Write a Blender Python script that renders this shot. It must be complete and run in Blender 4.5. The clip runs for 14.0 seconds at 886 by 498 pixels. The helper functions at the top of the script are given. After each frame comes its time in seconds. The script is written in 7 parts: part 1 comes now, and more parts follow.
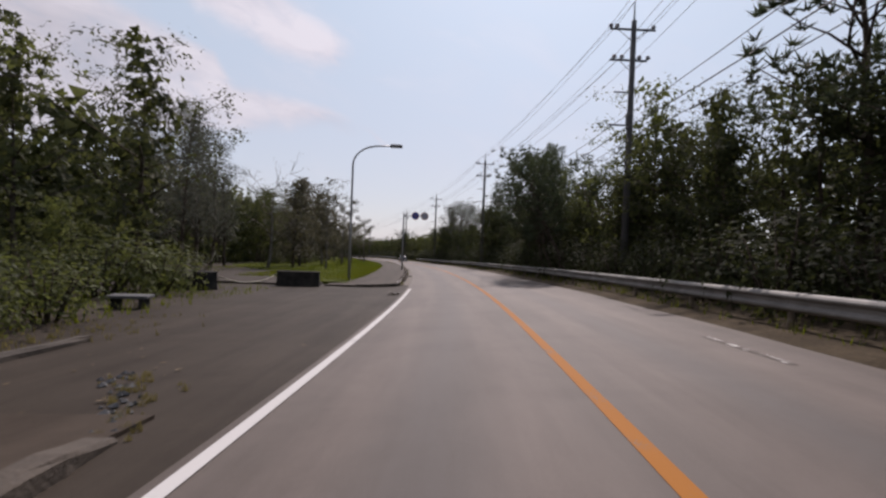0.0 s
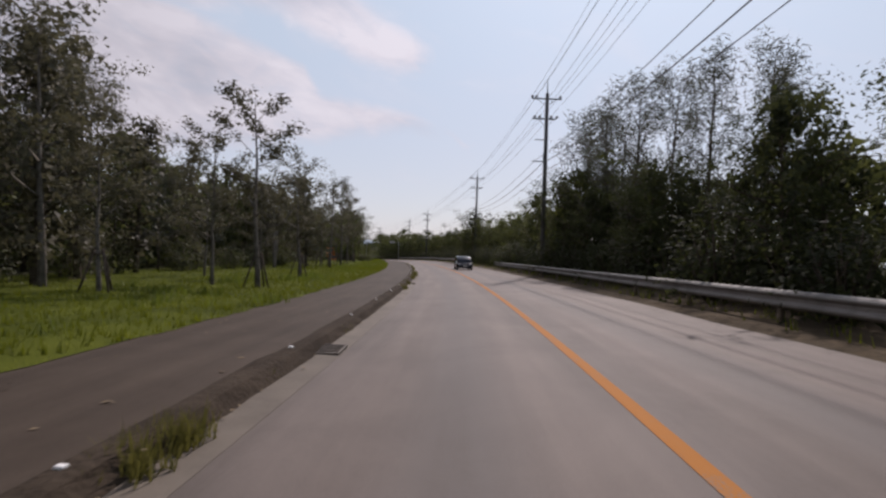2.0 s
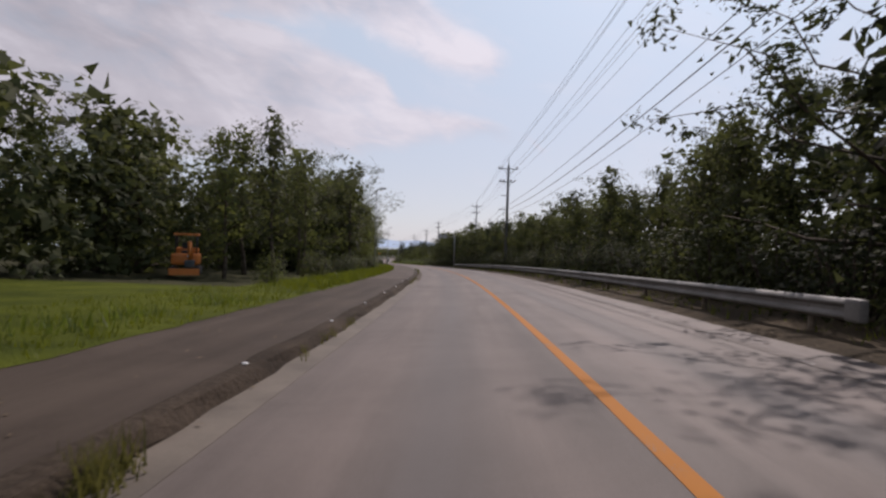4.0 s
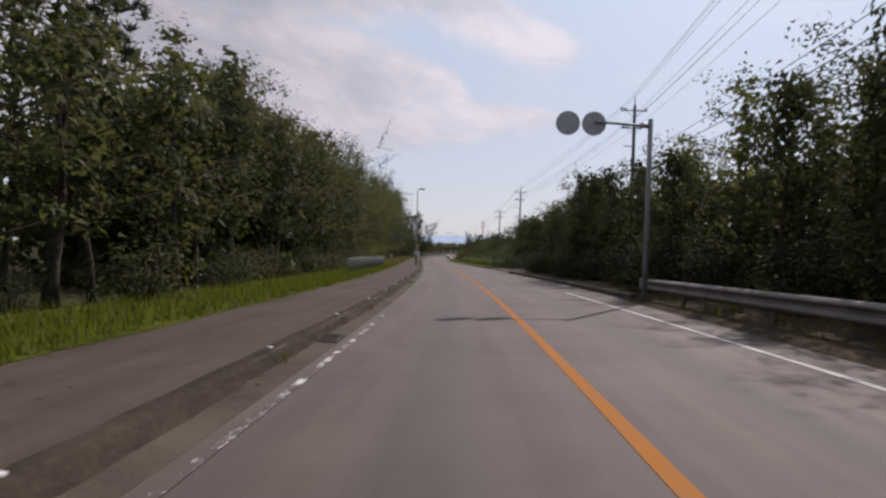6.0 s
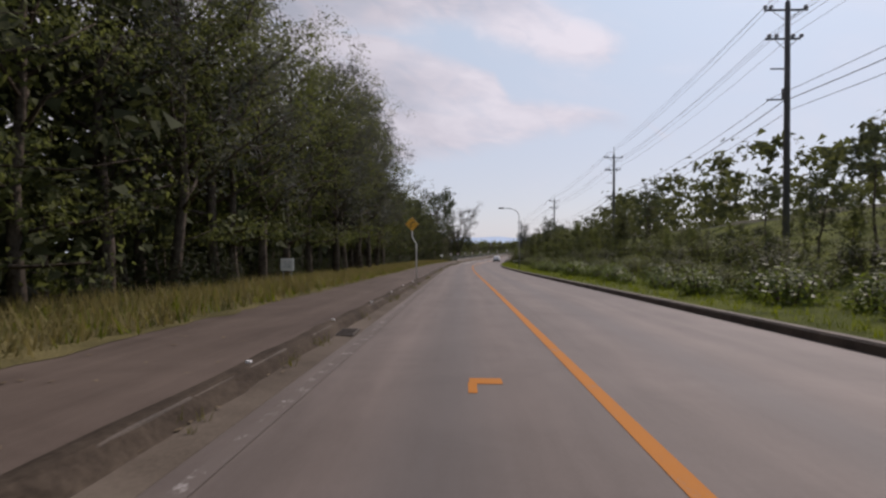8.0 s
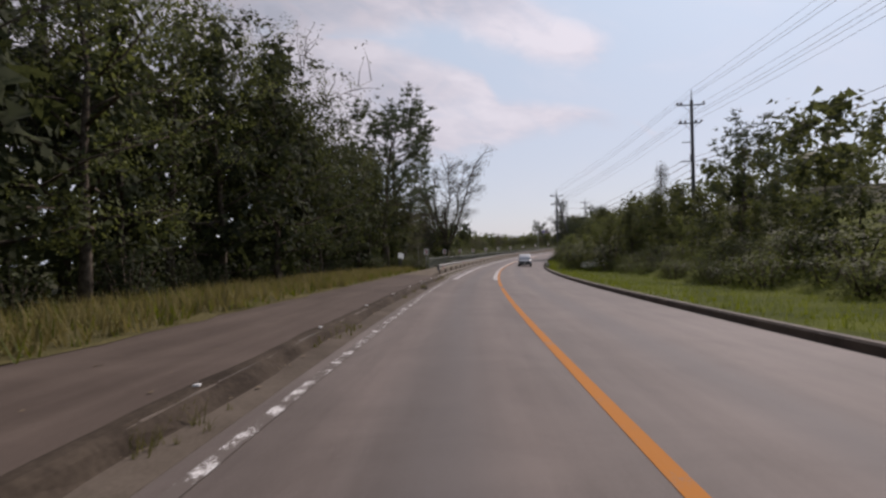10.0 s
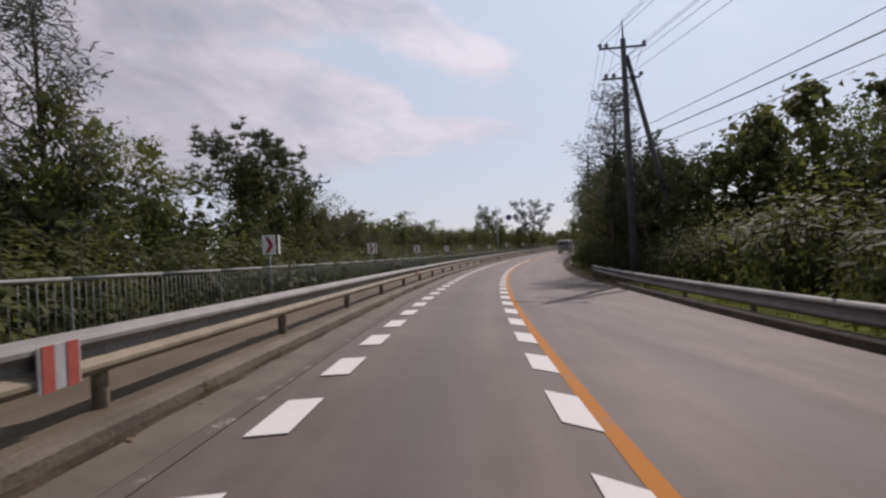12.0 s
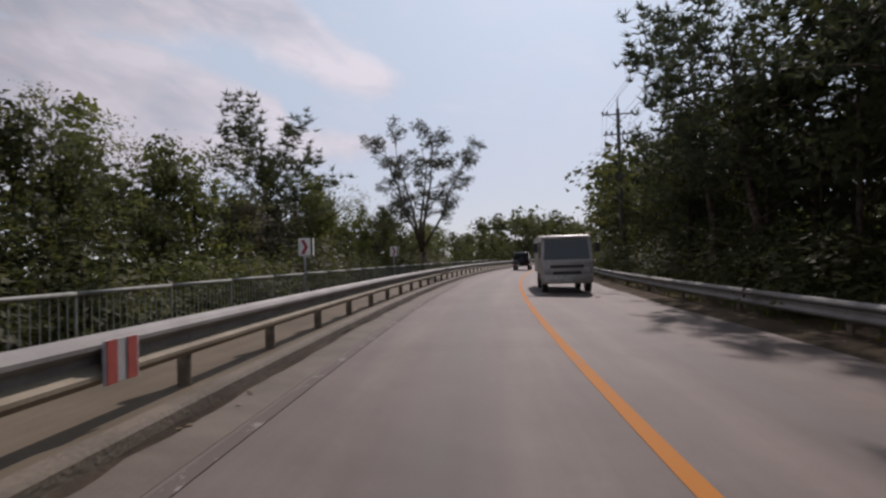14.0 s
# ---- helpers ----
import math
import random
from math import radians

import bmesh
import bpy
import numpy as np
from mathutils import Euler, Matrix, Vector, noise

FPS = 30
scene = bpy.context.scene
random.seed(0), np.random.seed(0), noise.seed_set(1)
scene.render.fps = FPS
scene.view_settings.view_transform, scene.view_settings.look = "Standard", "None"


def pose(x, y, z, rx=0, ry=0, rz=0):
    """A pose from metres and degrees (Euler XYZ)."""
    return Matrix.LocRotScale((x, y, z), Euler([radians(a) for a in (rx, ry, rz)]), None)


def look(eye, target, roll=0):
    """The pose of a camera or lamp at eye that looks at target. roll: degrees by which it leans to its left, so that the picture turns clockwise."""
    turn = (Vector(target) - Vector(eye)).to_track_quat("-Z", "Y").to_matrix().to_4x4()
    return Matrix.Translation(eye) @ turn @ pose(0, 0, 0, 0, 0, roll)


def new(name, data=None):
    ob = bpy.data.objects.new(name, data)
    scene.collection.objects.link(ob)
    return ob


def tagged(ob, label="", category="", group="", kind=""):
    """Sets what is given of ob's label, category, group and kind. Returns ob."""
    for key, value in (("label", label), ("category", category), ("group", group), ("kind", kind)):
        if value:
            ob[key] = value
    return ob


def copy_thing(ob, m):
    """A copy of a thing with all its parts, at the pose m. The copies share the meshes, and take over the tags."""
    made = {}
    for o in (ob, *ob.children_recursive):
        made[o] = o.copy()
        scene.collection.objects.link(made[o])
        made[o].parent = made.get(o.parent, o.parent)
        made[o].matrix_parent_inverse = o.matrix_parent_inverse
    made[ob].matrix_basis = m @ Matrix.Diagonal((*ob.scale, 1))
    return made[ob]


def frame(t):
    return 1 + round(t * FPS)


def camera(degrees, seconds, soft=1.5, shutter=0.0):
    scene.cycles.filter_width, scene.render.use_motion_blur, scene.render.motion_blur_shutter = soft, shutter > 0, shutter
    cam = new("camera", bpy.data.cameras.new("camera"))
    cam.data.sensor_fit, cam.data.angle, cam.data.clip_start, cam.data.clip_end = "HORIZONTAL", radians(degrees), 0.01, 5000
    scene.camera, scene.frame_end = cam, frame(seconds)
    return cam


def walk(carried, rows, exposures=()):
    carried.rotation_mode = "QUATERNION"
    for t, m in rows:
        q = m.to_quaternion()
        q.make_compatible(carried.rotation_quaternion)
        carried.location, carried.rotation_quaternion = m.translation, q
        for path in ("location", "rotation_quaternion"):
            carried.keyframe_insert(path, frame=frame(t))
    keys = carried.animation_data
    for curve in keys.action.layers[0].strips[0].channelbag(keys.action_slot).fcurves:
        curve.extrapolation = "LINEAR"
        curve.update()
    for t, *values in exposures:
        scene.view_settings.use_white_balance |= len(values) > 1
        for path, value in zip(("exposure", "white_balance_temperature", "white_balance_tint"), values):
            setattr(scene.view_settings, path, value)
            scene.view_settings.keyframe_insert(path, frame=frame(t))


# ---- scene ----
# The drive: 14 s along a rural two-lane road.
cam = camera(77.8, 14.0, soft=2.5, shutter=0.025)
PATH = [
    (0.0, pose(0.00, 0.00, 0.00, 89.16, -2.25, 0.03)),
    (0.5, pose(0.25, 16.14, -0.50, 88.99, -2.35, 2.64)),
    (1.0, pose(-0.18, 32.68, -1.01, 89.20, -2.34, 4.70)),
    (1.5, pose(-1.19, 49.64, -1.51, 89.06, -2.07, 6.56)),
    (2.0, pose(-2.81, 67.01, -2.06, 89.07, -1.71, 8.56)),
    (2.5, pose(-5.11, 84.69, -2.62, 89.06, -1.66, 10.70)),
    (3.0, pose(-8.11, 102.58, -3.16, 89.27, -1.77, 12.73)),
    (3.5, pose(-11.79, 120.59, -3.65, 89.37, -1.89, 14.75)),
    (4.0, pose(-16.10, 138.64, -4.14, 89.33, -1.92, 16.46)),
    (4.5, pose(-20.95, 156.67, -4.65, 89.21, -1.96, 18.11)),
    (5.0, pose(-26.35, 174.62, -5.22, 89.02, -2.00, 19.88)),
    (5.5, pose(-32.35, 192.38, -5.85, 88.81, -1.95, 21.93)),
    (6.0, pose(-39.01, 209.85, -6.54, 88.73, -1.67, 24.25)),
    (6.5, pose(-46.26, 226.95, -7.22, 88.80, -1.29, 26.05)),
    (7.0, pose(-53.88, 243.66, -7.88, 88.90, -0.68, 27.28)),
    (7.5, pose(-61.71, 259.98, -8.50, 89.00, -0.16, 28.26)),
    (8.0, pose(-69.57, 275.91, -9.10, 88.98, 0.24, 28.56)),
    (8.5, pose(-77.39, 291.57, -9.70, 88.97, 0.65, 28.74)),
    (9.0, pose(-85.17, 307.05, -10.30, 89.03, 0.98, 28.83)),
    (9.5, pose(-92.87, 322.43, -10.87, 89.12, 1.32, 28.57)),
    (10.0, pose(-100.40, 337.78, -11.41, 89.19, 1.71, 27.76)),
    (10.5, pose(-107.56, 353.23, -11.95, 89.21, 2.16, 26.08)),
    (11.0, pose(-114.20, 368.87, -12.47, 89.30, 2.45, 24.13)),
    (11.5, pose(-120.30, 384.71, -12.93, 89.67, 2.63, 22.13)),
    (12.0, pose(-125.77, 400.78, -13.28, 90.07, 2.93, 19.58)),
    (12.5, pose(-130.47, 417.15, -13.51, 90.45, 2.69, 16.63)),
    (13.0, pose(-134.28, 433.85, -13.64, 90.71, 2.22, 13.36)),
    (13.5, pose(-137.12, 450.82, -13.69, 90.97, 1.88, 9.90)),
    (14.0, pose(-138.95, 467.98, -13.64, 91.36, 1.65, 6.65)),

]
walk(cam, PATH, exposures=[(0.0, 0.0, 6560, 23), (11.5, 0.0, 6560, 23), (13.0, -0.12, 6560, 23), (14.0, -0.12, 6560, 23)])

# ---- world, sun ----
SUN_AZ, SUN_EL = radians(10.5), radians(42.0)      # right of +y, above the horizon


def maths(nt, op, a, b=None, c=None):
    n = nt.nodes.new("ShaderNodeMath")
    n.operation = op
    for i, v in enumerate((a, b, c)):
        if v is None:
            continue
        if isinstance(v, (int, float)):
            n.inputs[i].default_value = v
        else:
            nt.links.new(v, n.inputs[i])
    return n.outputs[0]


def ramp(nt, fac, stops, mode="LINEAR"):
    n = nt.nodes.new("ShaderNodeValToRGB")
    n.color_ramp.interpolation = mode
    e = n.color_ramp.elements
    while len(e) < len(stops):
        e.new(0.5)
    for el, (p, c) in zip(e, stops):
        el.position = p
        el.color = (c, c, c, 1) if isinstance(c, (int, float)) else (*c, 1)
    nt.links.new(fac, n.inputs[0])
    return n.outputs[0]


def smooth(nt, v, lo, hi):
    n = nt.nodes.new("ShaderNodeMapRange")
    n.interpolation_type = "SMOOTHSTEP"
    n.inputs[1].default_value, n.inputs[2].default_value = lo, hi
    nt.links.new(v, n.inputs[0])
    return n.outputs[0]


def mixcol(nt, fac, a, b, mode="MIX"):
    n = nt.nodes.new("ShaderNodeMix")
    n.data_type, n.blend_type = "RGBA", mode
    for sock, v in ((n.inputs[0], fac), (n.inputs[6], a), (n.inputs[7], b)):
        if isinstance(v, (int, float)):
            sock.default_value = v
        elif isinstance(v, tuple):
            sock.default_value = (*v, 1)
        else:
            nt.links.new(v, sock)
    return n.outputs[2]


def noise_tex(nt, vec, scale, detail=4.0, rough=0.55, dist=0.0):
    n = nt.nodes.new("ShaderNodeTexNoise")
    n.inputs["Scale"].default_value, n.inputs["Detail"].default_value = scale, detail
    n.inputs["Roughness"].default_value, n.inputs["Distortion"].default_value = rough, dist
    if vec is not None:
        nt.links.new(vec, n.inputs["Vector"])
    return n.outputs["Fac"]


def build_world():
    w = bpy.data.worlds.new("sky")
    scene.world = w
    w.use_nodes = True
    nt = w.node_tree
    nt.nodes.clear()
    out, bg = nt.nodes.new("ShaderNodeOutputWorld"), nt.nodes.new("ShaderNodeBackground")
    sky = nt.nodes.new("ShaderNodeTexSky")
    sky.sky_type, sky.sun_disc = "NISHITA", False
    sky.sun_elevation, sky.sun_rotation = SUN_EL, SUN_AZ
    sky.air_density, sky.dust_density, sky.ozone_density = 1.0, 0.5, 1.5
    co = nt.nodes.new("ShaderNodeTexCoord")
    xyz = nt.nodes.new("ShaderNodeSeparateXYZ")
    nt.links.new(co.outputs["Generated"], xyz.inputs[0])
    x, y, z = xyz.outputs
    left = maths(nt, "MULTIPLY", maths(nt, "ARCTAN2", maths(nt, "MULTIPLY", x, -1.0), y), 57.2958)
    el = maths(nt, "MULTIPLY", maths(nt, "ARCSINE", z), 57.2958)
    # cloud space: streaks that climb to the left
    vec = nt.nodes.new("ShaderNodeCombineXYZ")
    nt.links.new(maths(nt, "MULTIPLY", left, 0.07), vec.inputs[0])
    nt.links.new(maths(nt, "MULTIPLY", maths(nt, "SUBTRACT", el, maths(nt, "MULTIPLY", left, 0.20)), 0.145), vec.inputs[1])
    big = noise_tex(nt, vec.outputs[0], 1.3, 6.0, 0.55, 0.5)
    fine = noise_tex(nt, vec.outputs[0], 3.2, 6.0, 0.52, 0.8)
    ragged = maths(nt, "ADD", maths(nt, "MULTIPLY", maths(nt, "SUBTRACT", big, 0.5), 4.5), maths(nt, "MULTIPLY", maths(nt, "SUBTRACT", fine, 0.5), 4.0))

    def edge(stops):
        """A cloud's edge: elevation by the angle to the left, both in degrees."""
        return maths(nt, "MULTIPLY", ramp(nt, maths(nt, "DIVIDE", left, 70.0), [(a / 70.0, e / 70.0) for a, e in stops]), 70.0)

    def band(top, foot, tip, crisp):
        over = smooth(nt, maths(nt, "ADD", maths(nt, "SUBTRACT", edge(top), el), maths(nt, "MULTIPLY", ragged, 0.30)), -0.6, crisp)
        under = smooth(nt, maths(nt, "ADD", maths(nt, "SUBTRACT", el, edge(foot)), maths(nt, "MULTIPLY", ragged, 0.45)), -1.3, 1.3)
        start = smooth(nt, maths(nt, "ADD", maths(nt, "SUBTRACT", left, tip), maths(nt, "MULTIPLY", ragged, 0.7)), -1.2, 2.4)
        return maths(nt, "MULTIPLY", maths(nt, "MULTIPLY", over, under), start)

    low = band([(7.0, 10.4), (12.1, 12.7), (17.4, 13.6), (21.5, 14.2), (23.2, 16.6), (28.8, 18.6), (35.0, 20.4), (42.0, 21.0), (70.0, 21.0)],
               [(7.0, 9.7), (12.2, 11.4), (17.5, 10.6), (24.0, 9.4), (32.0, 8.0), (44.0, 7.2), (70.0, 5.0)], 9.0, 1.0)
    high = band([(9.5, 19.4), (14.6, 21.5), (18.1, 23.6), (21.0, 26.0), (30.0, 38.0), (45.0, 60.0), (70.0, 70.0)],
                [(9.5, 17.2), (14.0, 16.8), (18.4, 17.9), (21.2, 19.2), (26.0, 21.3), (30.0, 21.5), (34.0, 20.6), (40.0, 19.8), (70.0, 19.0)], 10.5, 1.8)
    wisp = maths(nt, "MULTIPLY", band([(4.0, 9.6), (7.0, 10.6), (12.0, 12.4), (14.0, 12.5)], [(4.0, 8.8), (7.0, 9.7), (12.0, 11.4), (14.0, 11.6)], 5.5, 1.0), smooth(nt, fine, 0.44, 0.62))
    dens = maths(nt, "MAXIMUM", maths(nt, "MAXIMUM", low, high), maths(nt, "MULTIPLY", wisp, 0.6))
    # inside, the cloud thins out in streaks
    dens = maths(nt, "MULTIPLY", dens, maths(nt, "ADD", 0.74, maths(nt, "MULTIPLY", smooth(nt, maths(nt, "ADD", maths(nt, "MULTIPLY", fine, 0.6), maths(nt, "MULTIPLY", big, 0.4)), 0.36, 0.56), 0.26)))
    # thin cloud over the rest of the dome
    thin = maths(nt, "MULTIPLY", smooth(nt, big, 0.42, 0.75), 0.22)
    dens = maths(nt, "MULTIPLY", maths(nt, "MAXIMUM", dens, thin), smooth(nt, el, 1.0, 9.0))
    shade = maths(nt, "ADD", maths(nt, "MULTIPLY", big, 0.7), maths(nt, "MULTIPLY", fine, 0.3))
    cloud = ramp(nt, shade, [(0.34, (4.9, 5.15, 5.65)), (0.46, (6.1, 6.3, 6.75)), (0.60, (7.05, 7.25, 7.6))])
    # away from the sun the cloud is greyer
    cloud = mixcol(nt, smooth(nt, left, 20.0, 52.0), cloud, ramp(nt, shade, [(0.34, (3.1, 3.25, 3.6)), (0.48, (4.3, 4.4, 4.75)), (0.62, (5.4, 5.55, 5.9))]))
    pale = mixcol(nt, smooth(nt, el, 1.0, 24.0), (5.65, 6.35, 6.9), (5.4, 6.65, 7.35))
    hazy = mixcol(nt, maths(nt, "MULTIPLY", smooth(nt, el, 95.0, 20.0), 0.80), sky.outputs[0], pale)
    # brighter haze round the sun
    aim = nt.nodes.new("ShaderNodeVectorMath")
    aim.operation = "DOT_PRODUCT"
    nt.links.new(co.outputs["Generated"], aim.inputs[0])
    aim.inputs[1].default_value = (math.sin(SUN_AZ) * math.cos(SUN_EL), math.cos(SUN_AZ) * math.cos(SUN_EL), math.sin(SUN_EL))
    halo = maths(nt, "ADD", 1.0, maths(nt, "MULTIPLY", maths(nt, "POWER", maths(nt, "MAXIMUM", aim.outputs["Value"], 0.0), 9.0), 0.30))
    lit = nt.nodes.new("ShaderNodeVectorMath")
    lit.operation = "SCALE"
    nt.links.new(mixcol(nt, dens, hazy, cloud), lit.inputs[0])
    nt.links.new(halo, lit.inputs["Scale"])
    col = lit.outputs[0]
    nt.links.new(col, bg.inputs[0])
    bg.inputs[1].default_value = 0.1
    nt.links.new(bg.outputs[0], out.inputs[0])


build_world()
sun_data = bpy.data.lights.new("sun", "SUN")
sun_data.energy, sun_data.angle, sun_data.color = 3.9, radians(1.1), (1.0, 0.94, 0.86)
sun = new("sun", sun_data)
sun.matrix_world = look((60, 200, 200), (60 - math.sin(SUN_AZ) * math.cos(SUN_EL), 200 - math.cos(SUN_AZ) * math.cos(SUN_EL), 200 - math.sin(SUN_EL)))

# ---- materials ----
def material(name, rough=0.7, metal=0.0):
    m = bpy.data.materials.new(name)
    m.use_nodes = True
    nt = m.node_tree
    p = nt.nodes["Principled BSDF"]
    p.inputs["Roughness"].default_value, p.inputs["Metallic"].default_value = rough, metal
    return m, nt, p


def bump(nt, p, height, strength=0.3, dist=0.01):
    b = nt.nodes.new("ShaderNodeBump")
    b.inputs["Strength"].default_value, b.inputs["Distance"].default_value = strength, dist
    nt.links.new(height, b.inputs["Height"])
    nt.links.new(b.outputs[0], p.inputs["Normal"])


def coord(nt, which="Object"):
    return nt.nodes.new("ShaderNodeTexCoord").outputs[which]


def mottled(name, dark, light, rough=0.75, metal=0.0, scale=3.0, fine=60.0, relief=0.25, dist=0.01, vary=0.0):
    """A surface with stains at one scale and grain at another."""
    m, nt, p = material(name, rough, metal)
    co = coord(nt)
    a, b = noise_tex(nt, co, scale, 5.0, 0.6), noise_tex(nt, co, fine, 3.0, 0.6)
    f = maths(nt, "ADD", maths(nt, "MULTIPLY", a, 0.65), maths(nt, "MULTIPLY", b, 0.35))
    col = ramp(nt, f, [(0.38, dark), (0.62, light)])
    if vary:
        o = nt.nodes.new("ShaderNodeObjectInfo")
        col = mixcol(nt, vary, col, mixcol(nt, 1.0, col, ramp(nt, o.outputs["Random"], [(0.0, 0.45), (1.0, 1.5)]), "MULTIPLY"))
    nt.links.new(col, p.inputs["Base Color"])
    nt.links.new(maths(nt, "ADD", maths(nt, "MULTIPLY", b, 0.25), rough - 0.12), p.inputs["Roughness"])
    if rough >= 0.9:
        p.inputs["Specular IOR Level"].default_value = 0.08
    bump(nt, p, b, relief, dist)
    return m


def road_surface(name, dark, light, tracks):
    """Asphalt in road coordinates: u across, v along, in metres."""
    m, nt, p = material(name, 0.72)
    uv = coord(nt, "UV")
    sep = nt.nodes.new("ShaderNodeSeparateXYZ")
    nt.links.new(uv, sep.inputs[0])
    u, v = sep.outputs[0], sep.outputs[1]
    st = nt.nodes.new("ShaderNodeCombineXYZ")
    nt.links.new(u, st.inputs[0])
    nt.links.new(maths(nt, "MULTIPLY", v, 0.06), st.inputs[1])
    streak = noise_tex(nt, st.outputs[0], 2.2, 5.0, 0.6)
    patch = noise_tex(nt, uv, 0.45, 6.0, 0.68, 0.6)
    grain = noise_tex(nt, uv, 45.0, 3.0, 0.7)
    chips = noise_tex(nt, uv, 160.0, 2.0, 0.6)
    f = maths(nt, "ADD", maths(nt, "ADD", maths(nt, "MULTIPLY", streak, 0.34), maths(nt, "MULTIPLY", patch, 0.34)), maths(nt, "ADD", maths(nt, "MULTIPLY", grain, 0.2), maths(nt, "MULTIPLY", chips, 0.12)))
    col = ramp(nt, f, [(0.41, dark), (0.59, light)])
    if tracks:
        # tyres polish two bands in each lane
        w = None
        for c in tracks:
            g = maths(nt, "POWER", 2.718, maths(nt, "MULTIPLY", maths(nt, "POWER", maths(nt, "DIVIDE", maths(nt, "SUBTRACT", u, c), 0.33), 2.0), -1.0))
            w = g if w is None else maths(nt, "ADD", w, g)
        col = mixcol(nt, maths(nt, "MULTIPLY", w, 0.42), col, mixcol(nt, 1.0, col, (1.28, 1.25, 1.24), "MULTIPLY"))
        # oil along the middle of each lane
        oil = None
        for c in (-1.45, 1.55):
            g = maths(nt, "POWER", 2.718, maths(nt, "MULTIPLY", maths(nt, "POWER", maths(nt, "DIVIDE", maths(nt, "SUBTRACT", u, c), 0.4), 2.0), -1.0))
            oil = g if oil is None else maths(nt, "ADD", oil, g)
        col = mixcol(nt, maths(nt, "MULTIPLY", maths(nt, "MULTIPLY", oil, streak), 0.85), col, (0.075, 0.07, 0.068))
    nt.links.new(col, p.inputs["Base Color"])
    p.inputs["Specular IOR Level"].default_value = 0.25 if tracks else 0.08
    bump(nt, p, maths(nt, "ADD", chips, maths(nt, "MULTIPLY", grain, 0.6)), 0.35, 0.006)
    return m


def paint_on_road(name, col, worn, ground, patch=1.1, crisp=1.0):
    """Road paint, worn through to the asphalt in grains and patches."""
    m, nt, p = material(name, 0.75)
    p.inputs["Specular IOR Level"].default_value = 0.12
    uv = coord(nt, "UV")
    a, b = noise_tex(nt, uv, patch, 5.0, 0.6), noise_tex(nt, uv, 38.0, 4.0, 0.7)
    f = maths(nt, "ADD", maths(nt, "MULTIPLY", a, 0.55), maths(nt, "MULTIPLY", b, 0.45))
    hole = smooth(nt, f, worn + 0.06 * crisp, worn - 0.04 * crisp)
    tone = mixcol(nt, maths(nt, "MULTIPLY", b, 0.4), col, tuple(c * 0.6 for c in col))
    nt.links.new(mixcol(nt, hole, tone, ground), p.inputs["Base Color"])
    bump(nt, p, b, 0.2, 0.004)
    return m


def leaf_material(name, dark, light, glow, rough=0.65, through_amount=0.35):
    """Leaves: two-sided, some light passes through; tint by tree and by leaf."""
    m, nt, p = material(name, rough)
    o = nt.nodes.new("ShaderNodeObjectInfo")
    g = nt.nodes.new("ShaderNodeNewGeometry")
    f = maths(nt, "ADD", maths(nt, "MULTIPLY", o.outputs["Random"], 0.66), maths(nt, "MULTIPLY", g.outputs["Random Per Island"], 0.34))
    big = noise_tex(nt, coord(nt), 0.75, 3.0, 0.6)
    f = maths(nt, "ADD", maths(nt, "MULTIPLY", f, 0.5), maths(nt, "MULTIPLY", smooth(nt, big, 0.3, 0.7), 0.5))
    col = ramp(nt, f, [(0.12, dark), (0.88, light)])
    nt.links.new(col, p.inputs["Base Color"])
    p.inputs["Specular IOR Level"].default_value = 0.12
    tr = nt.nodes.new("ShaderNodeBsdfTranslucent")
    nt.links.new(mixcol(nt, 0.65, col, glow), tr.inputs[0])
    mx = nt.nodes.new("ShaderNodeMixShader")
    mx.inputs[0].default_value = through_amount
    nt.links.new(p.outputs[0], mx.inputs[1])
    nt.links.new(tr.outputs[0], mx.inputs[2])
    nt.links.new(mx.outputs[0], nt.nodes["Material Output"].inputs[0])
    return m


def plain(name, col, rough=0.5, metal=0.0, spread=0.12, scale=9.0):
    """A painted or bare surface with slight dirt."""
    return mottled(name, tuple(c * (1 - spread) for c in col), tuple(min(1, c * (1 + spread)) for c in col), rough, metal, scale, 90.0, 0.08, 0.003)


ASPHALT = road_surface("asphalt", (0.077, 0.0615, 0.052), (0.125, 0.101, 0.087), (-2.2, -0.75, 0.85, 2.3))
WALKWAY = road_surface("walkway_asphalt", (0.040, 0.030, 0.0225), (0.072, 0.055, 0.042), ())
WALKWAY_WORN = road_surface("worn_walkway_asphalt", (0.060, 0.0455, 0.0365), (0.105, 0.081, 0.0655), ())
PATH_PAVING = road_surface("worn_brown_paving", (0.084, 0.067, 0.047), (0.142, 0.116, 0.083), ())
LOT = road_surface("lot_asphalt", (0.033, 0.0255, 0.0195), (0.060, 0.0475, 0.0365), ())
GUTTER = mottled("gutter_concrete", (0.066, 0.052, 0.038), (0.120, 0.097, 0.073), 0.85, scale=1.3, fine=50)
GUTTER_BROWN = mottled("brown_stained_gutter", (0.060, 0.048, 0.036), (0.108, 0.088, 0.068), 0.9, scale=0.9, fine=30)
KERB = mottled("kerb_concrete", (0.034, 0.025, 0.0175), (0.085, 0.065, 0.048), 0.85, scale=1.2, fine=26, relief=0.6, dist=0.02, vary=0.5)
KERB_PALE = mottled("pale_kerb_concrete", (0.075, 0.060, 0.043), (0.150, 0.124, 0.092), 0.85, scale=1.2, fine=26, relief=0.6, dist=0.02)
ORANGE = paint_on_road("orange_paint", (0.37, 0.135, 0.014), 0.40, (0.16, 0.14, 0.12))
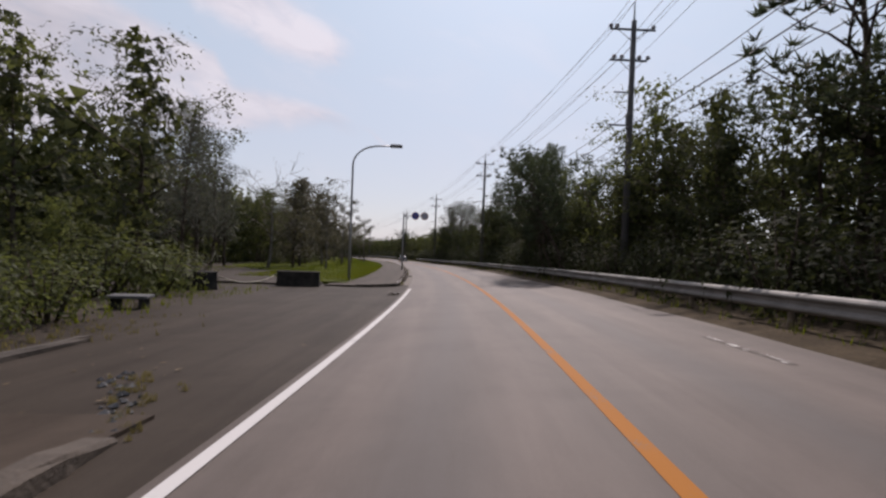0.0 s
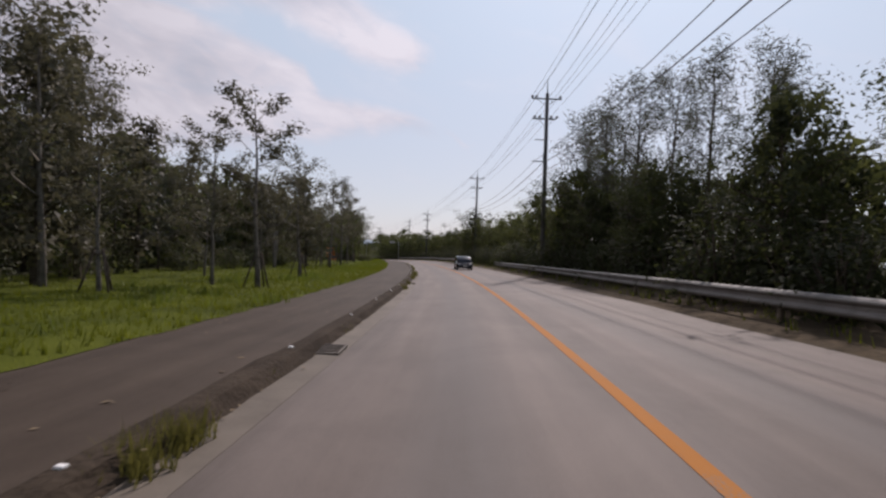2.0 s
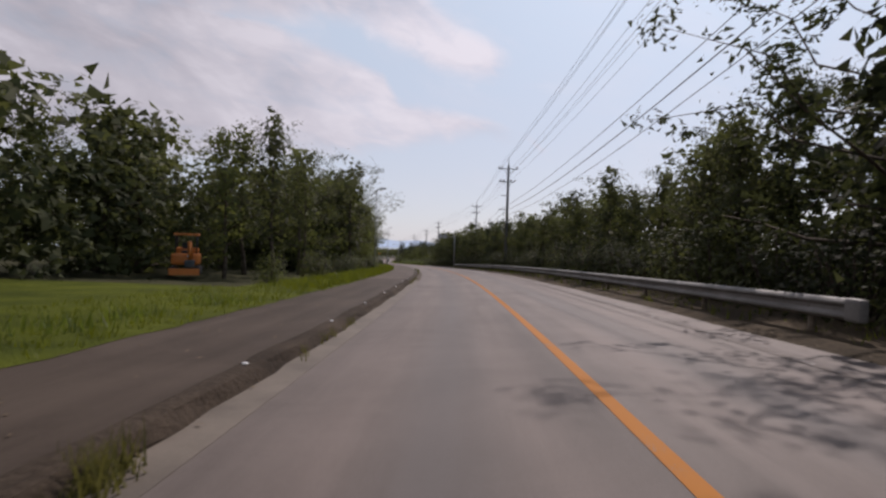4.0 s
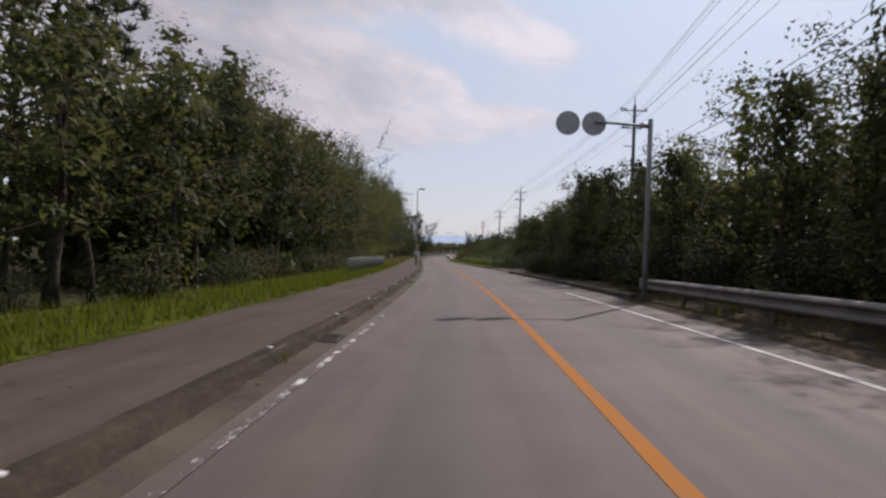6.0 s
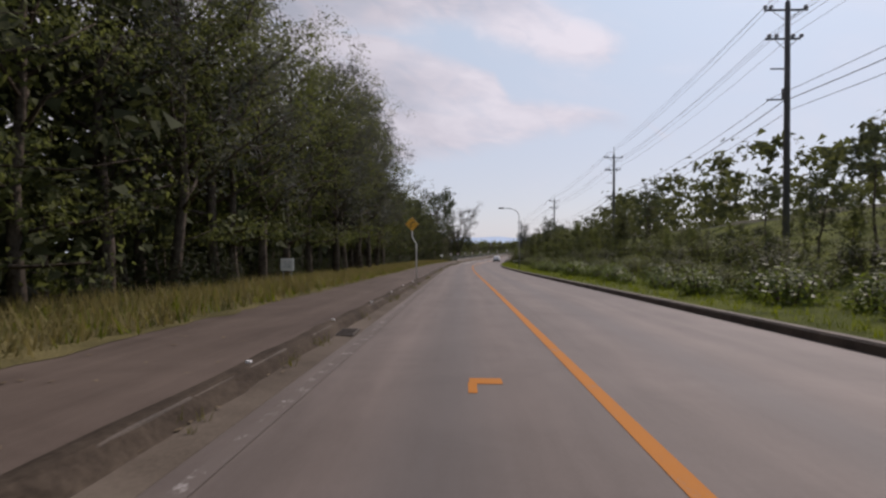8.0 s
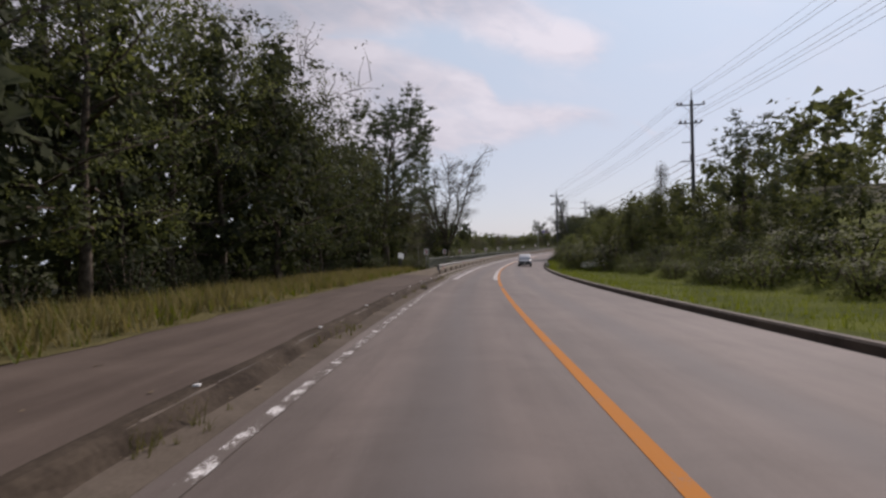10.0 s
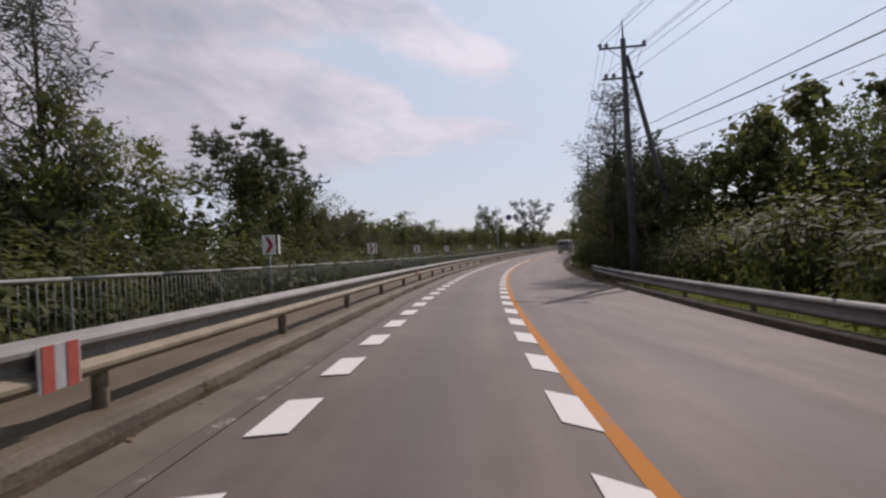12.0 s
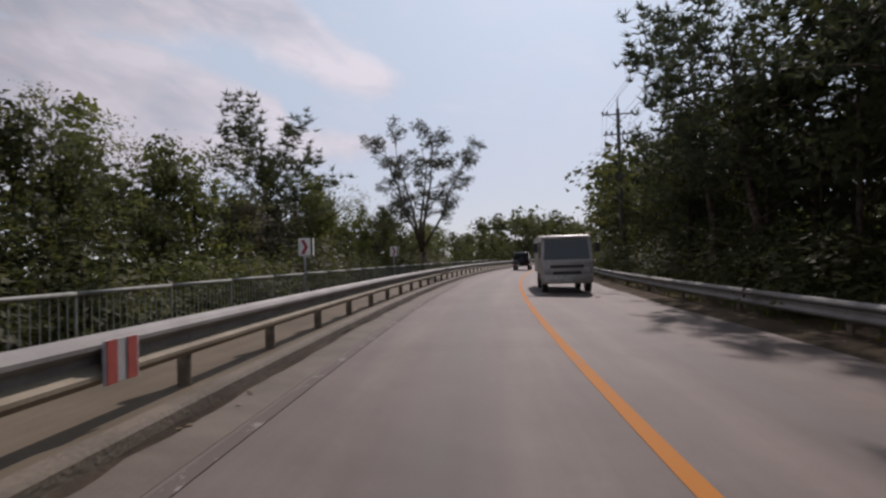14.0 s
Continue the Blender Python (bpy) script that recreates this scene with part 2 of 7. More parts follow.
WHITE = paint_on_road("white_paint", (0.60, 0.58, 0.555), 0.37, (0.17, 0.155, 0.145))
WORN_WHITE = paint_on_road("worn_white_paint", (0.62, 0.60, 0.57), 0.535, (0.105, 0.088, 0.076), 3.2, 0.4)
FAINT_WHITE = paint_on_road("nearly_gone_white_paint", (0.30, 0.28, 0.26), 0.575, (0.102, 0.085, 0.074), 3.2, 0.4)
SOIL = mottled("soil", (0.034, 0.026, 0.016), (0.085, 0.064, 0.04), 0.95, scale=0.8, fine=14, relief=0.8, dist=0.05)
SILT = mottled("brown_silt", (0.028, 0.0213, 0.0155), (0.068, 0.053, 0.039), 0.95, scale=1.1, fine=18, relief=0.5, dist=0.02)
DIRT = mottled("washed_dirt", (0.024, 0.0180, 0.0128), (0.058, 0.044, 0.032), 0.95, scale=0.9, fine=14, relief=0.8, dist=0.04)
LAWN = mottled("lawn", (0.032, 0.043, 0.004), (0.090, 0.104, 0.010), 0.95, scale=0.5, fine=22, relief=1.0, dist=0.06)
DRY_GRASS = mottled("dry_verge", (0.062, 0.056, 0.022), (0.130, 0.110, 0.047), 0.95, scale=0.6, fine=20, relief=1.0, dist=0.06)
FOREST_FLOOR = mottled("forest_floor", (0.02, 0.024, 0.01), (0.055, 0.052, 0.026), 0.95, scale=0.3, fine=6, relief=1.0, dist=0.1)
# paler than water: the haze over the distant sea is in this colour
SEA = mottled("sea_water", (0.24, 0.29, 0.33), (0.30, 0.35, 0.39), 0.5, scale=0.01, fine=0.1, relief=0.2, dist=0.3)
HILL = mottled("hazy_blue_hills", (0.36, 0.43, 0.52), (0.42, 0.49, 0.58), 0.95, scale=0.004, fine=0.02)
# the hills glow: distance haze is put in as pale colour and emission
haze = HILL.node_tree.nodes["Principled BSDF"]
haze.inputs["Emission Color"].default_value, haze.inputs["Emission Strength"].default_value = (0.42, 0.50, 0.60, 1), 0.72
STEEL = mottled("galvanised_steel", (0.13, 0.124, 0.112), (0.215, 0.207, 0.19), 0.7, 0.0, scale=1.6, fine=30, relief=0.06, dist=0.004)
DIRTY_STEEL = mottled("rust_stained_steel", (0.15, 0.122, 0.080), (0.245, 0.205, 0.142), 0.8, 0.0, scale=2.2, fine=30, relief=0.1, dist=0.004)
RUST_POST = mottled("rusted_brown_post", (0.11, 0.085, 0.06), (0.24, 0.20, 0.15), 0.6, 0.3, scale=5, fine=40, relief=0.15)
FENCE = mottled("pale_green_fence_paint", (0.12, 0.129, 0.118), (0.21, 0.224, 0.20), 0.6, 0.0, scale=4, fine=50, relief=0.1)
POLE_CONC = mottled("pole_concrete", (0.050, 0.051, 0.053), (0.088, 0.089, 0.092), 0.8, scale=1.5, fine=40)
DARK_STEEL = mottled("dark_weathered_steel", (0.045, 0.05, 0.055), (0.10, 0.105, 0.11), 0.55, 0.6, scale=4, fine=60)
LAMP_STEEL = mottled("weathered_lamp_steel", (0.17, 0.175, 0.18), (0.28, 0.285, 0.29), 0.5, 0.1, scale=2, fine=60)
INSULATOR = plain("glazed_porcelain", (0.15, 0.15, 0.155), 0.25)
CABLE = plain("black_cable", (0.02, 0.02, 0.022), 0.6)
BROWN_BARRIER = mottled("dark_brown_timber", (0.035, 0.024, 0.016), (0.085, 0.06, 0.04), 0.7, scale=6, fine=70, relief=0.4)
PLANTER = mottled("dark_stained_concrete", (0.016, 0.015, 0.014), (0.048, 0.043, 0.038), 0.9, scale=3, fine=40, relief=0.6, dist=0.02)
ROPE = plain("pale_rope", (0.45, 0.42, 0.34), 0.9)
SIGN_BLUE = plain("sign_blue", (0.02, 0.06, 0.28), 0.4)
SIGN_WHITE = plain("sign_white", (0.74, 0.74, 0.72), 0.4)
MARKER_RED = plain("sun_bleached_red", (0.34, 0.065, 0.05), 0.5)
# red of the overhead signs, darkened in colour for their backlit side
SIGN_SHADE_RED = plain("faded_sign_red", (0.20, 0.055, 0.06), 0.5)
SIGN_DULL_RED = plain("dull_sign_red", (0.36, 0.035, 0.04), 0.5)
# dimmer than SIGN_WHITE; on the overhead signs this paints in the backlit shade
SIGN_DIM_WHITE = plain("dirty_sign_white", (0.36, 0.36, 0.36), 0.5)
SIGN_BACK = plain("sign_back_grey", (0.32, 0.32, 0.33), 0.55, 0.4)
MACHINE_ORANGE = plain("machine_orange", (0.56, 0.17, 0.03), 0.5)
SIGN_YELLOW = plain("sign_yellow", (0.72, 0.36, 0.03), 0.45)
SIGN_BLACK = plain("sign_black", (0.02, 0.02, 0.02), 0.5)
BOX_WHITE = plain("white_cabinet_paint", (0.66, 0.65, 0.62), 0.5)
BOX_GREY = plain("grey_cabinet_paint", (0.36, 0.37, 0.36), 0.5)
STUD = plain("white_reflector", (0.8, 0.79, 0.76), 0.3)
GRATE = mottled("rusty_grate_iron", (0.045, 0.037, 0.030), (0.10, 0.082, 0.066), 0.7, 0.5, scale=8, fine=60)
BARK = mottled("bark", (0.035, 0.028, 0.022), (0.12, 0.098, 0.076), 0.9, scale=5, fine=30, relief=1.0, dist=0.03)
PALE_BARK = mottled("pale_bark", (0.070, 0.062, 0.052), (0.175, 0.158, 0.135), 0.9, scale=4, fine=30, relief=0.6, dist=0.02)
LEAF = leaf_material("broad_leaves", (0.025, 0.028, 0.017), (0.092, 0.101, 0.039), (0.135, 0.152, 0.042), 0.65, 0.36)
LEAF_BRIGHT = leaf_material("bright_leaves", (0.034, 0.041, 0.019), (0.116, 0.130, 0.045), (0.185, 0.212, 0.050), through_amount=0.40)
LEAF_DULL = leaf_material("dull_leaves", (0.042, 0.038, 0.029), (0.116, 0.106, 0.068), (0.13, 0.126, 0.065), 0.6, 0.32)
# darker than LEAF: shade on backlit trees and understory is put into the colour
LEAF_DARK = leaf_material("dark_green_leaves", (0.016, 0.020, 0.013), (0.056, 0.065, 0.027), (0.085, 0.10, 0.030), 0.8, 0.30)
NEEDLE = leaf_material("needles", (0.028, 0.038, 0.026), (0.078, 0.092, 0.056), (0.10, 0.125, 0.05), 0.55, 0.3)
FEATHER = leaf_material("grey_green_needles", (0.045, 0.048, 0.040), (0.10, 0.104, 0.084), (0.11, 0.12, 0.075), 0.7, 0.3)
GRASS = leaf_material("grass_blades", (0.046, 0.060, 0.005), (0.118, 0.136, 0.012), (0.18, 0.205, 0.014), 0.6, 0.4)
FRESH_GRASS = leaf_material("fresh_grass_blades", (0.060, 0.082, 0.006), (0.145, 0.176, 0.014), (0.22, 0.26, 0.016), 0.6, 0.4)
WEED = leaf_material("dusty_weeds", (0.06, 0.062, 0.016), (0.13, 0.12, 0.035), (0.17, 0.16, 0.035), 0.8, 0.35)
STRAW = leaf_material("dry_grass_blades", (0.092, 0.082, 0.030), (0.21, 0.175, 0.072), (0.23, 0.19, 0.06), 0.8, 0.35)
PLANTED = leaf_material("shrub_leaves", (0.04, 0.062, 0.011), (0.11, 0.145, 0.028), (0.19, 0.24, 0.03), 0.5, 0.42)
LITTER = leaf_material("dry_fallen_leaves", (0.07, 0.052, 0.03), (0.26, 0.20, 0.13), (0.2, 0.15, 0.08), 0.8, 0.15)
TYRE = plain("tyre_rubber", (0.02, 0.02, 0.02), 0.85)
RIM = plain("alloy_rim", (0.45, 0.45, 0.46), 0.3, 0.9)
GLASS_DARK = plain("tinted_vehicle_glass", (0.018, 0.02, 0.023), 0.06, 0.0, 0.05)
LAMP_CLEAR = plain("clear_lamp_lens", (0.28, 0.29, 0.30), 0.12)
LAMP_RED = plain("red_lamp_lens", (0.35, 0.01, 0.01), 0.2)
BLACK_TRIM = plain("black_plastic", (0.018, 0.018, 0.02), 0.55)
CAR_BLACK = plain("black_car_paint", (0.014, 0.014, 0.016), 0.18, 0.0, 0.05)
CAR_DUSTY = plain("dusty_grey_truck_paint", (0.30, 0.29, 0.27), 0.5, 0.1, 0.2)
CAR_SILVER = plain("silver_car_paint", (0.46, 0.46, 0.45), 0.3, 0.35, 0.05)
PLATE = plain("plate_white", (0.34, 0.34, 0.32), 0.5)

# ---- the road's line: heading, height and cross-fall every 30 m, from 60 m behind the start ----
STEP, START = 30.0, -60.0
HEADING = [-2.08, -2.14, -2.21, 2.09, 5.38, 9.09, 12.55, 15.22, 17.93, 21.32, 24.29, 26.01, 26.59, 26.75, 25.53, 22.42, 18.49, 13.04, 6.57, 0.78, -5.79, -12.36, -16.44, -16.41, -16.38, -16.35, -16.31]
LEVEL = [0.64, -0.31, -1.25, -2.17, -3.08, -4.02, -4.86, -5.65, -6.54, -7.6, -8.71, -9.77, -10.81, -11.85, -12.83, -13.78, -14.53, -14.92, -15.02, -14.88, -14.7, -14.52, -14.34, -14.16, -13.98, -13.8, -13.62]
BANK = [-2.28, -2.28, -2.28, -2.31, -1.87, -1.7, -1.86, -1.94, -1.98, -1.75, -1.08, -0.2, 0.51, 1.12, 1.79, 2.4, 2.79, 2.47, 1.85, 1.71, 1.71, 1.71, 1.71, 1.71, 1.71, 1.71, 1.71]


def spline(values, s):
    v = np.array(values)
    m = np.gradient(v, STEP)
    x = (np.asarray(s, float) - START) / STEP
    i = np.clip(x.astype(int), 0, len(v) - 2)
    u = x - i
    return (2 * u**3 - 3 * u**2 + 1) * v[i] + (u**3 - 2 * u**2 + u) * STEP * m[i] + (3 * u**2 - 2 * u**3) * v[i + 1] + (u**3 - u**2) * STEP * m[i + 1]


S_FINE = np.arange(-60.0, 720.01, 0.5)
ANG = np.radians(spline(HEADING, S_FINE))
mid = (ANG[1:] + ANG[:-1]) / 2
LINE_X = np.r_[0, np.cumsum(-np.sin(mid) * 0.5)]
LINE_Y = np.r_[0, np.cumsum(np.cos(mid) * 0.5)]
LINE_X += 1.29 - LINE_X[120]
LINE_Y += -0.05 - LINE_Y[120]
LINE_Z = spline(LEVEL, S_FINE)
FALL = np.tan(np.radians(spline(BANK, S_FINE)))


def step01(x, a, b):
    t = np.clip((np.asarray(x, float) - a) / (b - a), 0, 1)
    return t * t * (3 - 2 * t)


def at(s, d, h=0.0):
    """World points at s metres along, d to the right of the centre line, h over the road's surface."""
    s, d = np.asarray(s, float), np.asarray(d, float)
    a = np.interp(s, S_FINE, ANG)
    return np.stack(np.broadcast_arrays(np.interp(s, S_FINE, LINE_X) + np.cos(a) * d, np.interp(s, S_FINE, LINE_Y) + np.sin(a) * d,
                     np.interp(s, S_FINE, LINE_Z) - np.clip(d, -7, 7) * np.interp(s, S_FINE, FALL) + h), -1)


def side(s, d):
    """Height of the land beside the road over the road's plane."""
    s, d = np.asarray(s, float), np.asarray(d, float)
    left = 0.13 + 0.0 * s
    left = left - np.clip(-6.4 - d, 0, 12) * 0.22 * step01(s, 396, 420)
    right = 0.10 + np.clip(d - 8.5, 0, 17) * (0.30 + 0.10 * step01(s, 395, 410)) * step01(s, 285, 315) * (1 - step01(s, 448, 470))
    return np.where(d < 0, left, right)


def spot(s, d, h=0.0, turn=0.0, lean=0.0):
    """Pose of a thing standing on the land at (s, d): x to the right, y along the road."""
    p = at(s, d, h)
    a = float(np.interp(s, S_FINE, ANG))
    return Matrix.Translation(p) @ Matrix.Rotation(a + turn, 4, "Z") @ Matrix.Rotation(lean, 4, "Y")


def mesh_of(name, verts, faces, mat=None, uv=None, smooth_on=False):
    me = bpy.data.meshes.new(name)
    me.from_pydata([tuple(v) for v in verts], [], faces)
    if uv is not None:
        lay = me.uv_layers.new(name="UVMap")
        idx = np.empty(len(me.loops), dtype=np.int32)
        me.loops.foreach_get("vertex_index", idx)
        lay.data.foreach_set("uv", np.asarray(uv, dtype=np.float32)[idx].ravel())
    if mat:
        me.materials.append(mat)
    if smooth_on:
        me.polygons.foreach_set("use_smooth", [True] * len(me.polygons))
    me.update()
    return me


def ribbon(name, s0, s1, profile, mat, step=2.0, label="", kind="structure", category="", parent=None, wobble=0.0, skirt=True):
    """A strip along the road: profile points (d, h) from left to right, d may be a function of s."""
    n = max(2, int(round((s1 - s0) / step)) + 1)
    ss = np.linspace(s0, s1, n)
    rng = np.random.RandomState(int(abs(s0 * 7 + s1)) % 9999)
    verts, uv = [], []
    for j, (d, h) in enumerate(profile):
        dd = d(ss) if callable(d) else np.full(n, float(d))
        hh = h(ss) if callable(h) else np.full(n, float(h))
        if wobble:
            dd = dd + rng.normal(0, wobble, n)
        verts.append(at(ss, dd, hh))
        uv.append(np.stack([dd, ss], 1))
    k = len(profile)
    V = np.stack(verts, 1).reshape(-1, 3)
    U = np.stack(uv, 1).reshape(-1, 2)
    faces = [(i * k + j, i * k + j + 1, (i + 1) * k + j + 1, (i + 1) * k + j) for i in range(n - 1) for j in range(k - 1)]
    if skirt:
        # close both ends down into the ground
        for i, flip in ((0, 1), (n - 1, 0)):
            o = len(V)
            V = np.concatenate([V, V[i * k:i * k + k] - np.array([0, 0, 0.45])])
            U = np.concatenate([U, U[i * k:i * k + k]])
            for j in range(k - 1):
                q = (i * k + j, i * k + j + 1, o + j + 1, o + j)
                faces.append(q[::-1] if flip else q)
    ob = new(name, mesh_of(name, V, faces, mat, U))
    if parent:
        ob.parent = parent
    return tagged(ob, label, category, kind=kind)


def part(name, me, parent, label="", m=None):
    """One mesh as a part of a thing."""
    ob = new(name, me)
    ob.parent = parent
    if m is not None:
        ob.matrix_local = m
    return tagged(ob, label) if label else ob


def thing(name, m, label, category, group="", kind=""):
    ob = new(name)
    ob.empty_display_size = 0.3
    ob.matrix_world = m
    return tagged(ob, label, category, group, kind)


def box(sx, sy, sz, at_=(0, 0, 0), bevel=0.0, rot=None, taper=1.0):
    """A box standing on at_, its edges rounded, as a bmesh."""
    bm = bmesh.new()
    bmesh.ops.create_cube(bm, size=1.0)
    for v in bm.verts:
        k = taper if v.co.z > 0 else 1.0
        v.co = Vector((v.co.x * sx * k, v.co.y * sy * k, (v.co.z + 0.5) * sz))
    if bevel:
        bmesh.ops.bevel(bm, geom=bm.edges[:], offset=bevel, segments=2, affect="EDGES", profile=0.6)
    if rot is not None:
        bmesh.ops.transform(bm, matrix=rot, verts=bm.verts)
    bmesh.ops.translate(bm, vec=at_, verts=bm.verts)
    return bm


def tube_points(pts, radii, sides=8):
    """Vertices and faces of a tube through pts."""
    pts = [Vector(p) for p in pts]
    verts, faces = [], []
    for i, p in enumerate(pts):
        t = (pts[min(i + 1, len(pts) - 1)] - pts[max(i - 1, 0)]).normalized()
        a = t.orthogonal().normalized() if i == 0 else (a - t * a.dot(t)).normalized()
        b = t.cross(a)
        for k in range(sides):
            w = 2 * math.pi * k / sides
            verts.append(p + (a * math.cos(w) + b * math.sin(w)) * radii[i])
    for i in range(len(pts) - 1):
        for k in range(sides):
            k2 = (k + 1) % sides
            faces.append((i * sides + k, i * sides + k2, (i + 1) * sides + k2, (i + 1) * sides + k))
    faces.append(tuple(range(sides - 1, -1, -1)))
    faces.append(tuple((len(pts) - 1) * sides + k for k in range(sides)))
    return verts, faces


def tube(name, pts, radii, mat, sides=8):
    if isinstance(radii, (int, float)):
        radii = [radii] * len(pts)
    v, f = tube_points(pts, radii, sides)
    return mesh_of(name, v, f, mat, smooth_on=True)


def solid(name, bms, mat, smooth_on=False):
    """One mesh from one or more bmeshes."""
    bms = bms if isinstance(bms, (list, tuple)) else [bms]
    verts, faces = [], []
    for bm in bms:
        bm.verts.index_update()
        o = len(verts)
        verts += [v.co.copy() for v in bm.verts]
        faces += [tuple(v.index + o for v in f.verts) for f in bm.faces]
        bm.free()
    return mesh_of(name, verts, faces, mat, smooth_on=smooth_on)


def disc(r, thick, axis="Y", sides=28, at_=(0, 0, 0)):
    bm = bmesh.new()
    bmesh.ops.create_cone(bm, cap_ends=True, segments=sides, radius1=r, radius2=r, depth=thick)
    if axis == "Y":
        bmesh.ops.rotate(bm, matrix=Matrix.Rotation(math.pi / 2, 3, "X"), verts=bm.verts)
    if axis == "X":
        bmesh.ops.rotate(bm, matrix=Matrix.Rotation(math.pi / 2, 3, "Y"), verts=bm.verts)
    bmesh.ops.translate(bm, vec=at_, verts=bm.verts)
    return bm


# ---- ground, sea, road ----
def build_ground():
    gx = np.r_[-4300, -2600, -1500, -950, -700, -520, np.arange(-400, 260, 6.0), 330, 430, 600, 900, 1500, 2600, 4300]
    gy = np.r_[-4200, -2500, -1400, -800, -450, -250, np.arange(-140, 760, 6.0), 860, 1000, 1300, 1800, 2700, 4400]
    X, Y = np.meshgrid(gx, gy)
    P = np.stack([X.ravel(), Y.ravel()], 1)
    best = np.full(len(P), 1e18)
    idx = np.zeros(len(P), int)
    for i in range(0, len(S_FINE), 4):
        q = (P[:, 0] - LINE_X[i])**2 + (P[:, 1] - LINE_Y[i])**2
        k = q < best
        best[k], idx[k] = q[k], i
    a = ANG[idx]
    d = np.cos(a) * (P[:, 0] - LINE_X[idx]) + np.sin(a) * (P[:, 1] - LINE_Y[idx])
    r = np.sqrt(best)
    d = np.where(np.abs(d) < r * 0.5, np.sign(d + 1e-6) * r, d)
    z = LINE_Z[idx] - np.clip(d, -7, 7) * FALL[idx] + side(S_FINE[idx], d)
    z -= 0.75 * (1 - step01(np.abs(d), 8.5, 15.0)) + 0.05
    z += np.array([noise.noise((x * 0.03, y * 0.03, 0.0)) for x, y in P]) * 0.8 * step01(np.abs(d), 14, 40)
    far = step01(r, 260, 640)
    z = z * (1 - far) + (-60.0) * far
    n = len(gx)
    faces = [(j * n + i, j * n + i + 1, (j + 1) * n + i + 1, (j + 1) * n + i) for j in range(len(gy) - 1) for i in range(n - 1)]
    ob = new("ground", mesh_of("ground", np.stack([P[:, 0], P[:, 1], z], 1), faces, FOREST_FLOOR, smooth_on=True))
    tagged(ob, "dark forest floor of soil and leaf litter", "ground", kind="structure")
    sea = np.array([(x, y, -52.0) for y in (-4500, 4600) for x in (-4500, 4500)])
    tagged(new("water", mesh_of("water", sea, [(0, 1, 3, 2)], SEA)), "sea out to the horizon, coloured pale blue-grey for distance haze", "sea", kind="structure")


build_ground()
WALK_OUT = -6.1
END = 640.0
RIGHT_EDGE = lambda s: 3.75 + 0.6 * step01(s, 225, 240) * (1 - step01(s, 440, 460)) + 0.05 * np.sin(np.asarray(s) * 0.7)
ribbon("road", -60, END, [(-3.06, -0.6), (-3.06, 0.0), (-1.5, 0.012), (0.0, 0.02), (2.0, 0.01), (RIGHT_EDGE, 0.0), (RIGHT_EDGE, -0.6)], ASPHALT, 2.0,
       "worn grey-brown asphalt two-lane road", category="road")
for s0, s1, stuff_mat in ((26.0, 172.0, GUTTER), (172.0, 391.0, GUTTER_BROWN), (391.0, END, GUTTER)):
    ribbon("gutter", s0, s1, [(-3.5, -0.5), (-3.5, 0.03), (-3.06, 0.004), (-3.05, -0.3)], stuff_mat, 2.0, "stained concrete gutter along the kerb", category="gutter")
CORNER = lambda s: -3.67 - 2.1 * (1 - np.sqrt(1 - np.clip((26.2 - np.asarray(s)) / 2.1, 0, 0.99)**2))
ribbon("pavement", 24.25, 27.0, [(WALK_OUT - 0.6, -0.1), (WALK_OUT - 0.6, 0.15), (CORNER, 0.15), (CORNER, -0.4)], WALKWAY, 0.15, "dark asphalt pavement corner at the lay-by", category="pavement")
ribbon("pavement", 27.0, 172.0, [(WALK_OUT, -0.4), (WALK_OUT, 0.15), (-3.67, 0.15), (-3.67, -0.4)], WALKWAY, 2.0, "dark asphalt pavement beside the road", category="pavement")
ribbon("pavement", 172.0, 391.0, [(WALK_OUT, -0.4), (WALK_OUT, 0.15), (-3.67, 0.15), (-3.67, -0.4)], WALKWAY_WORN, 2.0, "worn brown asphalt pavement beside the road", category="pavement")
ribbon("pavement", 391.0, END, [(WALK_OUT, -0.4), (WALK_OUT, 0.15), (-3.67, 0.15), (-3.67, -0.4)], PATH_PAVING, 2.0, "worn brown pavement behind the guard rail", category="pavement")
ribbon("pavement", -60, 4.4, [(WALK_OUT - 0.4, -0.4), (WALK_OUT - 0.4, lambda s: 0.025 + 0.10 * (1 - step01(s, 1.5, 4.4))), (-3.75, lambda s: 0.025 + 0.10 * (1 - step01(s, 1.5, 4.4))), (-3.75, -0.4)], WALKWAY, 0.4, "dark asphalt pavement beside the road", category="pavement")
ribbon("forecourt", -60, 27.5, [(lambda s: -7.2 - 9.0 * step01(s, 5, 18), -0.4), (lambda s: -7.2 - 9.0 * step01(s, 5, 18), 0.02), (-3.6, -0.01), (-3.06, 0.0), (-3.05, -0.4)], LOT, 1.0,
       "brown-stained asphalt lay-by opening off the road", category="forecourt")
ribbon("forecourt", 24.2, 62, [(-22, -0.3), (-22, 0.16), (lambda s: -7.0 - 11.0 * step01(s, 24, 60), 0.165), (lambda s: -7.0 - 11.0 * step01(s, 24, 60), -0.3)], LOT, 1.0,
       "brown asphalt track leaving the lay-by", category="forecourt")

# lines painted on the road
def paint(name, s0, s1, d, w, mat, label):
    crown = lambda x: 0.02 - 0.0045 * abs(x) + 0.004
    return ribbon(name, s0, s1, [(d - w / 2, crown(d)), (d + w / 2, crown(d))], mat, 1.0, label, category="road marking", skirt=False)


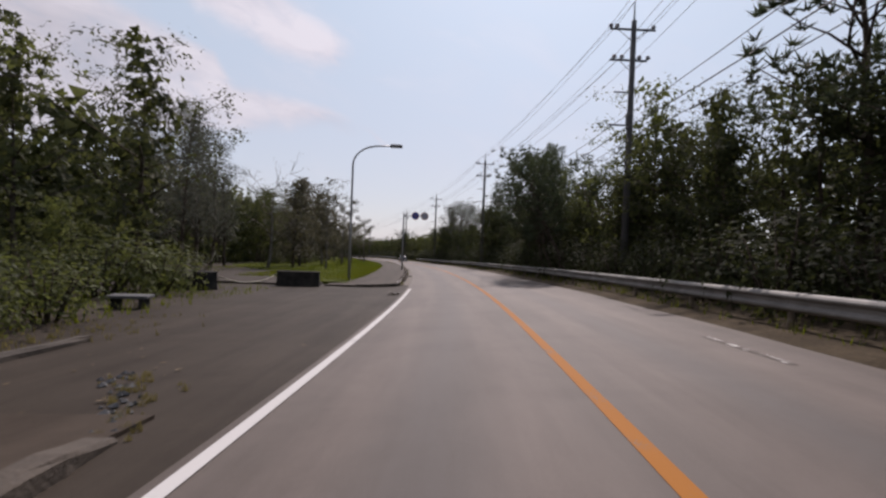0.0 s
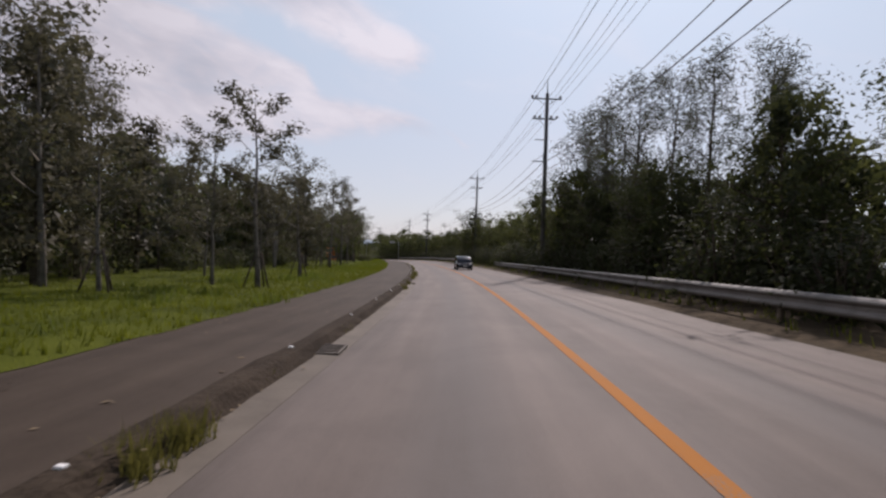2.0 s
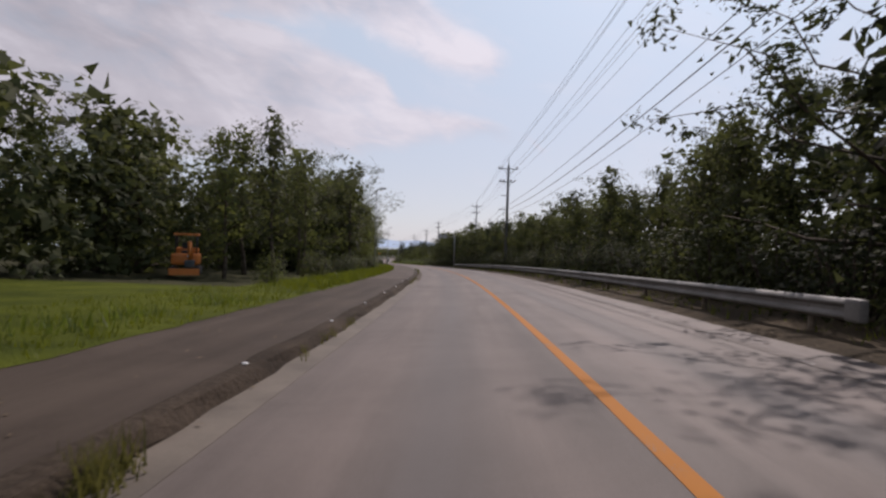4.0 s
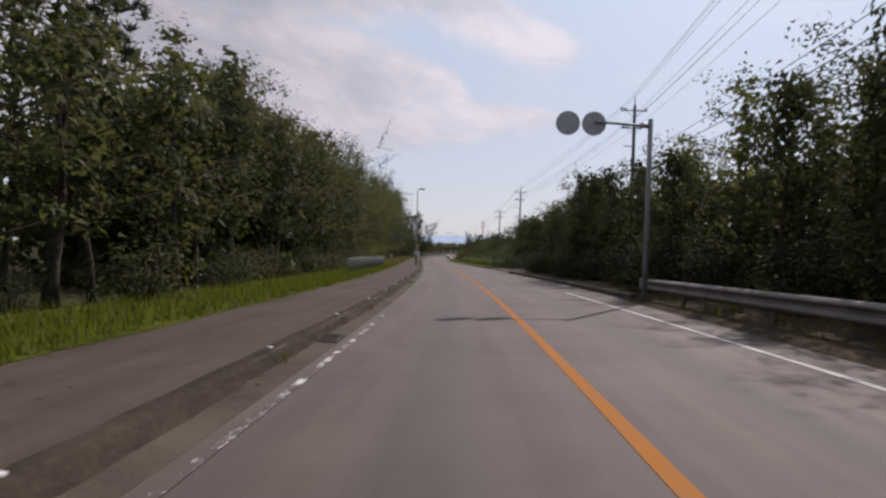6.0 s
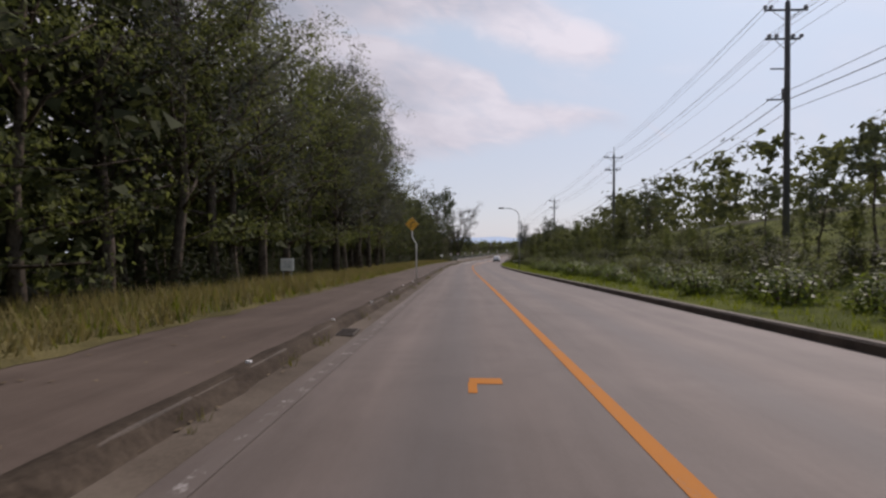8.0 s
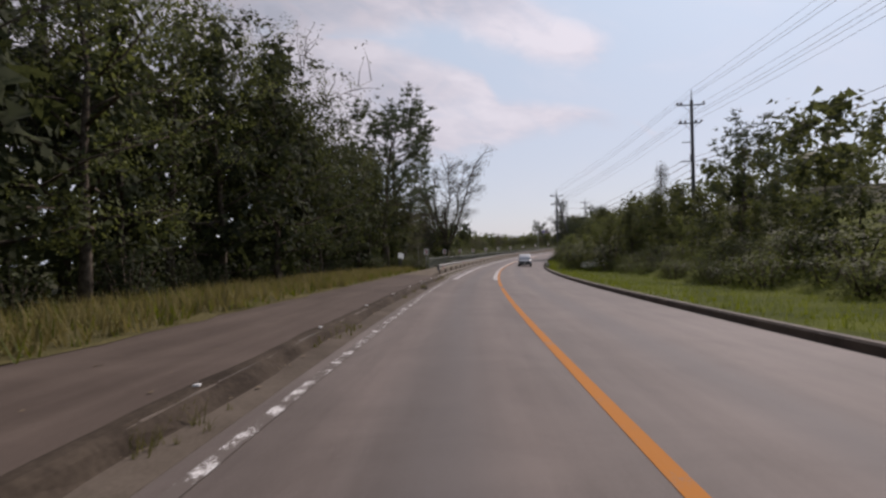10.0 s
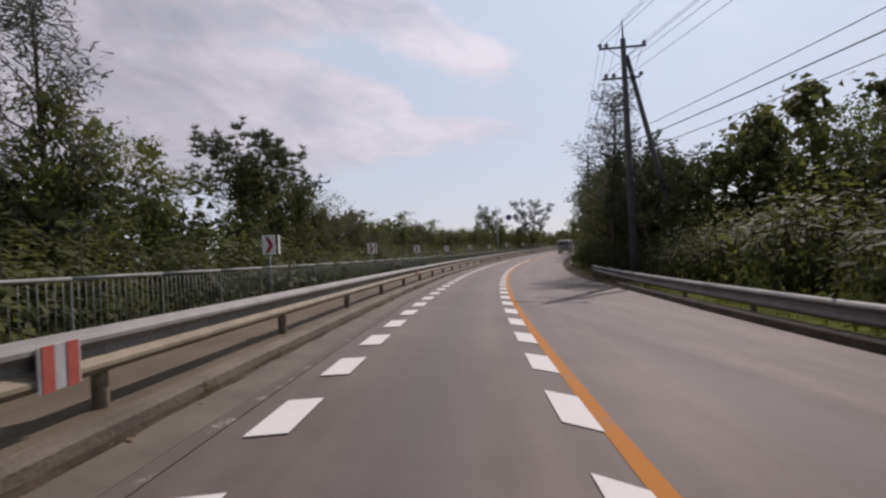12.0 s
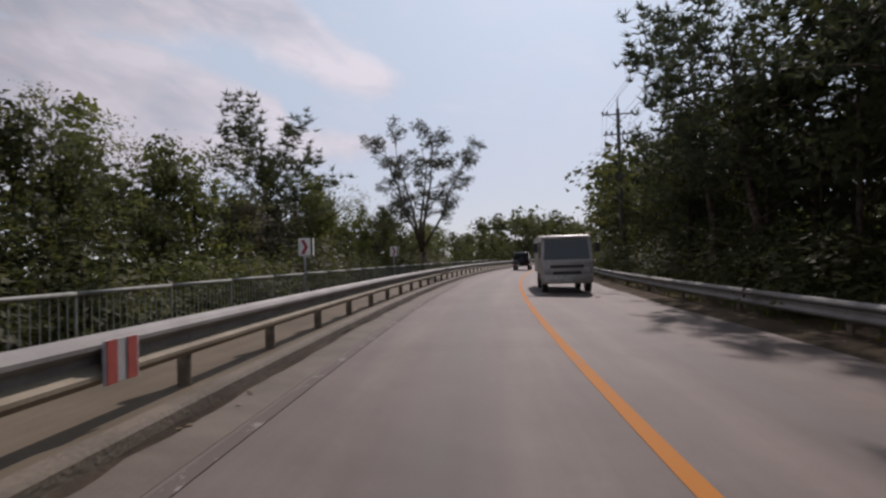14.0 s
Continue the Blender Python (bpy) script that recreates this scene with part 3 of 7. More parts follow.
paint("centre_line", -60, 381.3, 0.0, 0.145, ORANGE, "worn orange line along the road's centre")
paint("centre_line", 382.2, END, 0.0, 0.145, ORANGE, "worn orange line along the road's centre")
paint("edge_line", -60, 23.2, -2.91, 0.12, WHITE, "white edge line of the lane")
paint("edge_line", 200, 228, -2.88, 0.09, WORN_WHITE, "worn white edge line of the lane")
paint("edge_line", 264, 288, -2.84, 0.14, WORN_WHITE, "worn white edge line of the lane")
paint("edge_line", 288, 332, -2.84, 0.14, FAINT_WHITE, "worn white edge line of the lane")
paint("paint_mark", 293.98, 294.25, -1.05, 0.34, ORANGE, "small yellow survey mark sprayed on the lane")
paint("paint_mark", 293.6, 294.05, -1.19, 0.09, ORANGE, "small yellow survey mark sprayed on the lane")
paint("edge_line", 360, 389, -2.84, 0.12, WORN_WHITE, "worn white edge line of the lane")
paint("edge_line", 390, 426, -2.95, 0.10, WORN_WHITE, "worn white edge line of the lane")
paint("edge_line", 426, 520, -2.95, 0.12, FAINT_WHITE, "worn white edge line of the lane")
paint("edge_line", 6.8, 9.2, 2.82, 0.12, WORN_WHITE, "worn white edge line of the lane")
paint("edge_line", 118, 190, 2.95, 0.14, FAINT_WHITE, "worn white edge line of the lane")
paint("edge_line", 190, 236, 2.95, 0.10, WHITE, "thin white edge line of the lane")


def dash_mesh(mat, w, skew):
    v = [(-w / 2, -0.5 - skew), (w / 2, -0.5 + skew), (w / 2, 0.5 + skew), (-w / 2, 0.5 - skew)]
    return mesh_of("dash", [(x, y, 0.0) for x, y in v], [(0, 1, 2, 3)], mat, v)


slow = thing("slow_down_dashes", Matrix.Identity(4), "two rows of white dashes painted along the lane", "road marking", kind="structure")
dash_l, dash_r = dash_mesh(WHITE, 0.30, 0.05), dash_mesh(WHITE, 0.27, -0.12)
for i in range(50):
    s = 389.7 + 2.0 * i
    if s > 488.5:
        break
    for d, me, off in ((-2.51, dash_l, 0.0), (-0.20, dash_r, 0.25)):
        bank = math.atan(float(np.interp(s, S_FINE, FALL)))
        grade = math.atan(float((np.interp(s + 1, S_FINE, LINE_Z) - np.interp(s - 1, S_FINE, LINE_Z)) / 2))
        m = Matrix.Translation(at(s + off, d, 0.024 - 0.0045 * abs(d) + 0.006)) @ Matrix.Rotation(float(np.interp(s, S_FINE, ANG)), 4, "Z") @ Matrix.Rotation(bank, 4, "Y") @ Matrix.Rotation(grade, 4, "X")
        part("dash", me, slow, m=m)

# ---- trees and shrubs ----
def leaf_quads(centres, size, rng, droop=0.0, slim=0.55, up=0.14, out=None):
    """Small pointed leaves round the given centres, facing along out where it is given: arrays of vertices and faces."""
    n = len(centres)
    ax = rng.normal(size=(n, 3))
    ax[:, 2] = ax[:, 2] * 0.6 - droop
    nr = rng.normal(size=(n, 3)) + np.array([0, 0, up * 4])
    if out is not None:
        nr = 0.36 * rng.normal(size=(n, 3)) + out + np.array([0, 0, up * 3])
        nr /= np.linalg.norm(nr, axis=1)[:, None]
        ax = ax - nr * (ax * nr).sum(1)[:, None]
    ax /= np.linalg.norm(ax, axis=1)[:, None] + 1e-9
    sd = np.cross(ax, nr)
    sd /= np.linalg.norm(sd, axis=1)[:, None] + 1e-9
    ln = (size * rng.uniform(0.65, 1.35, n))[:, None]
    w = ln * slim * 0.5
    V = np.stack([centres - ax * ln * 0.5 - sd * w, centres - ax * ln * 0.5 + sd * w, centres + ax * ln * 0.5], 1).reshape(-1, 3)
    F = [(3 * i, 3 * i + 1, 3 * i + 2) for i in range(n)]
    return V, F


def grow(rng, height, trunk_r, lean, limbs, limb_len, rise, first, crook=0.12):
    """Trunk and limbs: list of (points, radii); also the ends and mids where foliage sits."""
    n = 7
    pts = [Vector((0, 0, -0.5))]
    off = Vector((0, 0, 0))
    top = height * 0.86
    for i in range(1, n + 1):
        z = top * i / n
        off = off + Vector((rng.normal() * crook, rng.normal() * crook, 0)) * height * 0.06 + Vector((lean * height / n, 0, 0))
        pts.append(Vector((off.x, off.y, z)))
    rad = [trunk_r * (1.25 if i == 0 else 1 - 0.86 * i / n) for i in range(n + 1)]
    tubes, seats = [(pts, rad)], []
    for k in range(limbs):
        f = first + (0.97 - first) * (k + 0.5) / limbs
        i = min(int(f * n), n - 1)
        u = f * n - i
        base = pts[i].lerp(pts[i + 1], u)
        a = k * 2.4 + rng.uniform(-0.5, 0.5)
        ln = limb_len(f) * height * rng.uniform(0.75, 1.2)
        el = rise(f) + rng.uniform(-0.2, 0.2)
        way = Vector((math.cos(a) * math.cos(el), math.sin(a) * math.cos(el), math.sin(el)))
        q = [base]
        for j in range(1, 4):
            bend = Vector((rng.normal(), rng.normal(), rng.normal() * 0.6)) * ln * 0.07
            q.append(base + way * ln * j / 3 + bend)
        r0 = max(0.012, rad[i] * 0.55)
        tubes.append((q, [r0, r0 * 0.7, r0 * 0.45, r0 * 0.2]))
        seats.append((q[1].lerp(q[2], 0.5), q[2], q[3], ln, way))
    return tubes, seats, pts


def wood_mesh(name, tubes, mat):
    verts, faces = [], []
    for i, (p, r) in enumerate(tubes):
        v, f = tube_points(p, r, 7 if i == 0 else 3)
        o = len(verts)
        verts += v
        faces += [tuple(k + o for k in q) for q in f]
    return mesh_of(name, verts, faces, mat, smooth_on=True)


def crown_mesh(name, centres, size, rng, mat, **kw):
    V, F = leaf_quads(np.array(centres), size, rng, **kw)
    return mesh_of(name, V, F, mat)


def around(rng, c, r, n, flat=0.8):
    p = rng.normal(size=(n, 3))
    p /= np.linalg.norm(p, axis=1)[:, None]
    return np.array(c) + p * (r * rng.uniform(0.05, 1.0, n)**0.7)[:, None] * np.array([1, 1, flat])


def outward(points, centre, away, pull=0.45):
    """Unit directions from a clump's centre to its points, drawn towards the outside of the crown."""
    v = points - np.array(centre)
    v /= np.linalg.norm(v, axis=1)[:, None] + 1e-9
    w = np.array(away)
    v = v + pull * w / (np.linalg.norm(w) + 1e-9)
    return v / (np.linalg.norm(v, axis=1)[:, None] + 1e-9)


def broadleaf(seed, height=8.0, leaf=0.27, limbs=17, spread=0.36, first=0.14, count=2900, mat=None, bark=None, clump=0.098, core=5, slim=0.55):
    rng = np.random.RandomState(seed)
    tubes, seats, pts = grow(rng, height, height * 0.016, rng.uniform(-0.04, 0.04), limbs,
                             lambda f: spread * (0.62 + 0.75 * math.sin(math.pi * min(1, max(0, (f - first) / (1.05 - first))))) * 0.9, lambda f: 0.15 + 0.75 * f, first)
    cs, outs, homes = [], [], []
    for a, b, c, ln, way in seats:
        homes += [(a, 0.6), (b, 0.9), (c, 1.15)]
        for _ in range(3):
            homes.append((b.lerp(c, rng.uniform(0.2, 1)) + Vector(rng.normal(size=3)) * height * 0.05, 0.8))
    homes += [(pts[-1], 1.1), (pts[-1] + Vector((0, 0, height * 0.07)), 0.8), (pts[-2], 1.0)]
    per = max(1, count // len(homes))
    for h, k in homes:
        cs.append(around(rng, h, height * clump * k * rng.uniform(0.7, 1.25), max(1, int(per * k)), 0.6))
        outs.append(outward(cs[-1], h, (h.x, h.y, (h.z - height * 0.5) * 0.6)))
    # a dense dark inside of older, larger leaves
    V, F = leaf_quads(np.concatenate(cs), leaf, rng, slim=slim, out=np.concatenate(outs))
    if core:
        inner, outs = [], []
        for h, k in homes:
            axis = pts[min(len(pts) - 1, max(0, int(h.z / height * len(pts))))]
            inner.append(around(rng, h.lerp(Vector((axis.x, axis.y, h.z)), 0.68), height * clump * 0.75, core, 0.8))
            outs.append(outward(inner[-1], (axis.x, axis.y, h.z), (h.x, h.y, 0.0)))
        V2, F2 = leaf_quads(np.concatenate(inner), leaf * 1.7, rng, slim=0.95, out=np.concatenate(outs))
        F = F + [tuple(i + len(V) for i in f) for f in F2]
        V = np.concatenate([V, V2])
    return wood_mesh("trunk", tubes, bark or BARK), mesh_of("crown", V, F, mat or LEAF)


def pine(seed, height=9.0, count=2100, umbrella=False):
    """A pine: rounded dense crown of upright needle tufts over a bare lower trunk."""
    rng = np.random.RandomState(seed)
    tubes, seats, pts = grow(rng, height, height * 0.017, rng.uniform(-0.03, 0.05), 26,
                             lambda f: 0.25 * math.sin(math.pi * min(1.0, max(0.12, (1.12 - f) / 0.9)))**0.7 + 0.03, lambda f: 0.1 + 0.8 * f * f, 0.4, 0.2)
    if umbrella:
        tubes, seats, pts = grow(rng, height, height * 0.017, 0.03, 15, lambda f: 0.27 * (1.25 - 0.5 * f), lambda f: 0.25, 0.62, 0.2)
    tufts = []
    for a, b, c, ln, way in seats:
        for _ in range(16):
            tufts.append(a.lerp(c, rng.uniform(0.1, 1.05)) + Vector((rng.normal() * 0.3, rng.normal() * 0.3, rng.uniform(-0.15, 0.55))))
        tufts += [c, c + Vector((0, 0, 0.28)), c + Vector((0, 0, 0.55)), b + Vector((0, 0, 0.3))]
    tufts += [pts[-1] + Vector((rng.normal() * 0.25, rng.normal() * 0.25, rng.uniform(0, 0.9))) for _ in range(8)]
    V, F = [], []
    per = max(8, count // len(tufts))
    for t in tufts:
        d = rng.normal(size=(per, 3))
        d[:, 2] = np.abs(d[:, 2]) * 1.2 + 0.15
        d /= np.linalg.norm(d, axis=1)[:, None]
        ln = rng.uniform(0.16, 0.38, per)[:, None]
        sd = np.cross(d, rng.normal(size=(per, 3)))
        sd /= np.linalg.norm(sd, axis=1)[:, None] + 1e-9
        c = np.array(t)[None, :] + d * 0.02
        w = 0.030
        quad = np.stack([c - sd * w, c + sd * w, c + d * ln], 1)
        o = len(V) * 3 * per
        V.append(quad.reshape(-1, 3))
        F += [(o + 3 * i, o + 3 * i + 1, o + 3 * i + 2) for i in range(per)]
    return wood_mesh("trunk", tubes, BARK), mesh_of("crown", np.concatenate(V), F, NEEDLE)


def feathery(seed, height=10.0, count=1900, spread=0.17, first=0.2, limbs=24, thin=0.06):
    """A she-oak: steep thin limbs with wispy grey-green twigs."""
    rng = np.random.RandomState(seed)
    tubes, seats, pts = grow(rng, height, height * 0.013, rng.uniform(-0.03, 0.03), limbs, lambda f: spread * (1.35 - 0.6 * f), lambda f: 0.65 + 0.5 * f, first, 0.1)
    cs = []
    homes = []
    for a, b, c, ln, way in seats:
        for _ in range(4):
            homes.append(a.lerp(c, rng.uniform(0.1, 1.15)) + Vector(rng.normal(size=3)) * height * 0.012)
    homes += [pts[-1] + Vector((0, 0, k * 0.3)) for k in range(3)]
    per = max(5, count // len(homes))
    for h in homes:
        cs.append(around(rng, h, height * 0.062, per, 1.2))
    V, F = leaf_quads(np.concatenate(cs), 0.27, rng, droop=-0.25, slim=thin * 2.6)
    return wood_mesh("trunk", tubes, BARK), mesh_of("crown", V, F, FEATHER)


def bare_tree(seed, height=6.0, count=330):
    """A spreading tree that has lost most of its leaves."""
    rng = np.random.RandomState(seed)
    tubes, seats, pts = grow(rng, height, height * 0.02, 0.02, 13, lambda f: 0.42, lambda f: 0.45 + 0.4 * f, 0.3, 0.2)
    extra, cs = [], []
    for a, b, c, ln, way in seats:
        for j in range(5):
            p = a.lerp(c, rng.uniform(0.1, 1.0))
            w = (way + Vector(rng.normal(size=3)) * 0.6).normalized()
            q = p + w * ln * rng.uniform(0.25, 0.5)
            extra.append(([p, p.lerp(q, 0.5) + Vector(rng.normal(size=3)) * 0.06, q], [0.02, 0.013, 0.005]))
            cs.append(around(rng, q, 0.35, max(1, count // 65)))
    return wood_mesh("trunk", tubes + extra, PALE_BARK), crown_mesh("crown", np.concatenate(cs), 0.10, rng, LEAF)


def young_tree(seed, height=6.5, count=620, mat=None):
    """A slim planted tree with tiers of thin branches."""
    rng = np.random.RandomState(seed)
    tubes, seats, pts = grow(rng, height, 0.085, 0.0, 14, lambda f: 0.25 * (1.25 - 0.5 * f), lambda f: 0.3 + 0.5 * f, 0.33, 0.07)
    cs = []
    for a, b, c, ln, way in seats:
        for h, k in ((a, 0.6), (b, 0.9), (c, 1.1), (b.lerp(c, 0.5), 0.8)):
            cs.append(around(rng, h, 0.42 * k, max(4, int(count / 50 * k)), 0.55))
    cs.append(around(rng, pts[-1] + Vector((0, 0, 0.2)), 0.5, 30, 1.0))
    return wood_mesh("trunk", tubes, PALE_BARK), crown_mesh("crown", np.concatenate(cs), 0.135, rng, mat or LEAF, slim=0.45)


def shrub(seed, height=2.4, width=2.6, count=900, mat=None, leaf=0.22):
    """A bush that reaches the ground: a few stems and lobes of leaves."""
    rng = np.random.RandomState(seed)
    tubes, cs, outs = [], [], []
    lobes = 11
    for k in range(lobes):
        a, r = k * 2.4, width * 0.5 * math.sqrt((k + 0.5) / lobes) * 0.75
        z = height * (0.78 - 0.45 * (r / (width * 0.5))**1.5) * rng.uniform(0.75, 1.1)
        tip = Vector((math.cos(a) * r, math.sin(a) * r, z))
        tubes.append(([Vector((tip.x * 0.15, tip.y * 0.15, -0.25)), Vector((tip.x * 0.6, tip.y * 0.6, z * 0.5)), tip], [0.045, 0.03, 0.012]))
        cs.append(around(rng, tip, height * 0.27, count // (lobes * 2), 0.9))
        cs.append(around(rng, (tip.x * 1.15, tip.y * 1.15, z * 0.42), height * 0.28, count // (lobes * 2), 1.1))
        outs += [outward(q, (tip.x * 0.8, tip.y * 0.8, z * 0.6), tip) for q in cs[-2:]]
    return wood_mesh("stem", tubes, BARK), crown_mesh("crown", np.concatenate(cs), leaf, rng, mat or LEAF, out=np.concatenate(outs))


def spreading(seed, height=9.0, stems=5, count=4300, ivy=0, twigs=14, size=0.027):
    """An old she-oak: several leaning stems from a short trunk, fine twigs, an airy wide crown."""
    rng = np.random.RandomState(seed)
    fork = Vector((0, 0, height * 0.16))
    tubes = [([Vector((0, 0, -0.4)), Vector((0.04, 0, height * 0.08)), fork], [height * 0.026, height * 0.021, height * 0.018])]
    homes, sleeves = [], []
    for k in range(stems):
        a = k * 6.283 / stems + rng.uniform(-0.35, 0.35)
        out = height * (0.14 if k == 0 else rng.uniform(0.22, 0.36))
        top = height * rng.uniform(0.82, 1.0)
        q = [fork + Vector((math.cos(a) * out * u**0.8, math.sin(a) * out * u**0.8, (top - fork.z) * u)) + Vector(rng.normal(size=3)) * height * 0.014 for u in (0, 0.2, 0.4, 0.6, 0.8, 1.0)]
        tubes.append((q, [height * r for r in (0.0125, 0.0105, 0.0085, 0.006, 0.004, 0.0015)]))
        sleeves += [q[0].lerp(q[1], u) for u in (0.3, 0.8)] + [q[1].lerp(q[2], u) for u in (0.3, 0.8)] + [q[2].lerp(q[3], 0.4)]
        for j in range(twigs):
            u = rng.uniform(0.3, 0.98) * 5
            i = min(int(u), 4)
            p = q[i].lerp(q[i + 1], u - i)
            b = a + rng.uniform(-1.5, 1.5)
            ln = height * rng.uniform(0.09, 0.2)
            el = rng.uniform(0.1, 1.0)
            e = p + Vector((math.cos(b) * math.cos(el), math.sin(b) * math.cos(el), math.sin(el))) * ln
            tubes.append(([p, p.lerp(e, 0.5) + Vector(rng.normal(size=3)) * ln * 0.08, e], [height * 0.004, height * 0.0026, height * 0.001]))
            homes += [p.lerp(e, w) + Vector(rng.normal(size=3)) * height * 0.015 for w in (0.45, 0.75, 1.0)]
    per = max(5, count // len(homes))
    V, F = leaf_quads(np.concatenate([around(rng, h, height * 0.045, per, 0.9) for h in homes]), height * size, rng, droop=-0.1, slim=0.26)
    made = [wood_mesh("trunk", tubes, BARK), mesh_of("crown", V, F, FEATHER)]
    if ivy:
        V, F = leaf_quads(np.concatenate([around(rng, h, height * 0.06, ivy // len(sleeves), 1.5) for h in sleeves]), 0.14, rng, slim=0.8)
        made.append(mesh_of("ivy", V, F, LEAF_DARK))
    return made


def screw_pine(seed, height=7.5):
    """A screw pine: a few bare forks, each ending in a rosette of long strap leaves."""
    rng = np.random.RandomState(seed)
    fork = Vector((0.1, 0, height * 0.42))
    tubes, V, F = [([Vector((0, 0, -0.3)), Vector((0.05, 0.04, height * 0.2)), fork], [0.17, 0.14, 0.12])], [], []
    for k in range(6):
        a = k * 1.047 + rng.uniform(-0.3, 0.3)
        out = height * (0.06 if k == 0 else rng.uniform(0.14, 0.24))
        tip = Vector((math.cos(a) * out, math.sin(a) * out, height * rng.uniform(0.70, 0.86)))
        tubes.append(([fork, fork.lerp(tip, 0.5) + Vector((0, 0, -0.12)), tip], [0.10, 0.085, 0.07]))
        for j in range(52):
            b, el = rng.uniform(0, 6.28), rng.uniform(-0.3, 1.35)
            way = Vector((math.cos(b) * math.cos(el), math.sin(b) * math.cos(el), math.sin(el)))
            ln = rng.uniform(0.8, 1.25)
            sd = Vector((-math.sin(b), math.cos(b), 0)) * 0.045
            p, q = tip + way * 0.05, tip + way * ln * 0.6
            r = tip + way * ln + Vector((0, 0, -0.35 * ln))
            o = len(V)
            V += [p - sd, p + sd, q + sd, q - sd, r]
            F += [(o, o + 1, o + 2, o + 3), (o + 3, o + 2, o + 4)]
    return wood_mesh("trunk", tubes, PALE_BARK), mesh_of("crown", V, F, LEAF_DULL)


KINDS = {}


def kind(key, meshes, nominal, name, label, category):
    KINDS[key] = dict(meshes=meshes, h=nominal, name=name, label=label, category=category, first=None)


for i in range(3):
    kind("broad%d" % i, broadleaf(11 + i, 8.0, 0.142, 14 + i, (0.36, 0.42, 0.33)[i], 0.26, count=1850, clump=0.09, core=8), 8.0, "broadleaf_tree", "dense dark green broadleaf tree at the forest edge", "tree")
for i in range(2):
    kind("bright%d" % i, broadleaf(31 + i, 6.0, 0.106, 15, 0.40, 0.10, count=2050, mat=LEAF_BRIGHT, core=8), 6.0, "leafy_tree", "leafy light green broadleaf tree at the forest edge", "tree")
for i in range(2):
    kind("dull%d" % i, broadleaf(41 + i, 7.0, 0.125, 15, (0.34, 0.3)[i], 0.12, count=2500, mat=LEAF_DULL, core=8), 7.0, "broadleaf_tree", "brownish grey-green broadleaf tree at the forest edge", "tree")
for i in range(2):
    kind("pine%d" % i, pine(51 + i, count=6000), 9.0, "pine_tree", "dark pine with tufted upturned branches", "tree")
for i in range(3):
    kind("feather%d" % i, feathery(71 + i, spread=(0.17, 0.14, 0.24)[i], count=(3600, 2800, 3600)[i]), 10.0, "she_oak_tree", "tall wispy grey-green she-oak with thin limbs", "tree")
for i in range(3):
    kind("young%d" % i, young_tree(91 + i, count=(2300, 1800, 2700)[i], mat=LEAF_DULL), 6.5, "young_tree", "slim young street tree planted in the lawn", "tree")
kind("bare0", bare_tree(101), 6.0, "bare_tree", "spreading tree with bare pale branches", "tree")
for i in range(3):
    kind("bush%d" % i, shrub(111 + i, count=900, leaf=0.155), 2.4, "bush", "dense dark green bush under the trees", "bush")
for i in range(2):
    kind("lightbush%d" % i, shrub(121 + i, 2.4, 2.8, 1250, LEAF_BRIGHT, 0.14), 2.4, "leafy_bush", "leafy light green bush", "bush")
kind("screw0", screw_pine(231), 7.5, "screw_pine_tree", "screw pine with spiky strap-leaf rosettes behind the lawn", "tree")
blossom = shrub(241, 1.2, 1.7, 650, PLANTED, 0.12)
kind("blossom0", blossom + (crown_mesh("blossoms", np.concatenate([around(np.random.RandomState(9), (math.cos(a) * 0.5, math.sin(a) * 0.5, 0.85), 0.42, 34) for a in range(6)]), 0.09, np.random.RandomState(3), STUD, slim=0.9),), 1.2, "flowering_shrub", "small shrub with white blossoms on the verge", "bush")
kind("planted0", shrub(131, 1.3, 1.5, 700, PLANTED, 0.12), 1.3, "shrub", "small bright green planted shrub on the verge", "bush")
for i in range(2):
    kind("tall%d" % i, broadleaf(151 + i, 13.0, 0.115, 20, (0.26, 0.31)[i], 0.16, count=6400, clump=0.07, core=8, mat=(LEAF, LEAF_BRIGHT)[i]), 13.0, "broadleaf_tree", ("tall dark broadleaf tree leaning over the verge", "tall olive-green broadleaf tree leaning over the verge")[i], "tree")
kind("umbrella0", pine(57, 9.0, 5000, True), 9.0, "pine_tree", "dark flat-topped pine over the bushes", "tree")
kind("spread0", spreading(171, count=8200), 9.0, "she_oak_tree", "she-oak with several stems and a broad airy grey crown", "tree")
kind("spread1", spreading(172, 14.0, 6, 9500, 3400, 24, 0.014), 14.0, "she_oak_tree", "large ivy-clad she-oak with spreading half-bare limbs", "tree")
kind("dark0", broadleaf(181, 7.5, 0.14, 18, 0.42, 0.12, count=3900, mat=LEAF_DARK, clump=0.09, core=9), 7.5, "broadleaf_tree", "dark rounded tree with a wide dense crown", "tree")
# roadside trees and bushes whose leaf colour holds the shade they stand in
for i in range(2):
    kind("dusk%d" % i, broadleaf(191 + i, 8.0, 0.148, 16, (0.38, 0.44)[i], 0.08, count=2550, clump=0.095, mat=LEAF_DARK, core=9), 8.0, "broadleaf_tree", "broadleaf tree crowding the roadside, shade put into its dark green leaf colour", "tree")
    kind("duskbush%d" % i, shrub(195 + i, count=1150, leaf=0.13, mat=LEAF_DARK), 2.4, "bush", "bush below the roadside trees, its shade put into the dark leaf colour", "bush")
for i in range(3):
    kind("hedge%d" % i, broadleaf(201 + i, 5.0, 0.085, 17, 0.40, 0.08, count=3700, mat=(LEAF, LEAF_BRIGHT, LEAF_DULL)[i], clump=0.11, core=12), 5.0, "leafy_tree", "low leafy tree crowding the fence", "tree")
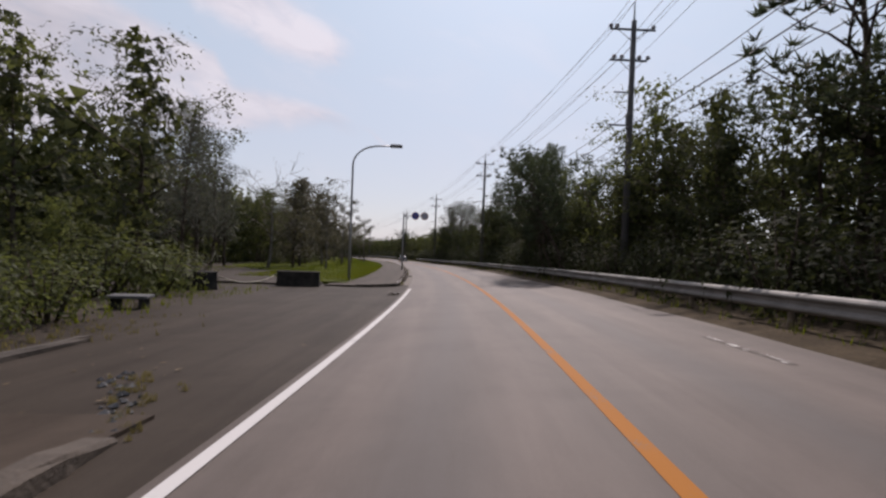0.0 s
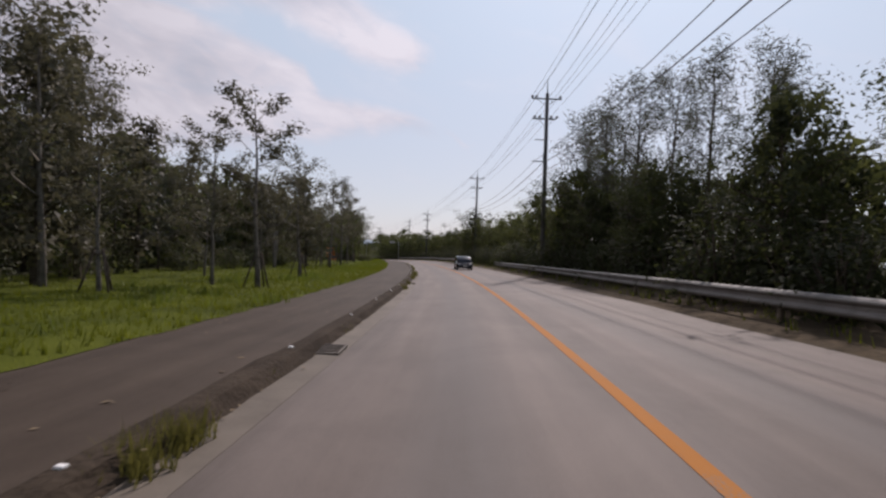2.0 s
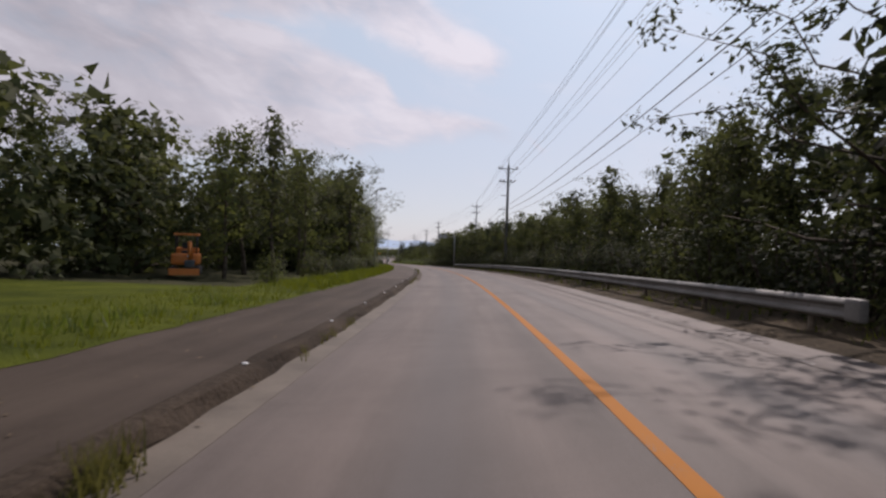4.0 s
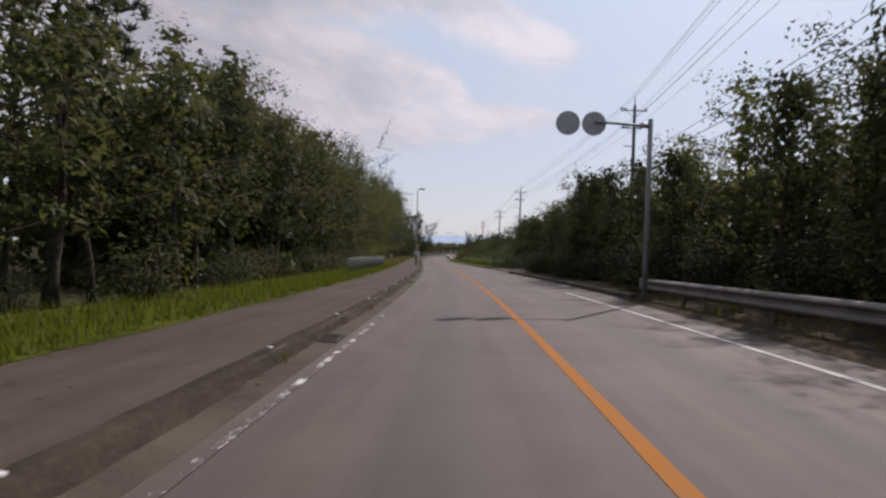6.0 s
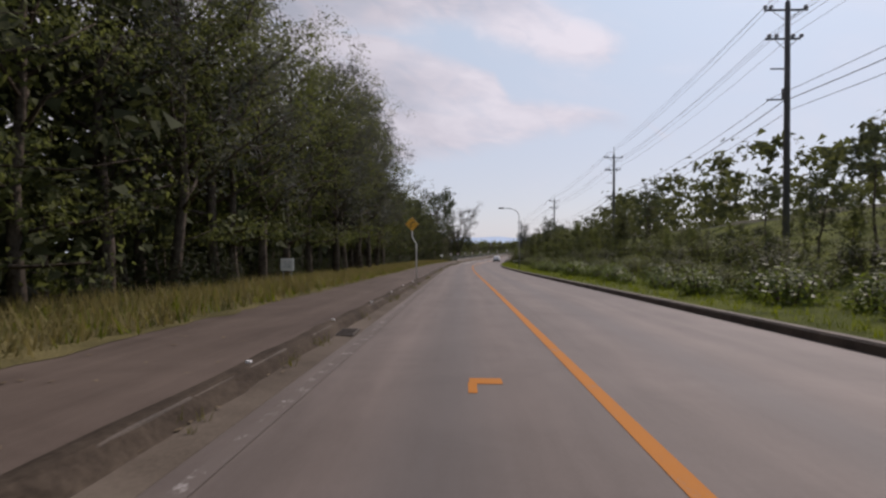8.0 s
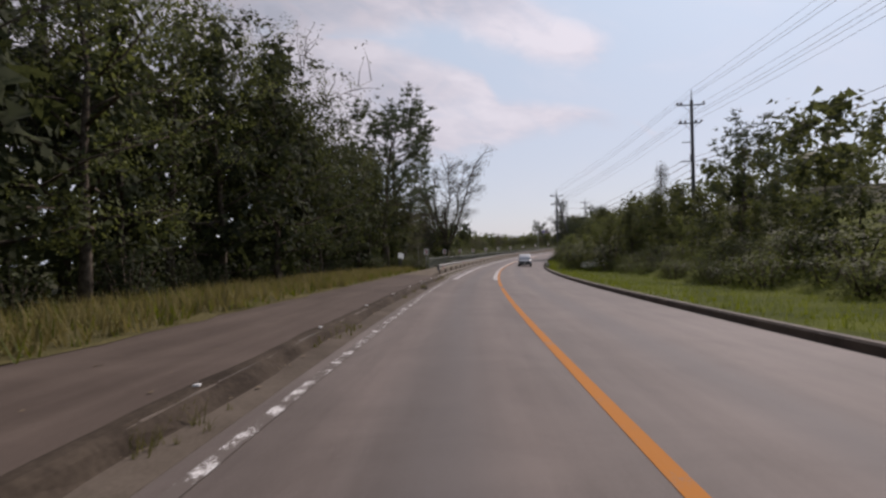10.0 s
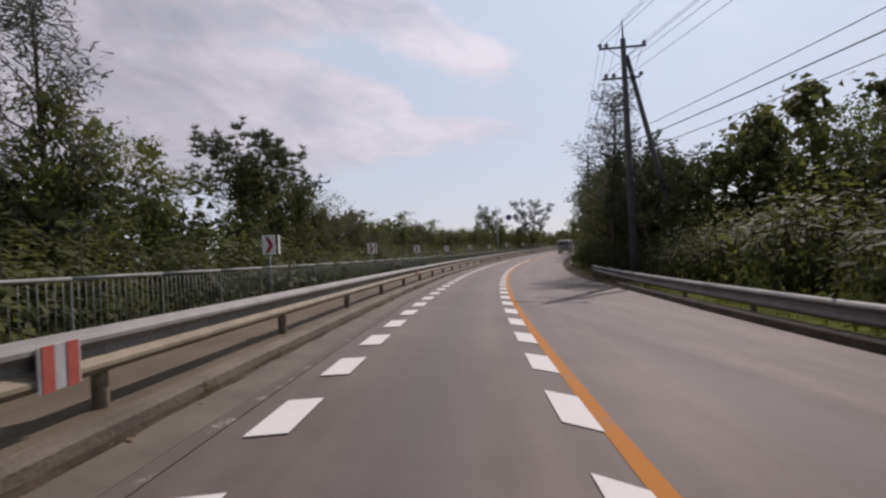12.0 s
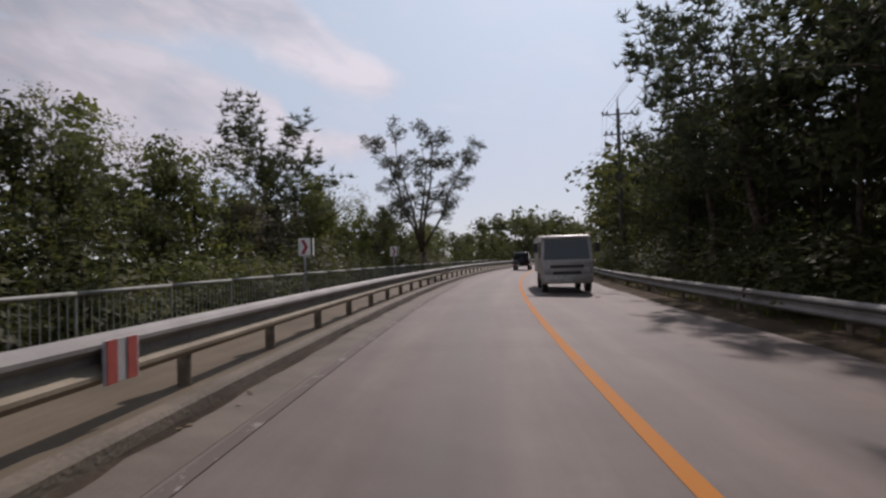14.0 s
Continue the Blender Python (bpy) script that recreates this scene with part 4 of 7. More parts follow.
for i in range(2):
    kind("slope%d" % i, shrub(221 + i, 2.0, 3.0, 800, (LEAF_BRIGHT, LEAF)[i], 0.14), 2.0, "leafy_bush", ("light olive-green scrub bush on the slope", "olive-green scrub bush on the slope")[i], "bush")
# lighter trees for the depth of the woods, leafy to the ground
for i in range(4):
    kind("deep%d" % i, broadleaf(141 + i, 8.0, 0.36, 11, 0.34, 0.03, count=480, clump=0.13, core=2, slim=0.8), 8.0, "tree", "tree", "tree")


for i in range(2):
    kind("far%d" % i, broadleaf(161 + i, 8.0, 0.52, 8, 0.46, 0.05, count=330, clump=0.16, core=1, slim=0.95), 8.0, "tree", "tree", "tree")


# backing trees, coloured dark for the shade inside the wood
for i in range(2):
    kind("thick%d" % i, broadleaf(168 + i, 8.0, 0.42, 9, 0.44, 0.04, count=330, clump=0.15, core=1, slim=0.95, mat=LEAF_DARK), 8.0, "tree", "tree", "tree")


for i in range(2):
    kind("scrub%d" % i, broadleaf(165 + i, 8.0, 1.2, 7, 0.55, 0.05, count=90, clump=0.2, core=0, slim=0.9), 8.0, "tree", "tree", "tree")


def plant(key, s, d, h, turn=0.0, sink=0.0, label="", wide=1.0, lean=0.0):
    """One tree of a kind, h metres high, standing on the land at (s, d)."""
    k = KINDS[key]
    f = h / k["h"]
    m = spot(s, d, float(side(s, d)) - sink, 0.0, lean) @ Matrix.Rotation(turn, 4, "Z") @ Matrix.Diagonal((f * wide, f * wide, f, 1))
    if k["first"] is None:
        ob = thing(k["name"], m, label or k["label"], k["category"], "trees along the road" if k["category"] == "tree" else "bushes along the road")
        for me in k["meshes"]:
            part(me.name.split(".")[0], me, ob, "dark climbing ivy" if me.name.startswith("ivy") else "")
        k["first"] = ob
        return ob
    o = k["first"]
    c = copy_thing(o, m @ Matrix.Diagonal([1 / v for v in o.scale] + [1]))
    if label:
        c["label"] = label
    elif c["label"] != k["label"]:
        c["label"] = k["label"]
    return c


def stand(rng, s0, s1, d0, d1, h0, h1, gap, kinds, wide=1.0, clear=(0, 0)):
    """A belt of trees between two stations, d0 to d1 off the centre line."""
    s = s0
    while s < s1:
        key = kinds[rng.randint(len(kinds))]
        place = (s + rng.uniform(-0.4, 0.4) * gap, rng.uniform(d0, d1), rng.uniform(h0, h1), rng.uniform(0, 6.28))
        w = wide * rng.uniform(0.9, 1.15)
        if not clear[0] < place[0] < clear[1]:
            plant(key, *place, 0.1, wide=w)
        s += gap * rng.uniform(0.75, 1.25)


DEEP = {}


def woods(rng, side_name, s0, s1, d0, d1, h0, h1, gap, tier="deep", many=4):
    """Trees in the depth of the wood, kept for one joined sheet of foliage a side."""
    s = s0
    while s < s1:
        d, h = rng.uniform(d0, d1), rng.uniform(h0, h1)
        k = KINDS[tier + "%d" % rng.randint(many)]
        f = h / k["h"]
        st = s + rng.uniform(-0.4, 0.4) * gap
        m = spot(st, d, float(side(st, d)) - 0.2, rng.uniform(0, 6.28)) @ Matrix.Diagonal((f * 1.15, f * 1.15, f, 1))
        DEEP.setdefault(side_name, []).append((k["meshes"] if tier == "deep" else k["meshes"][1:], np.array(m)))
        s += gap * rng.uniform(0.75, 1.25)


def join_woods():
    for name, items in DEEP.items():
        V, F, M, o = [], [], [], 0
        for meshes, m in items:
            for me in meshes:
                slot = (BARK, LEAF, LEAF_DARK).index(me.materials[0])
                co = np.empty(len(me.vertices) * 3, dtype=np.float32)
                me.vertices.foreach_get("co", co)
                co = co.reshape(-1, 3) @ m[:3, :3].T + m[:3, 3]
                V.append(co)
                F += [tuple(v + o for v in p.vertices) for p in me.polygons]
                M += [slot] * len(me.polygons)
                o += len(co)
        me = mesh_of("woods", np.concatenate(V), F, BARK)
        me.materials.append(LEAF)
        me.materials.append(LEAF_DARK)
        me.polygons.foreach_set("material_index", M)
        tagged(new("woods", me), "deep dark green woods behind the roadside trees", "woods", kind="stuff")


RNG = np.random.RandomState(5)
B, BR, PI, FE = ["broad0", "broad1", "broad2"], ["bright0", "bright1"], ["pine0", "pine1"], ["feather0", "feather1", "feather2"]
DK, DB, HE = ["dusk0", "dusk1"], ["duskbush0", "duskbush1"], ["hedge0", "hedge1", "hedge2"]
BU, LB = ["bush0", "bush1", "bush2"], ["lightbush0", "lightbush1"]
# left of the road, from the start on
stand(RNG, -8, 26, -16, -12.5, 7.0, 8.8, 3.2, B + BR + FE[:1])
woods(RNG, "left", -12, 62, -24, -18, 7, 9, 4.2)
stand(RNG, 2, 22, -12.0, -10.5, 1.2, 2.0, 2.6, BU + LB)
DU = ["dull0", "dull1"]
stand(RNG, 24, 62, -25, -20, 6.0, 7.6, 4.2, DU + FE + B)
stand(RNG, 60, 150, -22, -17, 6.0, 8.4, 3.3, DU + DU + B + ["feather1"])
woods(RNG, "left", 60, 165, -29, -23, 7.5, 9.5, 3.6)
stand(RNG, 58, 156, -18, -15.5, 1.6, 2.8, 3.6, BU)
stand(RNG, 150, 171, -22, -18, 6, 8.5, 3.0, B + BR)
stand(RNG, 173, 200, -16, -10.5, 7.2, 9.4, 2.4, B + BR)
woods(RNG, "left", 165, 202, -24, -18, 8, 10, 3.9)
stand(RNG, 196, 216, -12.5, -9.6, 8.6, 10.2, 2.5, B + B + BR)
stand(RNG, 216, 222, -12.5, -9.6, 7.4, 8.4, 2.5, B + BR)
stand(RNG, 222, 238, -12.5, -9.6, 6.6, 7.8, 2.5, B + B + BR)
stand(RNG, 238, 290, -12.5, -9.6, 7.2, 8.8, 2.8, B + B + BR)
stand(RNG, 205, 250, -17, -13.5, 7.6, 8.6, 7.0, ["feather0", "feather2", "broad0"])
stand(RNG, 250, 300, -17, -13.5, 10.0, 12.0, 7.0, ["feather0", "feather2"])
woods(RNG, "left", 198, 242, -20, -14.5, 6.2, 7.4, 3.6)
woods(RNG, "left", 242, 300, -20, -14.5, 7.4, 9.2, 3.6)
stand(RNG, 172, 246, -10.2, -8.6, 1.0, 2.2, 2.7, DB + BU)
stand(RNG, 246, 284, -10.2, -9.0, 1.4, 2.6, 2.7, DB + BU + LB)
stand(RNG, 272, 302, -11.6, -10.2, 2.4, 4.4, 2.4, LB + BR)
stand(RNG, 286, 300, -12.2, -9.8, 8.0, 9.6, 3.2, ["tall1", "bright1", "bright0"])
stand(RNG, 300, 345, -11.8, -9.4, 10.0, 13.0, 3.2, ["tall0", "tall1", "tall1", "feather0"])
stand(RNG, 345, 388, -11.8, -9.6, 8.4, 10.2, 2.5, ["tall1", "tall0", "tall0", "dusk0", "dusk1"])
stand(RNG, 386, 403, -11.2, -9.4, 7.4, 8.6, 1.9, ["dusk0", "dusk1", "broad1"])
stand(RNG, 403, 412, -11.8, -9.2, 6.4, 7.8, 2.3, ["dusk0", "dusk1", "broad1"])
stand(RNG, 300, 350, -15.5, -12, 12.5, 15.5, 6.0, ["feather0", "feather1", "tall1", "pine0"])
woods(RNG, "left", 292, 345, -18, -13.5, 8.5, 11, 3.6)
woods(RNG, "left", 345, 424, -18, -13.0, 6.5, 8.5, 3.6)
stand(RNG, 296, 396, -11.0, -9.8, 1.2, 2.4, 2.6, DB)
stand(RNG, 396, 424, -9.0, -7.4, 1.6, 2.6, 2.0, BU, clear=(396, 402.6))
stand(RNG, 406, 428, -12.0, -9.0, 5.6, 7.0, 2.3, HE)
stand(RNG, 424, 452, -10.5, -8.6, 4.2, 5.6, 2.3, HE)
stand(RNG, 452, 508, -10.5, -8.6, 3.7, 4.8, 2.2, HE)
stand(RNG, 508, 516, -10.2, -8.8, 3.6, 4.3, 2.4, HE)
stand(RNG, 516, 545, -10.5, -8.6, 4.2, 5.4, 2.4, HE)
woods(RNG, "left", 424, 500, -8.8, -7.8, 2.2, 3.2, 1.9, "bush", 3)
woods(RNG, "left", 410, 510, -7.7, -7.1, 1.2, 1.9, 1.4, "bush", 3)
woods(RNG, "left", 424, 640, -16, -11.5, 4.6, 6.0, 3.6)
stand(RNG, 424, 540, -8.2, -7.2, 1.8, 2.6, 2.3, BU + LB)
woods(RNG, "left", 545, 585, -10, -7.8, 3.5, 5.2, 3.1)
woods(RNG, "left", 585, 690, -15, -8.0, 8.0, 11.0, 2.3)
for k in range(2):
    woods(RNG, "left", -40, 372, -38 - 11 * k, -32 - 11 * k, 7.5, 10.5, 7.5, "far", 2)
    if k < 1:
        woods(RNG, "left", 380, 660, -34 - 9 * k, -27 - 9 * k, 5.5, 7.0, 6.5, "far", 2)
    woods(RNG, "right", -40, 680, 26 + 11 * k, 33 + 11 * k, 5.5, 8.5, 7.5, "far", 2)
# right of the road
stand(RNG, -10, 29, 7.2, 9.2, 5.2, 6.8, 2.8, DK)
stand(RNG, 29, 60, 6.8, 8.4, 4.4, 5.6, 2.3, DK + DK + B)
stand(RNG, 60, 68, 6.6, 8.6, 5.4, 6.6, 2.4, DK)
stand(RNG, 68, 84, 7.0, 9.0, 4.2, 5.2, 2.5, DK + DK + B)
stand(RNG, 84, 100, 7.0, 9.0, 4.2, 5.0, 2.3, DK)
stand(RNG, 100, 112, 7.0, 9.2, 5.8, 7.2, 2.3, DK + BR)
stand(RNG, 112, 122, 8.4, 10.4, 4.6, 5.8, 2.8, B + BR)
woods(RNG, "right", -14, 30, 10.5, 14, 5.4, 7.0, 3.4)
woods(RNG, "right", 30, 60, 10, 13, 4.0, 5.4, 2.9)
woods(RNG, "right", 60, 84, 10.5, 14, 4.4, 5.4, 3.0)
woods(RNG, "right", 84, 102, 10.5, 14, 4.8, 5.8, 3.0)
woods(RNG, "right", 102, 113, 10, 13.5, 6.2, 7.6, 3.1)
woods(RNG, "right", 113, 124, 10.5, 14, 5.0, 6.4, 3.4)
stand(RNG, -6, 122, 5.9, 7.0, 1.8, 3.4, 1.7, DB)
stand(RNG, 122, 160, 6.6, 8.6, 4.4, 5.8, 2.7, BR + B)
woods(RNG, "right", 122, 262, 9.5, 13, 5.2, 6.6, 3.4)
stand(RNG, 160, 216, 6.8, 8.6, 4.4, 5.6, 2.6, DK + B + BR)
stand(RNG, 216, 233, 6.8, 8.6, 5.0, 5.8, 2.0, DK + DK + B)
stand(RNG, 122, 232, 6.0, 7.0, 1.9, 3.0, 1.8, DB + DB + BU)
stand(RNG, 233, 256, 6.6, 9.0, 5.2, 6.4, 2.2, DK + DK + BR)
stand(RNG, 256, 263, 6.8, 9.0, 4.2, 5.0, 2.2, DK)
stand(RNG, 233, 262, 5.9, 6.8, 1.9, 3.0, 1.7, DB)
stand(RNG, 270, 284, 10.0, 13, 4.2, 5.6, 2.2, B + BR)
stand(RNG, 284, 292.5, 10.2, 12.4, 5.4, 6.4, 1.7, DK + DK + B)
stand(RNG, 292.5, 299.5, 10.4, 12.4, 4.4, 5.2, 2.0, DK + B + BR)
stand(RNG, 272, 290, 9.4, 10.4, 1.4, 2.4, 1.9, BU)
woods(RNG, "right", 262, 290, 14, 18, 5.0, 6.4, 3.4)
stand(RNG, 286, 340, 10.8, 13.0, 1.5, 2.3, 3.4, BR)
stand(RNG, 340, 405, 10.8, 13.0, 2.2, 3.2, 3.2, BR)
stand(RNG, 303, 340, 13, 17, 1.4, 2.1, 3.2, BR + BR + B)
stand(RNG, 340, 450, 13, 17, 3.0, 4.6, 4.2, B + BR)
woods(RNG, "right", 288, 304, 13, 18, 2.6, 3.4, 3.0)
woods(RNG, "right", 304, 340, 13, 18, 1.4, 2.0, 2.6)
woods(RNG, "right", 340, 400, 13, 18, 3.2, 4.4, 3.4)
woods(RNG, "right", 400, 462, 13, 18, 3.8, 5.4, 3.4)
stand(RNG, 404, 452, 7.0, 9.2, 2.6, 4.0, 2.2, BU + LB + BR)
stand(RNG, 400, 454, 9.5, 13, 3.4, 4.8, 2.8, BR + B)
stand(RNG, 452, 466, 7.0, 9.5, 5.8, 7.0, 2.2, PI + DK)
stand(RNG, 466, 482, 7.0, 9.2, 6.0, 7.6, 2.2, BR + BR + B)
stand(RNG, 482, 490, 7.0, 9.0, 5.4, 6.8, 2.2, B + BR)
stand(RNG, 490, 497, 7.0, 9.0, 6.2, 7.4, 2.2, B + BR)
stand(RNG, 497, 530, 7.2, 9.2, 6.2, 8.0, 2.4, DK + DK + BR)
woods(RNG, "right", 450, 466, 10, 14, 5.8, 7.2, 2.9)
woods(RNG, "right", 466, 484, 10.5, 13.5, 6.2, 7.8, 3.1)
woods(RNG, "right", 482, 497, 10.5, 14.5, 5.4, 6.6, 3.4)
woods(RNG, "right", 497, 570, 10.5, 14.5, 6.0, 7.6, 3.6)
stand(RNG, 502, 545, 9.5, 12, 7.6, 9.0, 7.0, PI)
stand(RNG, 446, 480, 5.8, 6.8, 1.6, 3.0, 1.8, DB)
woods(RNG, "right", 480, 540, 5.8, 6.8, 1.6, 3.0, 2.0, "bush", 3)
woods(RNG, "right", 530, 690, 6.6, 10.0, 7.0, 9.5, 3.4)
# trees that stand out singly
for key, s, d, h, lab, w in (
        ("young0", 46, -10.2, 6.8, "", 1), ("young1", 58.4, -12.2, 6.5, "", 1), ("young2", 63.2, -10.6, 7.9, "", 1), ("young0", 70, -15, 6.2, "", 1), ("young1", 84.0, -14.0, 9.4, "", 1), ("feather1", 83.5, -16.5, 9.6, "", 1.1), ("feather0", 88.5, -17.2, 10.6, "", 1.1), ("feather2", 93, -18.5, 10.2, "", 1), ("dull0", 86, -18, 9.4, "", 1),
        ("young2", 82.8, -11.5, 5.8, "", 1), ("young0", 87.6, -10.3, 6.2, "", 1), ("young1", 94.0, -13.2, 5.0, "", 1), ("young2", 87.0, -8.4, 7.7, "", 1.0), ("young1", 95.4, -9.0, 7.0, "", 1.0), ("young0", 104, -13.5, 6.0, "", 1),
        ("young1", 115.1, -10.6, 8.5, "", 1), ("young2", 118.1, -11.9, 6.2, "", 1), ("young0", 122.9, -10.6, 8.8, "", 1), ("young1", 130, -14, 6.5, "", 1), ("young2", 137.5, -11.2, 8.8, "", 1),
        ("young0", 143, -10.8, 7.6, "", 1), ("young1", 151.3, -13.6, 6.0, "", 1),
        ("dull1", 84.5, -14.6, 8.2, "", 1.0), ("dull0", 88.5, -15.8, 9.0, "", 1.0), ("dull1", 118.6, -13.2, 8.2, "", 1.0), ("dull0", 122.4, -14.4, 8.8, "", 1.0), ("dull0", 60, -12.4, 8.4, "", 1.0), ("dull1", 53, -13.6, 8.4, "", 1.1), ("dull1", 46.5, -13.0, 7.4, "", 1.1), ("dull0", 66, -15, 7.6, "", 1.1), ("bare0", 44, -14.5, 7.2, "", 1), ("bare0", 112, -14.5, 6.6, "", 1), ("bare0", 126, -15, 7.2, "", 1),
        ("feather2", 44.5, -22.5, 13.4, "", 1.1), ("feather0", 43, -19.5, 11.4, "", 1.1), ("feather1", 70, -26.5, 11.6, "", 1.1), ("feather2", 40, -17.5, 9.6, "", 1), ("feather0", 33, -15.8, 9.2, "", 1), ("feather1", 45, -18.0, 8.8, "", 1.1), ("feather0", 28, -14.5, 9.0, "", 1),
        ("pine0", 38.5, 6.4, 7.4, "", 1.1), ("pine1", 42.4, 6.6, 9.4, "", 1.1), ("pine0", 40.5, 10.4, 8.2, "", 1.05), ("pine1", 45.4, 7.8, 9.8, "", 0.8), ("pine0", 47.6, 9.8, 10.4, "", 0.9), ("dark0", 45.2, 7.4, 5.8, "", 0.8), ("pine0", 58, 8.6, 7.2, "", 1.0), ("bright1", 28.6, 8.2, 7.4, "", 1), ("bright0", 26.0, 8.4, 8.8, "", 1), ("pine0", 14, 9, 11.0, "", 1.1),
        ("feather1", 87, 9.4, 9.8, "", 1), ("feather2", 94, 9.4, 10.6, "", 1), ("feather0", 107, 9.2, 11.0, "", 1), ("feather0", 84.5, 8.8, 7.6, "", 1), ("feather1", 89.6, 8.8, 10.4, "", 1),
        ("feather2", 97, 9.0, 11.6, "", 1), ("feather0", 102, 9.6, 10.6, "", 1),
        ("dark0", 150.5, 7.0, 7.2, "", 1.25), ("dark0", 157, 8.6, 6.2, "", 1.1), ("dark0", 114.8, 7.2, 6.2, "", 0.95), ("dark0", 119, 8.6, 5.4, "", 1.0), ("feather1", 99.5, 8.2, 11.4, "", 1.1), ("feather2", 104.5, 8.6, 11.6, "", 1.1), ("dark0", 266.0, 9.0, 5.8, "", 1.0), ("dark0", 270.0, 11.6, 6.4, "", 1.0), ("feather1", 72, 8.6, 11.8, "", 1.1), ("feather2", 69.5, 8.4, 9.0, "", 0.9), ("feather0", 76, 9.4, 10.6, "", 1),
        ("umbrella0", 229.75, -12.0, 11.4, "", 0.75), ("umbrella0", 308.6, 13.6, 5.0, "", 0.75), ("pine1", 310.2, 12.6, 3.6, "", 0.9),
        ("feather0", 322, -9.0, 13.6, "", 1.1), ("feather2", 326, -9.2, 14.8, "", 1), ("feather1", 330, -8.9, 15.2, "", 1.2), ("feather0", 334, -9.0, 15.4, "", 1.1), ("feather2", 339, -9.2, 14.4, "", 1), ("feather0", 345, -9.4, 14.6, "", 1),
        ("pine0", 404, -9.8, 14.8, "", 1.15), ("pine1", 409.5, -10.4, 15.4, "", 1.1), ("bare0", 392.5, -13.0, 14.0, "", 0.8), ("bare0", 397.5, -13.5, 13.2, "", 0.8), ("feather0", 374, -14, 13.0, "", 1.1), ("feather1", 362, -13.5, 13.2, "", 1.1),
        ("spread1", 424.5, -7.4, 14.2, "", 1.15),
        ("umbrella0", 443.6, -9.2, 7.0, "", 1.1), ("umbrella0", 449.0, -10.2, 7.6, "", 1.1), ("feather0", 436, -9.6, 8.8, "", 1), ("pine0", 517.3, -11.2, 8.9, "", 1.2), ("pine1", 520, -12.4, 8.0, "", 1),
        ("spread0", 529.5, -6.5, 9.4, "", 1.1), ("hedge0", 502.4, -9.0, 4.4, "", 1), ("hedge1", 504.6, -9.8, 4.9, "", 1), ("hedge0", 499.6, -8.8, 4.2, "", 1), ("dark0", 514.5, -9.8, 5.4, "", 0.7),
        ("feather0", 456.5, 5.9, 10.8, "", 1.25), ("pine1", 511, 7.0, 9.8, "", 1.2), ("pine0", 516.5, 7.6, 10.8, "", 1.1), ("pine1", 524, 8.8, 9.6, "", 1.1), ("pine0", 499.5, 7.6, 10.4, "", 1.1), ("pine1", 505, 8.0, 11.2, "", 1.1), ("feather2", 266, -11.0, 11.6, "", 1.25),
        ("pine0", 340, 16, 5.6, "", 1), ("pine1", 372, 17, 5.0, "", 1), ("pine0", 388, 13, 7.0, "", 1), ("feather1", 408, 14, 7.6, "", 1), ("pine1", 322, 17, 3.6, "", 1)):
    plant(key, s, d, h, s * 1.7, 0.1, lab, w)
# pines that lean out over the lane
for key, s, d, h, lean in (("pine0", 33.4, 5.6, 7.6, -0.32), ("pine1", 35.8, 5.7, 8.0, -0.26), ("pine1", 31.2, 5.7, 7.0, -0.30)):
    plant(key, s, d, h, s * 1.9, 0.1, "dark pine leaning out over the lane", 1.0, lean)
for s, d, h in ((114.0, -15.0, 7.7), (121.0, -17.4, 8.4), (131, -18.6, 7.6)):
    plant("screw0", s, d, h, s, 0.1)
plant("lightbush0", 163.5, -9.0, 1.7, 1.0, 0.05, "pale leafy young shrub at the lawn's far end", 0.75)
for s, d, h in ((404.5, 7.4, 1.0), (407.2, 7.9, 1.1), (405.6, 8.6, 1.2)):
    plant("blossom0", s, d, h, s, 0.05)
stand(RNG, 287, 352, 6.0, 7.4, 0.9, 1.5, 1.9, ["planted0"])
# the forest goes on away from the road
for k in range(5):
    woods(RNG, "left", -40, 400, -62 - 10 * k, -52 - 10 * k, 6.0, 8.0, 7.0, "scrub", 2)
    woods(RNG, "left", 400, 680, -50 - 10 * k, -40 - 10 * k, 4.5, 6.0, 7.0, "scrub", 2)
    woods(RNG, "right", -40, 690, 48 + 10 * k, 58 + 10 * k, 4.5, 6.0, 7.0, "scrub", 2)
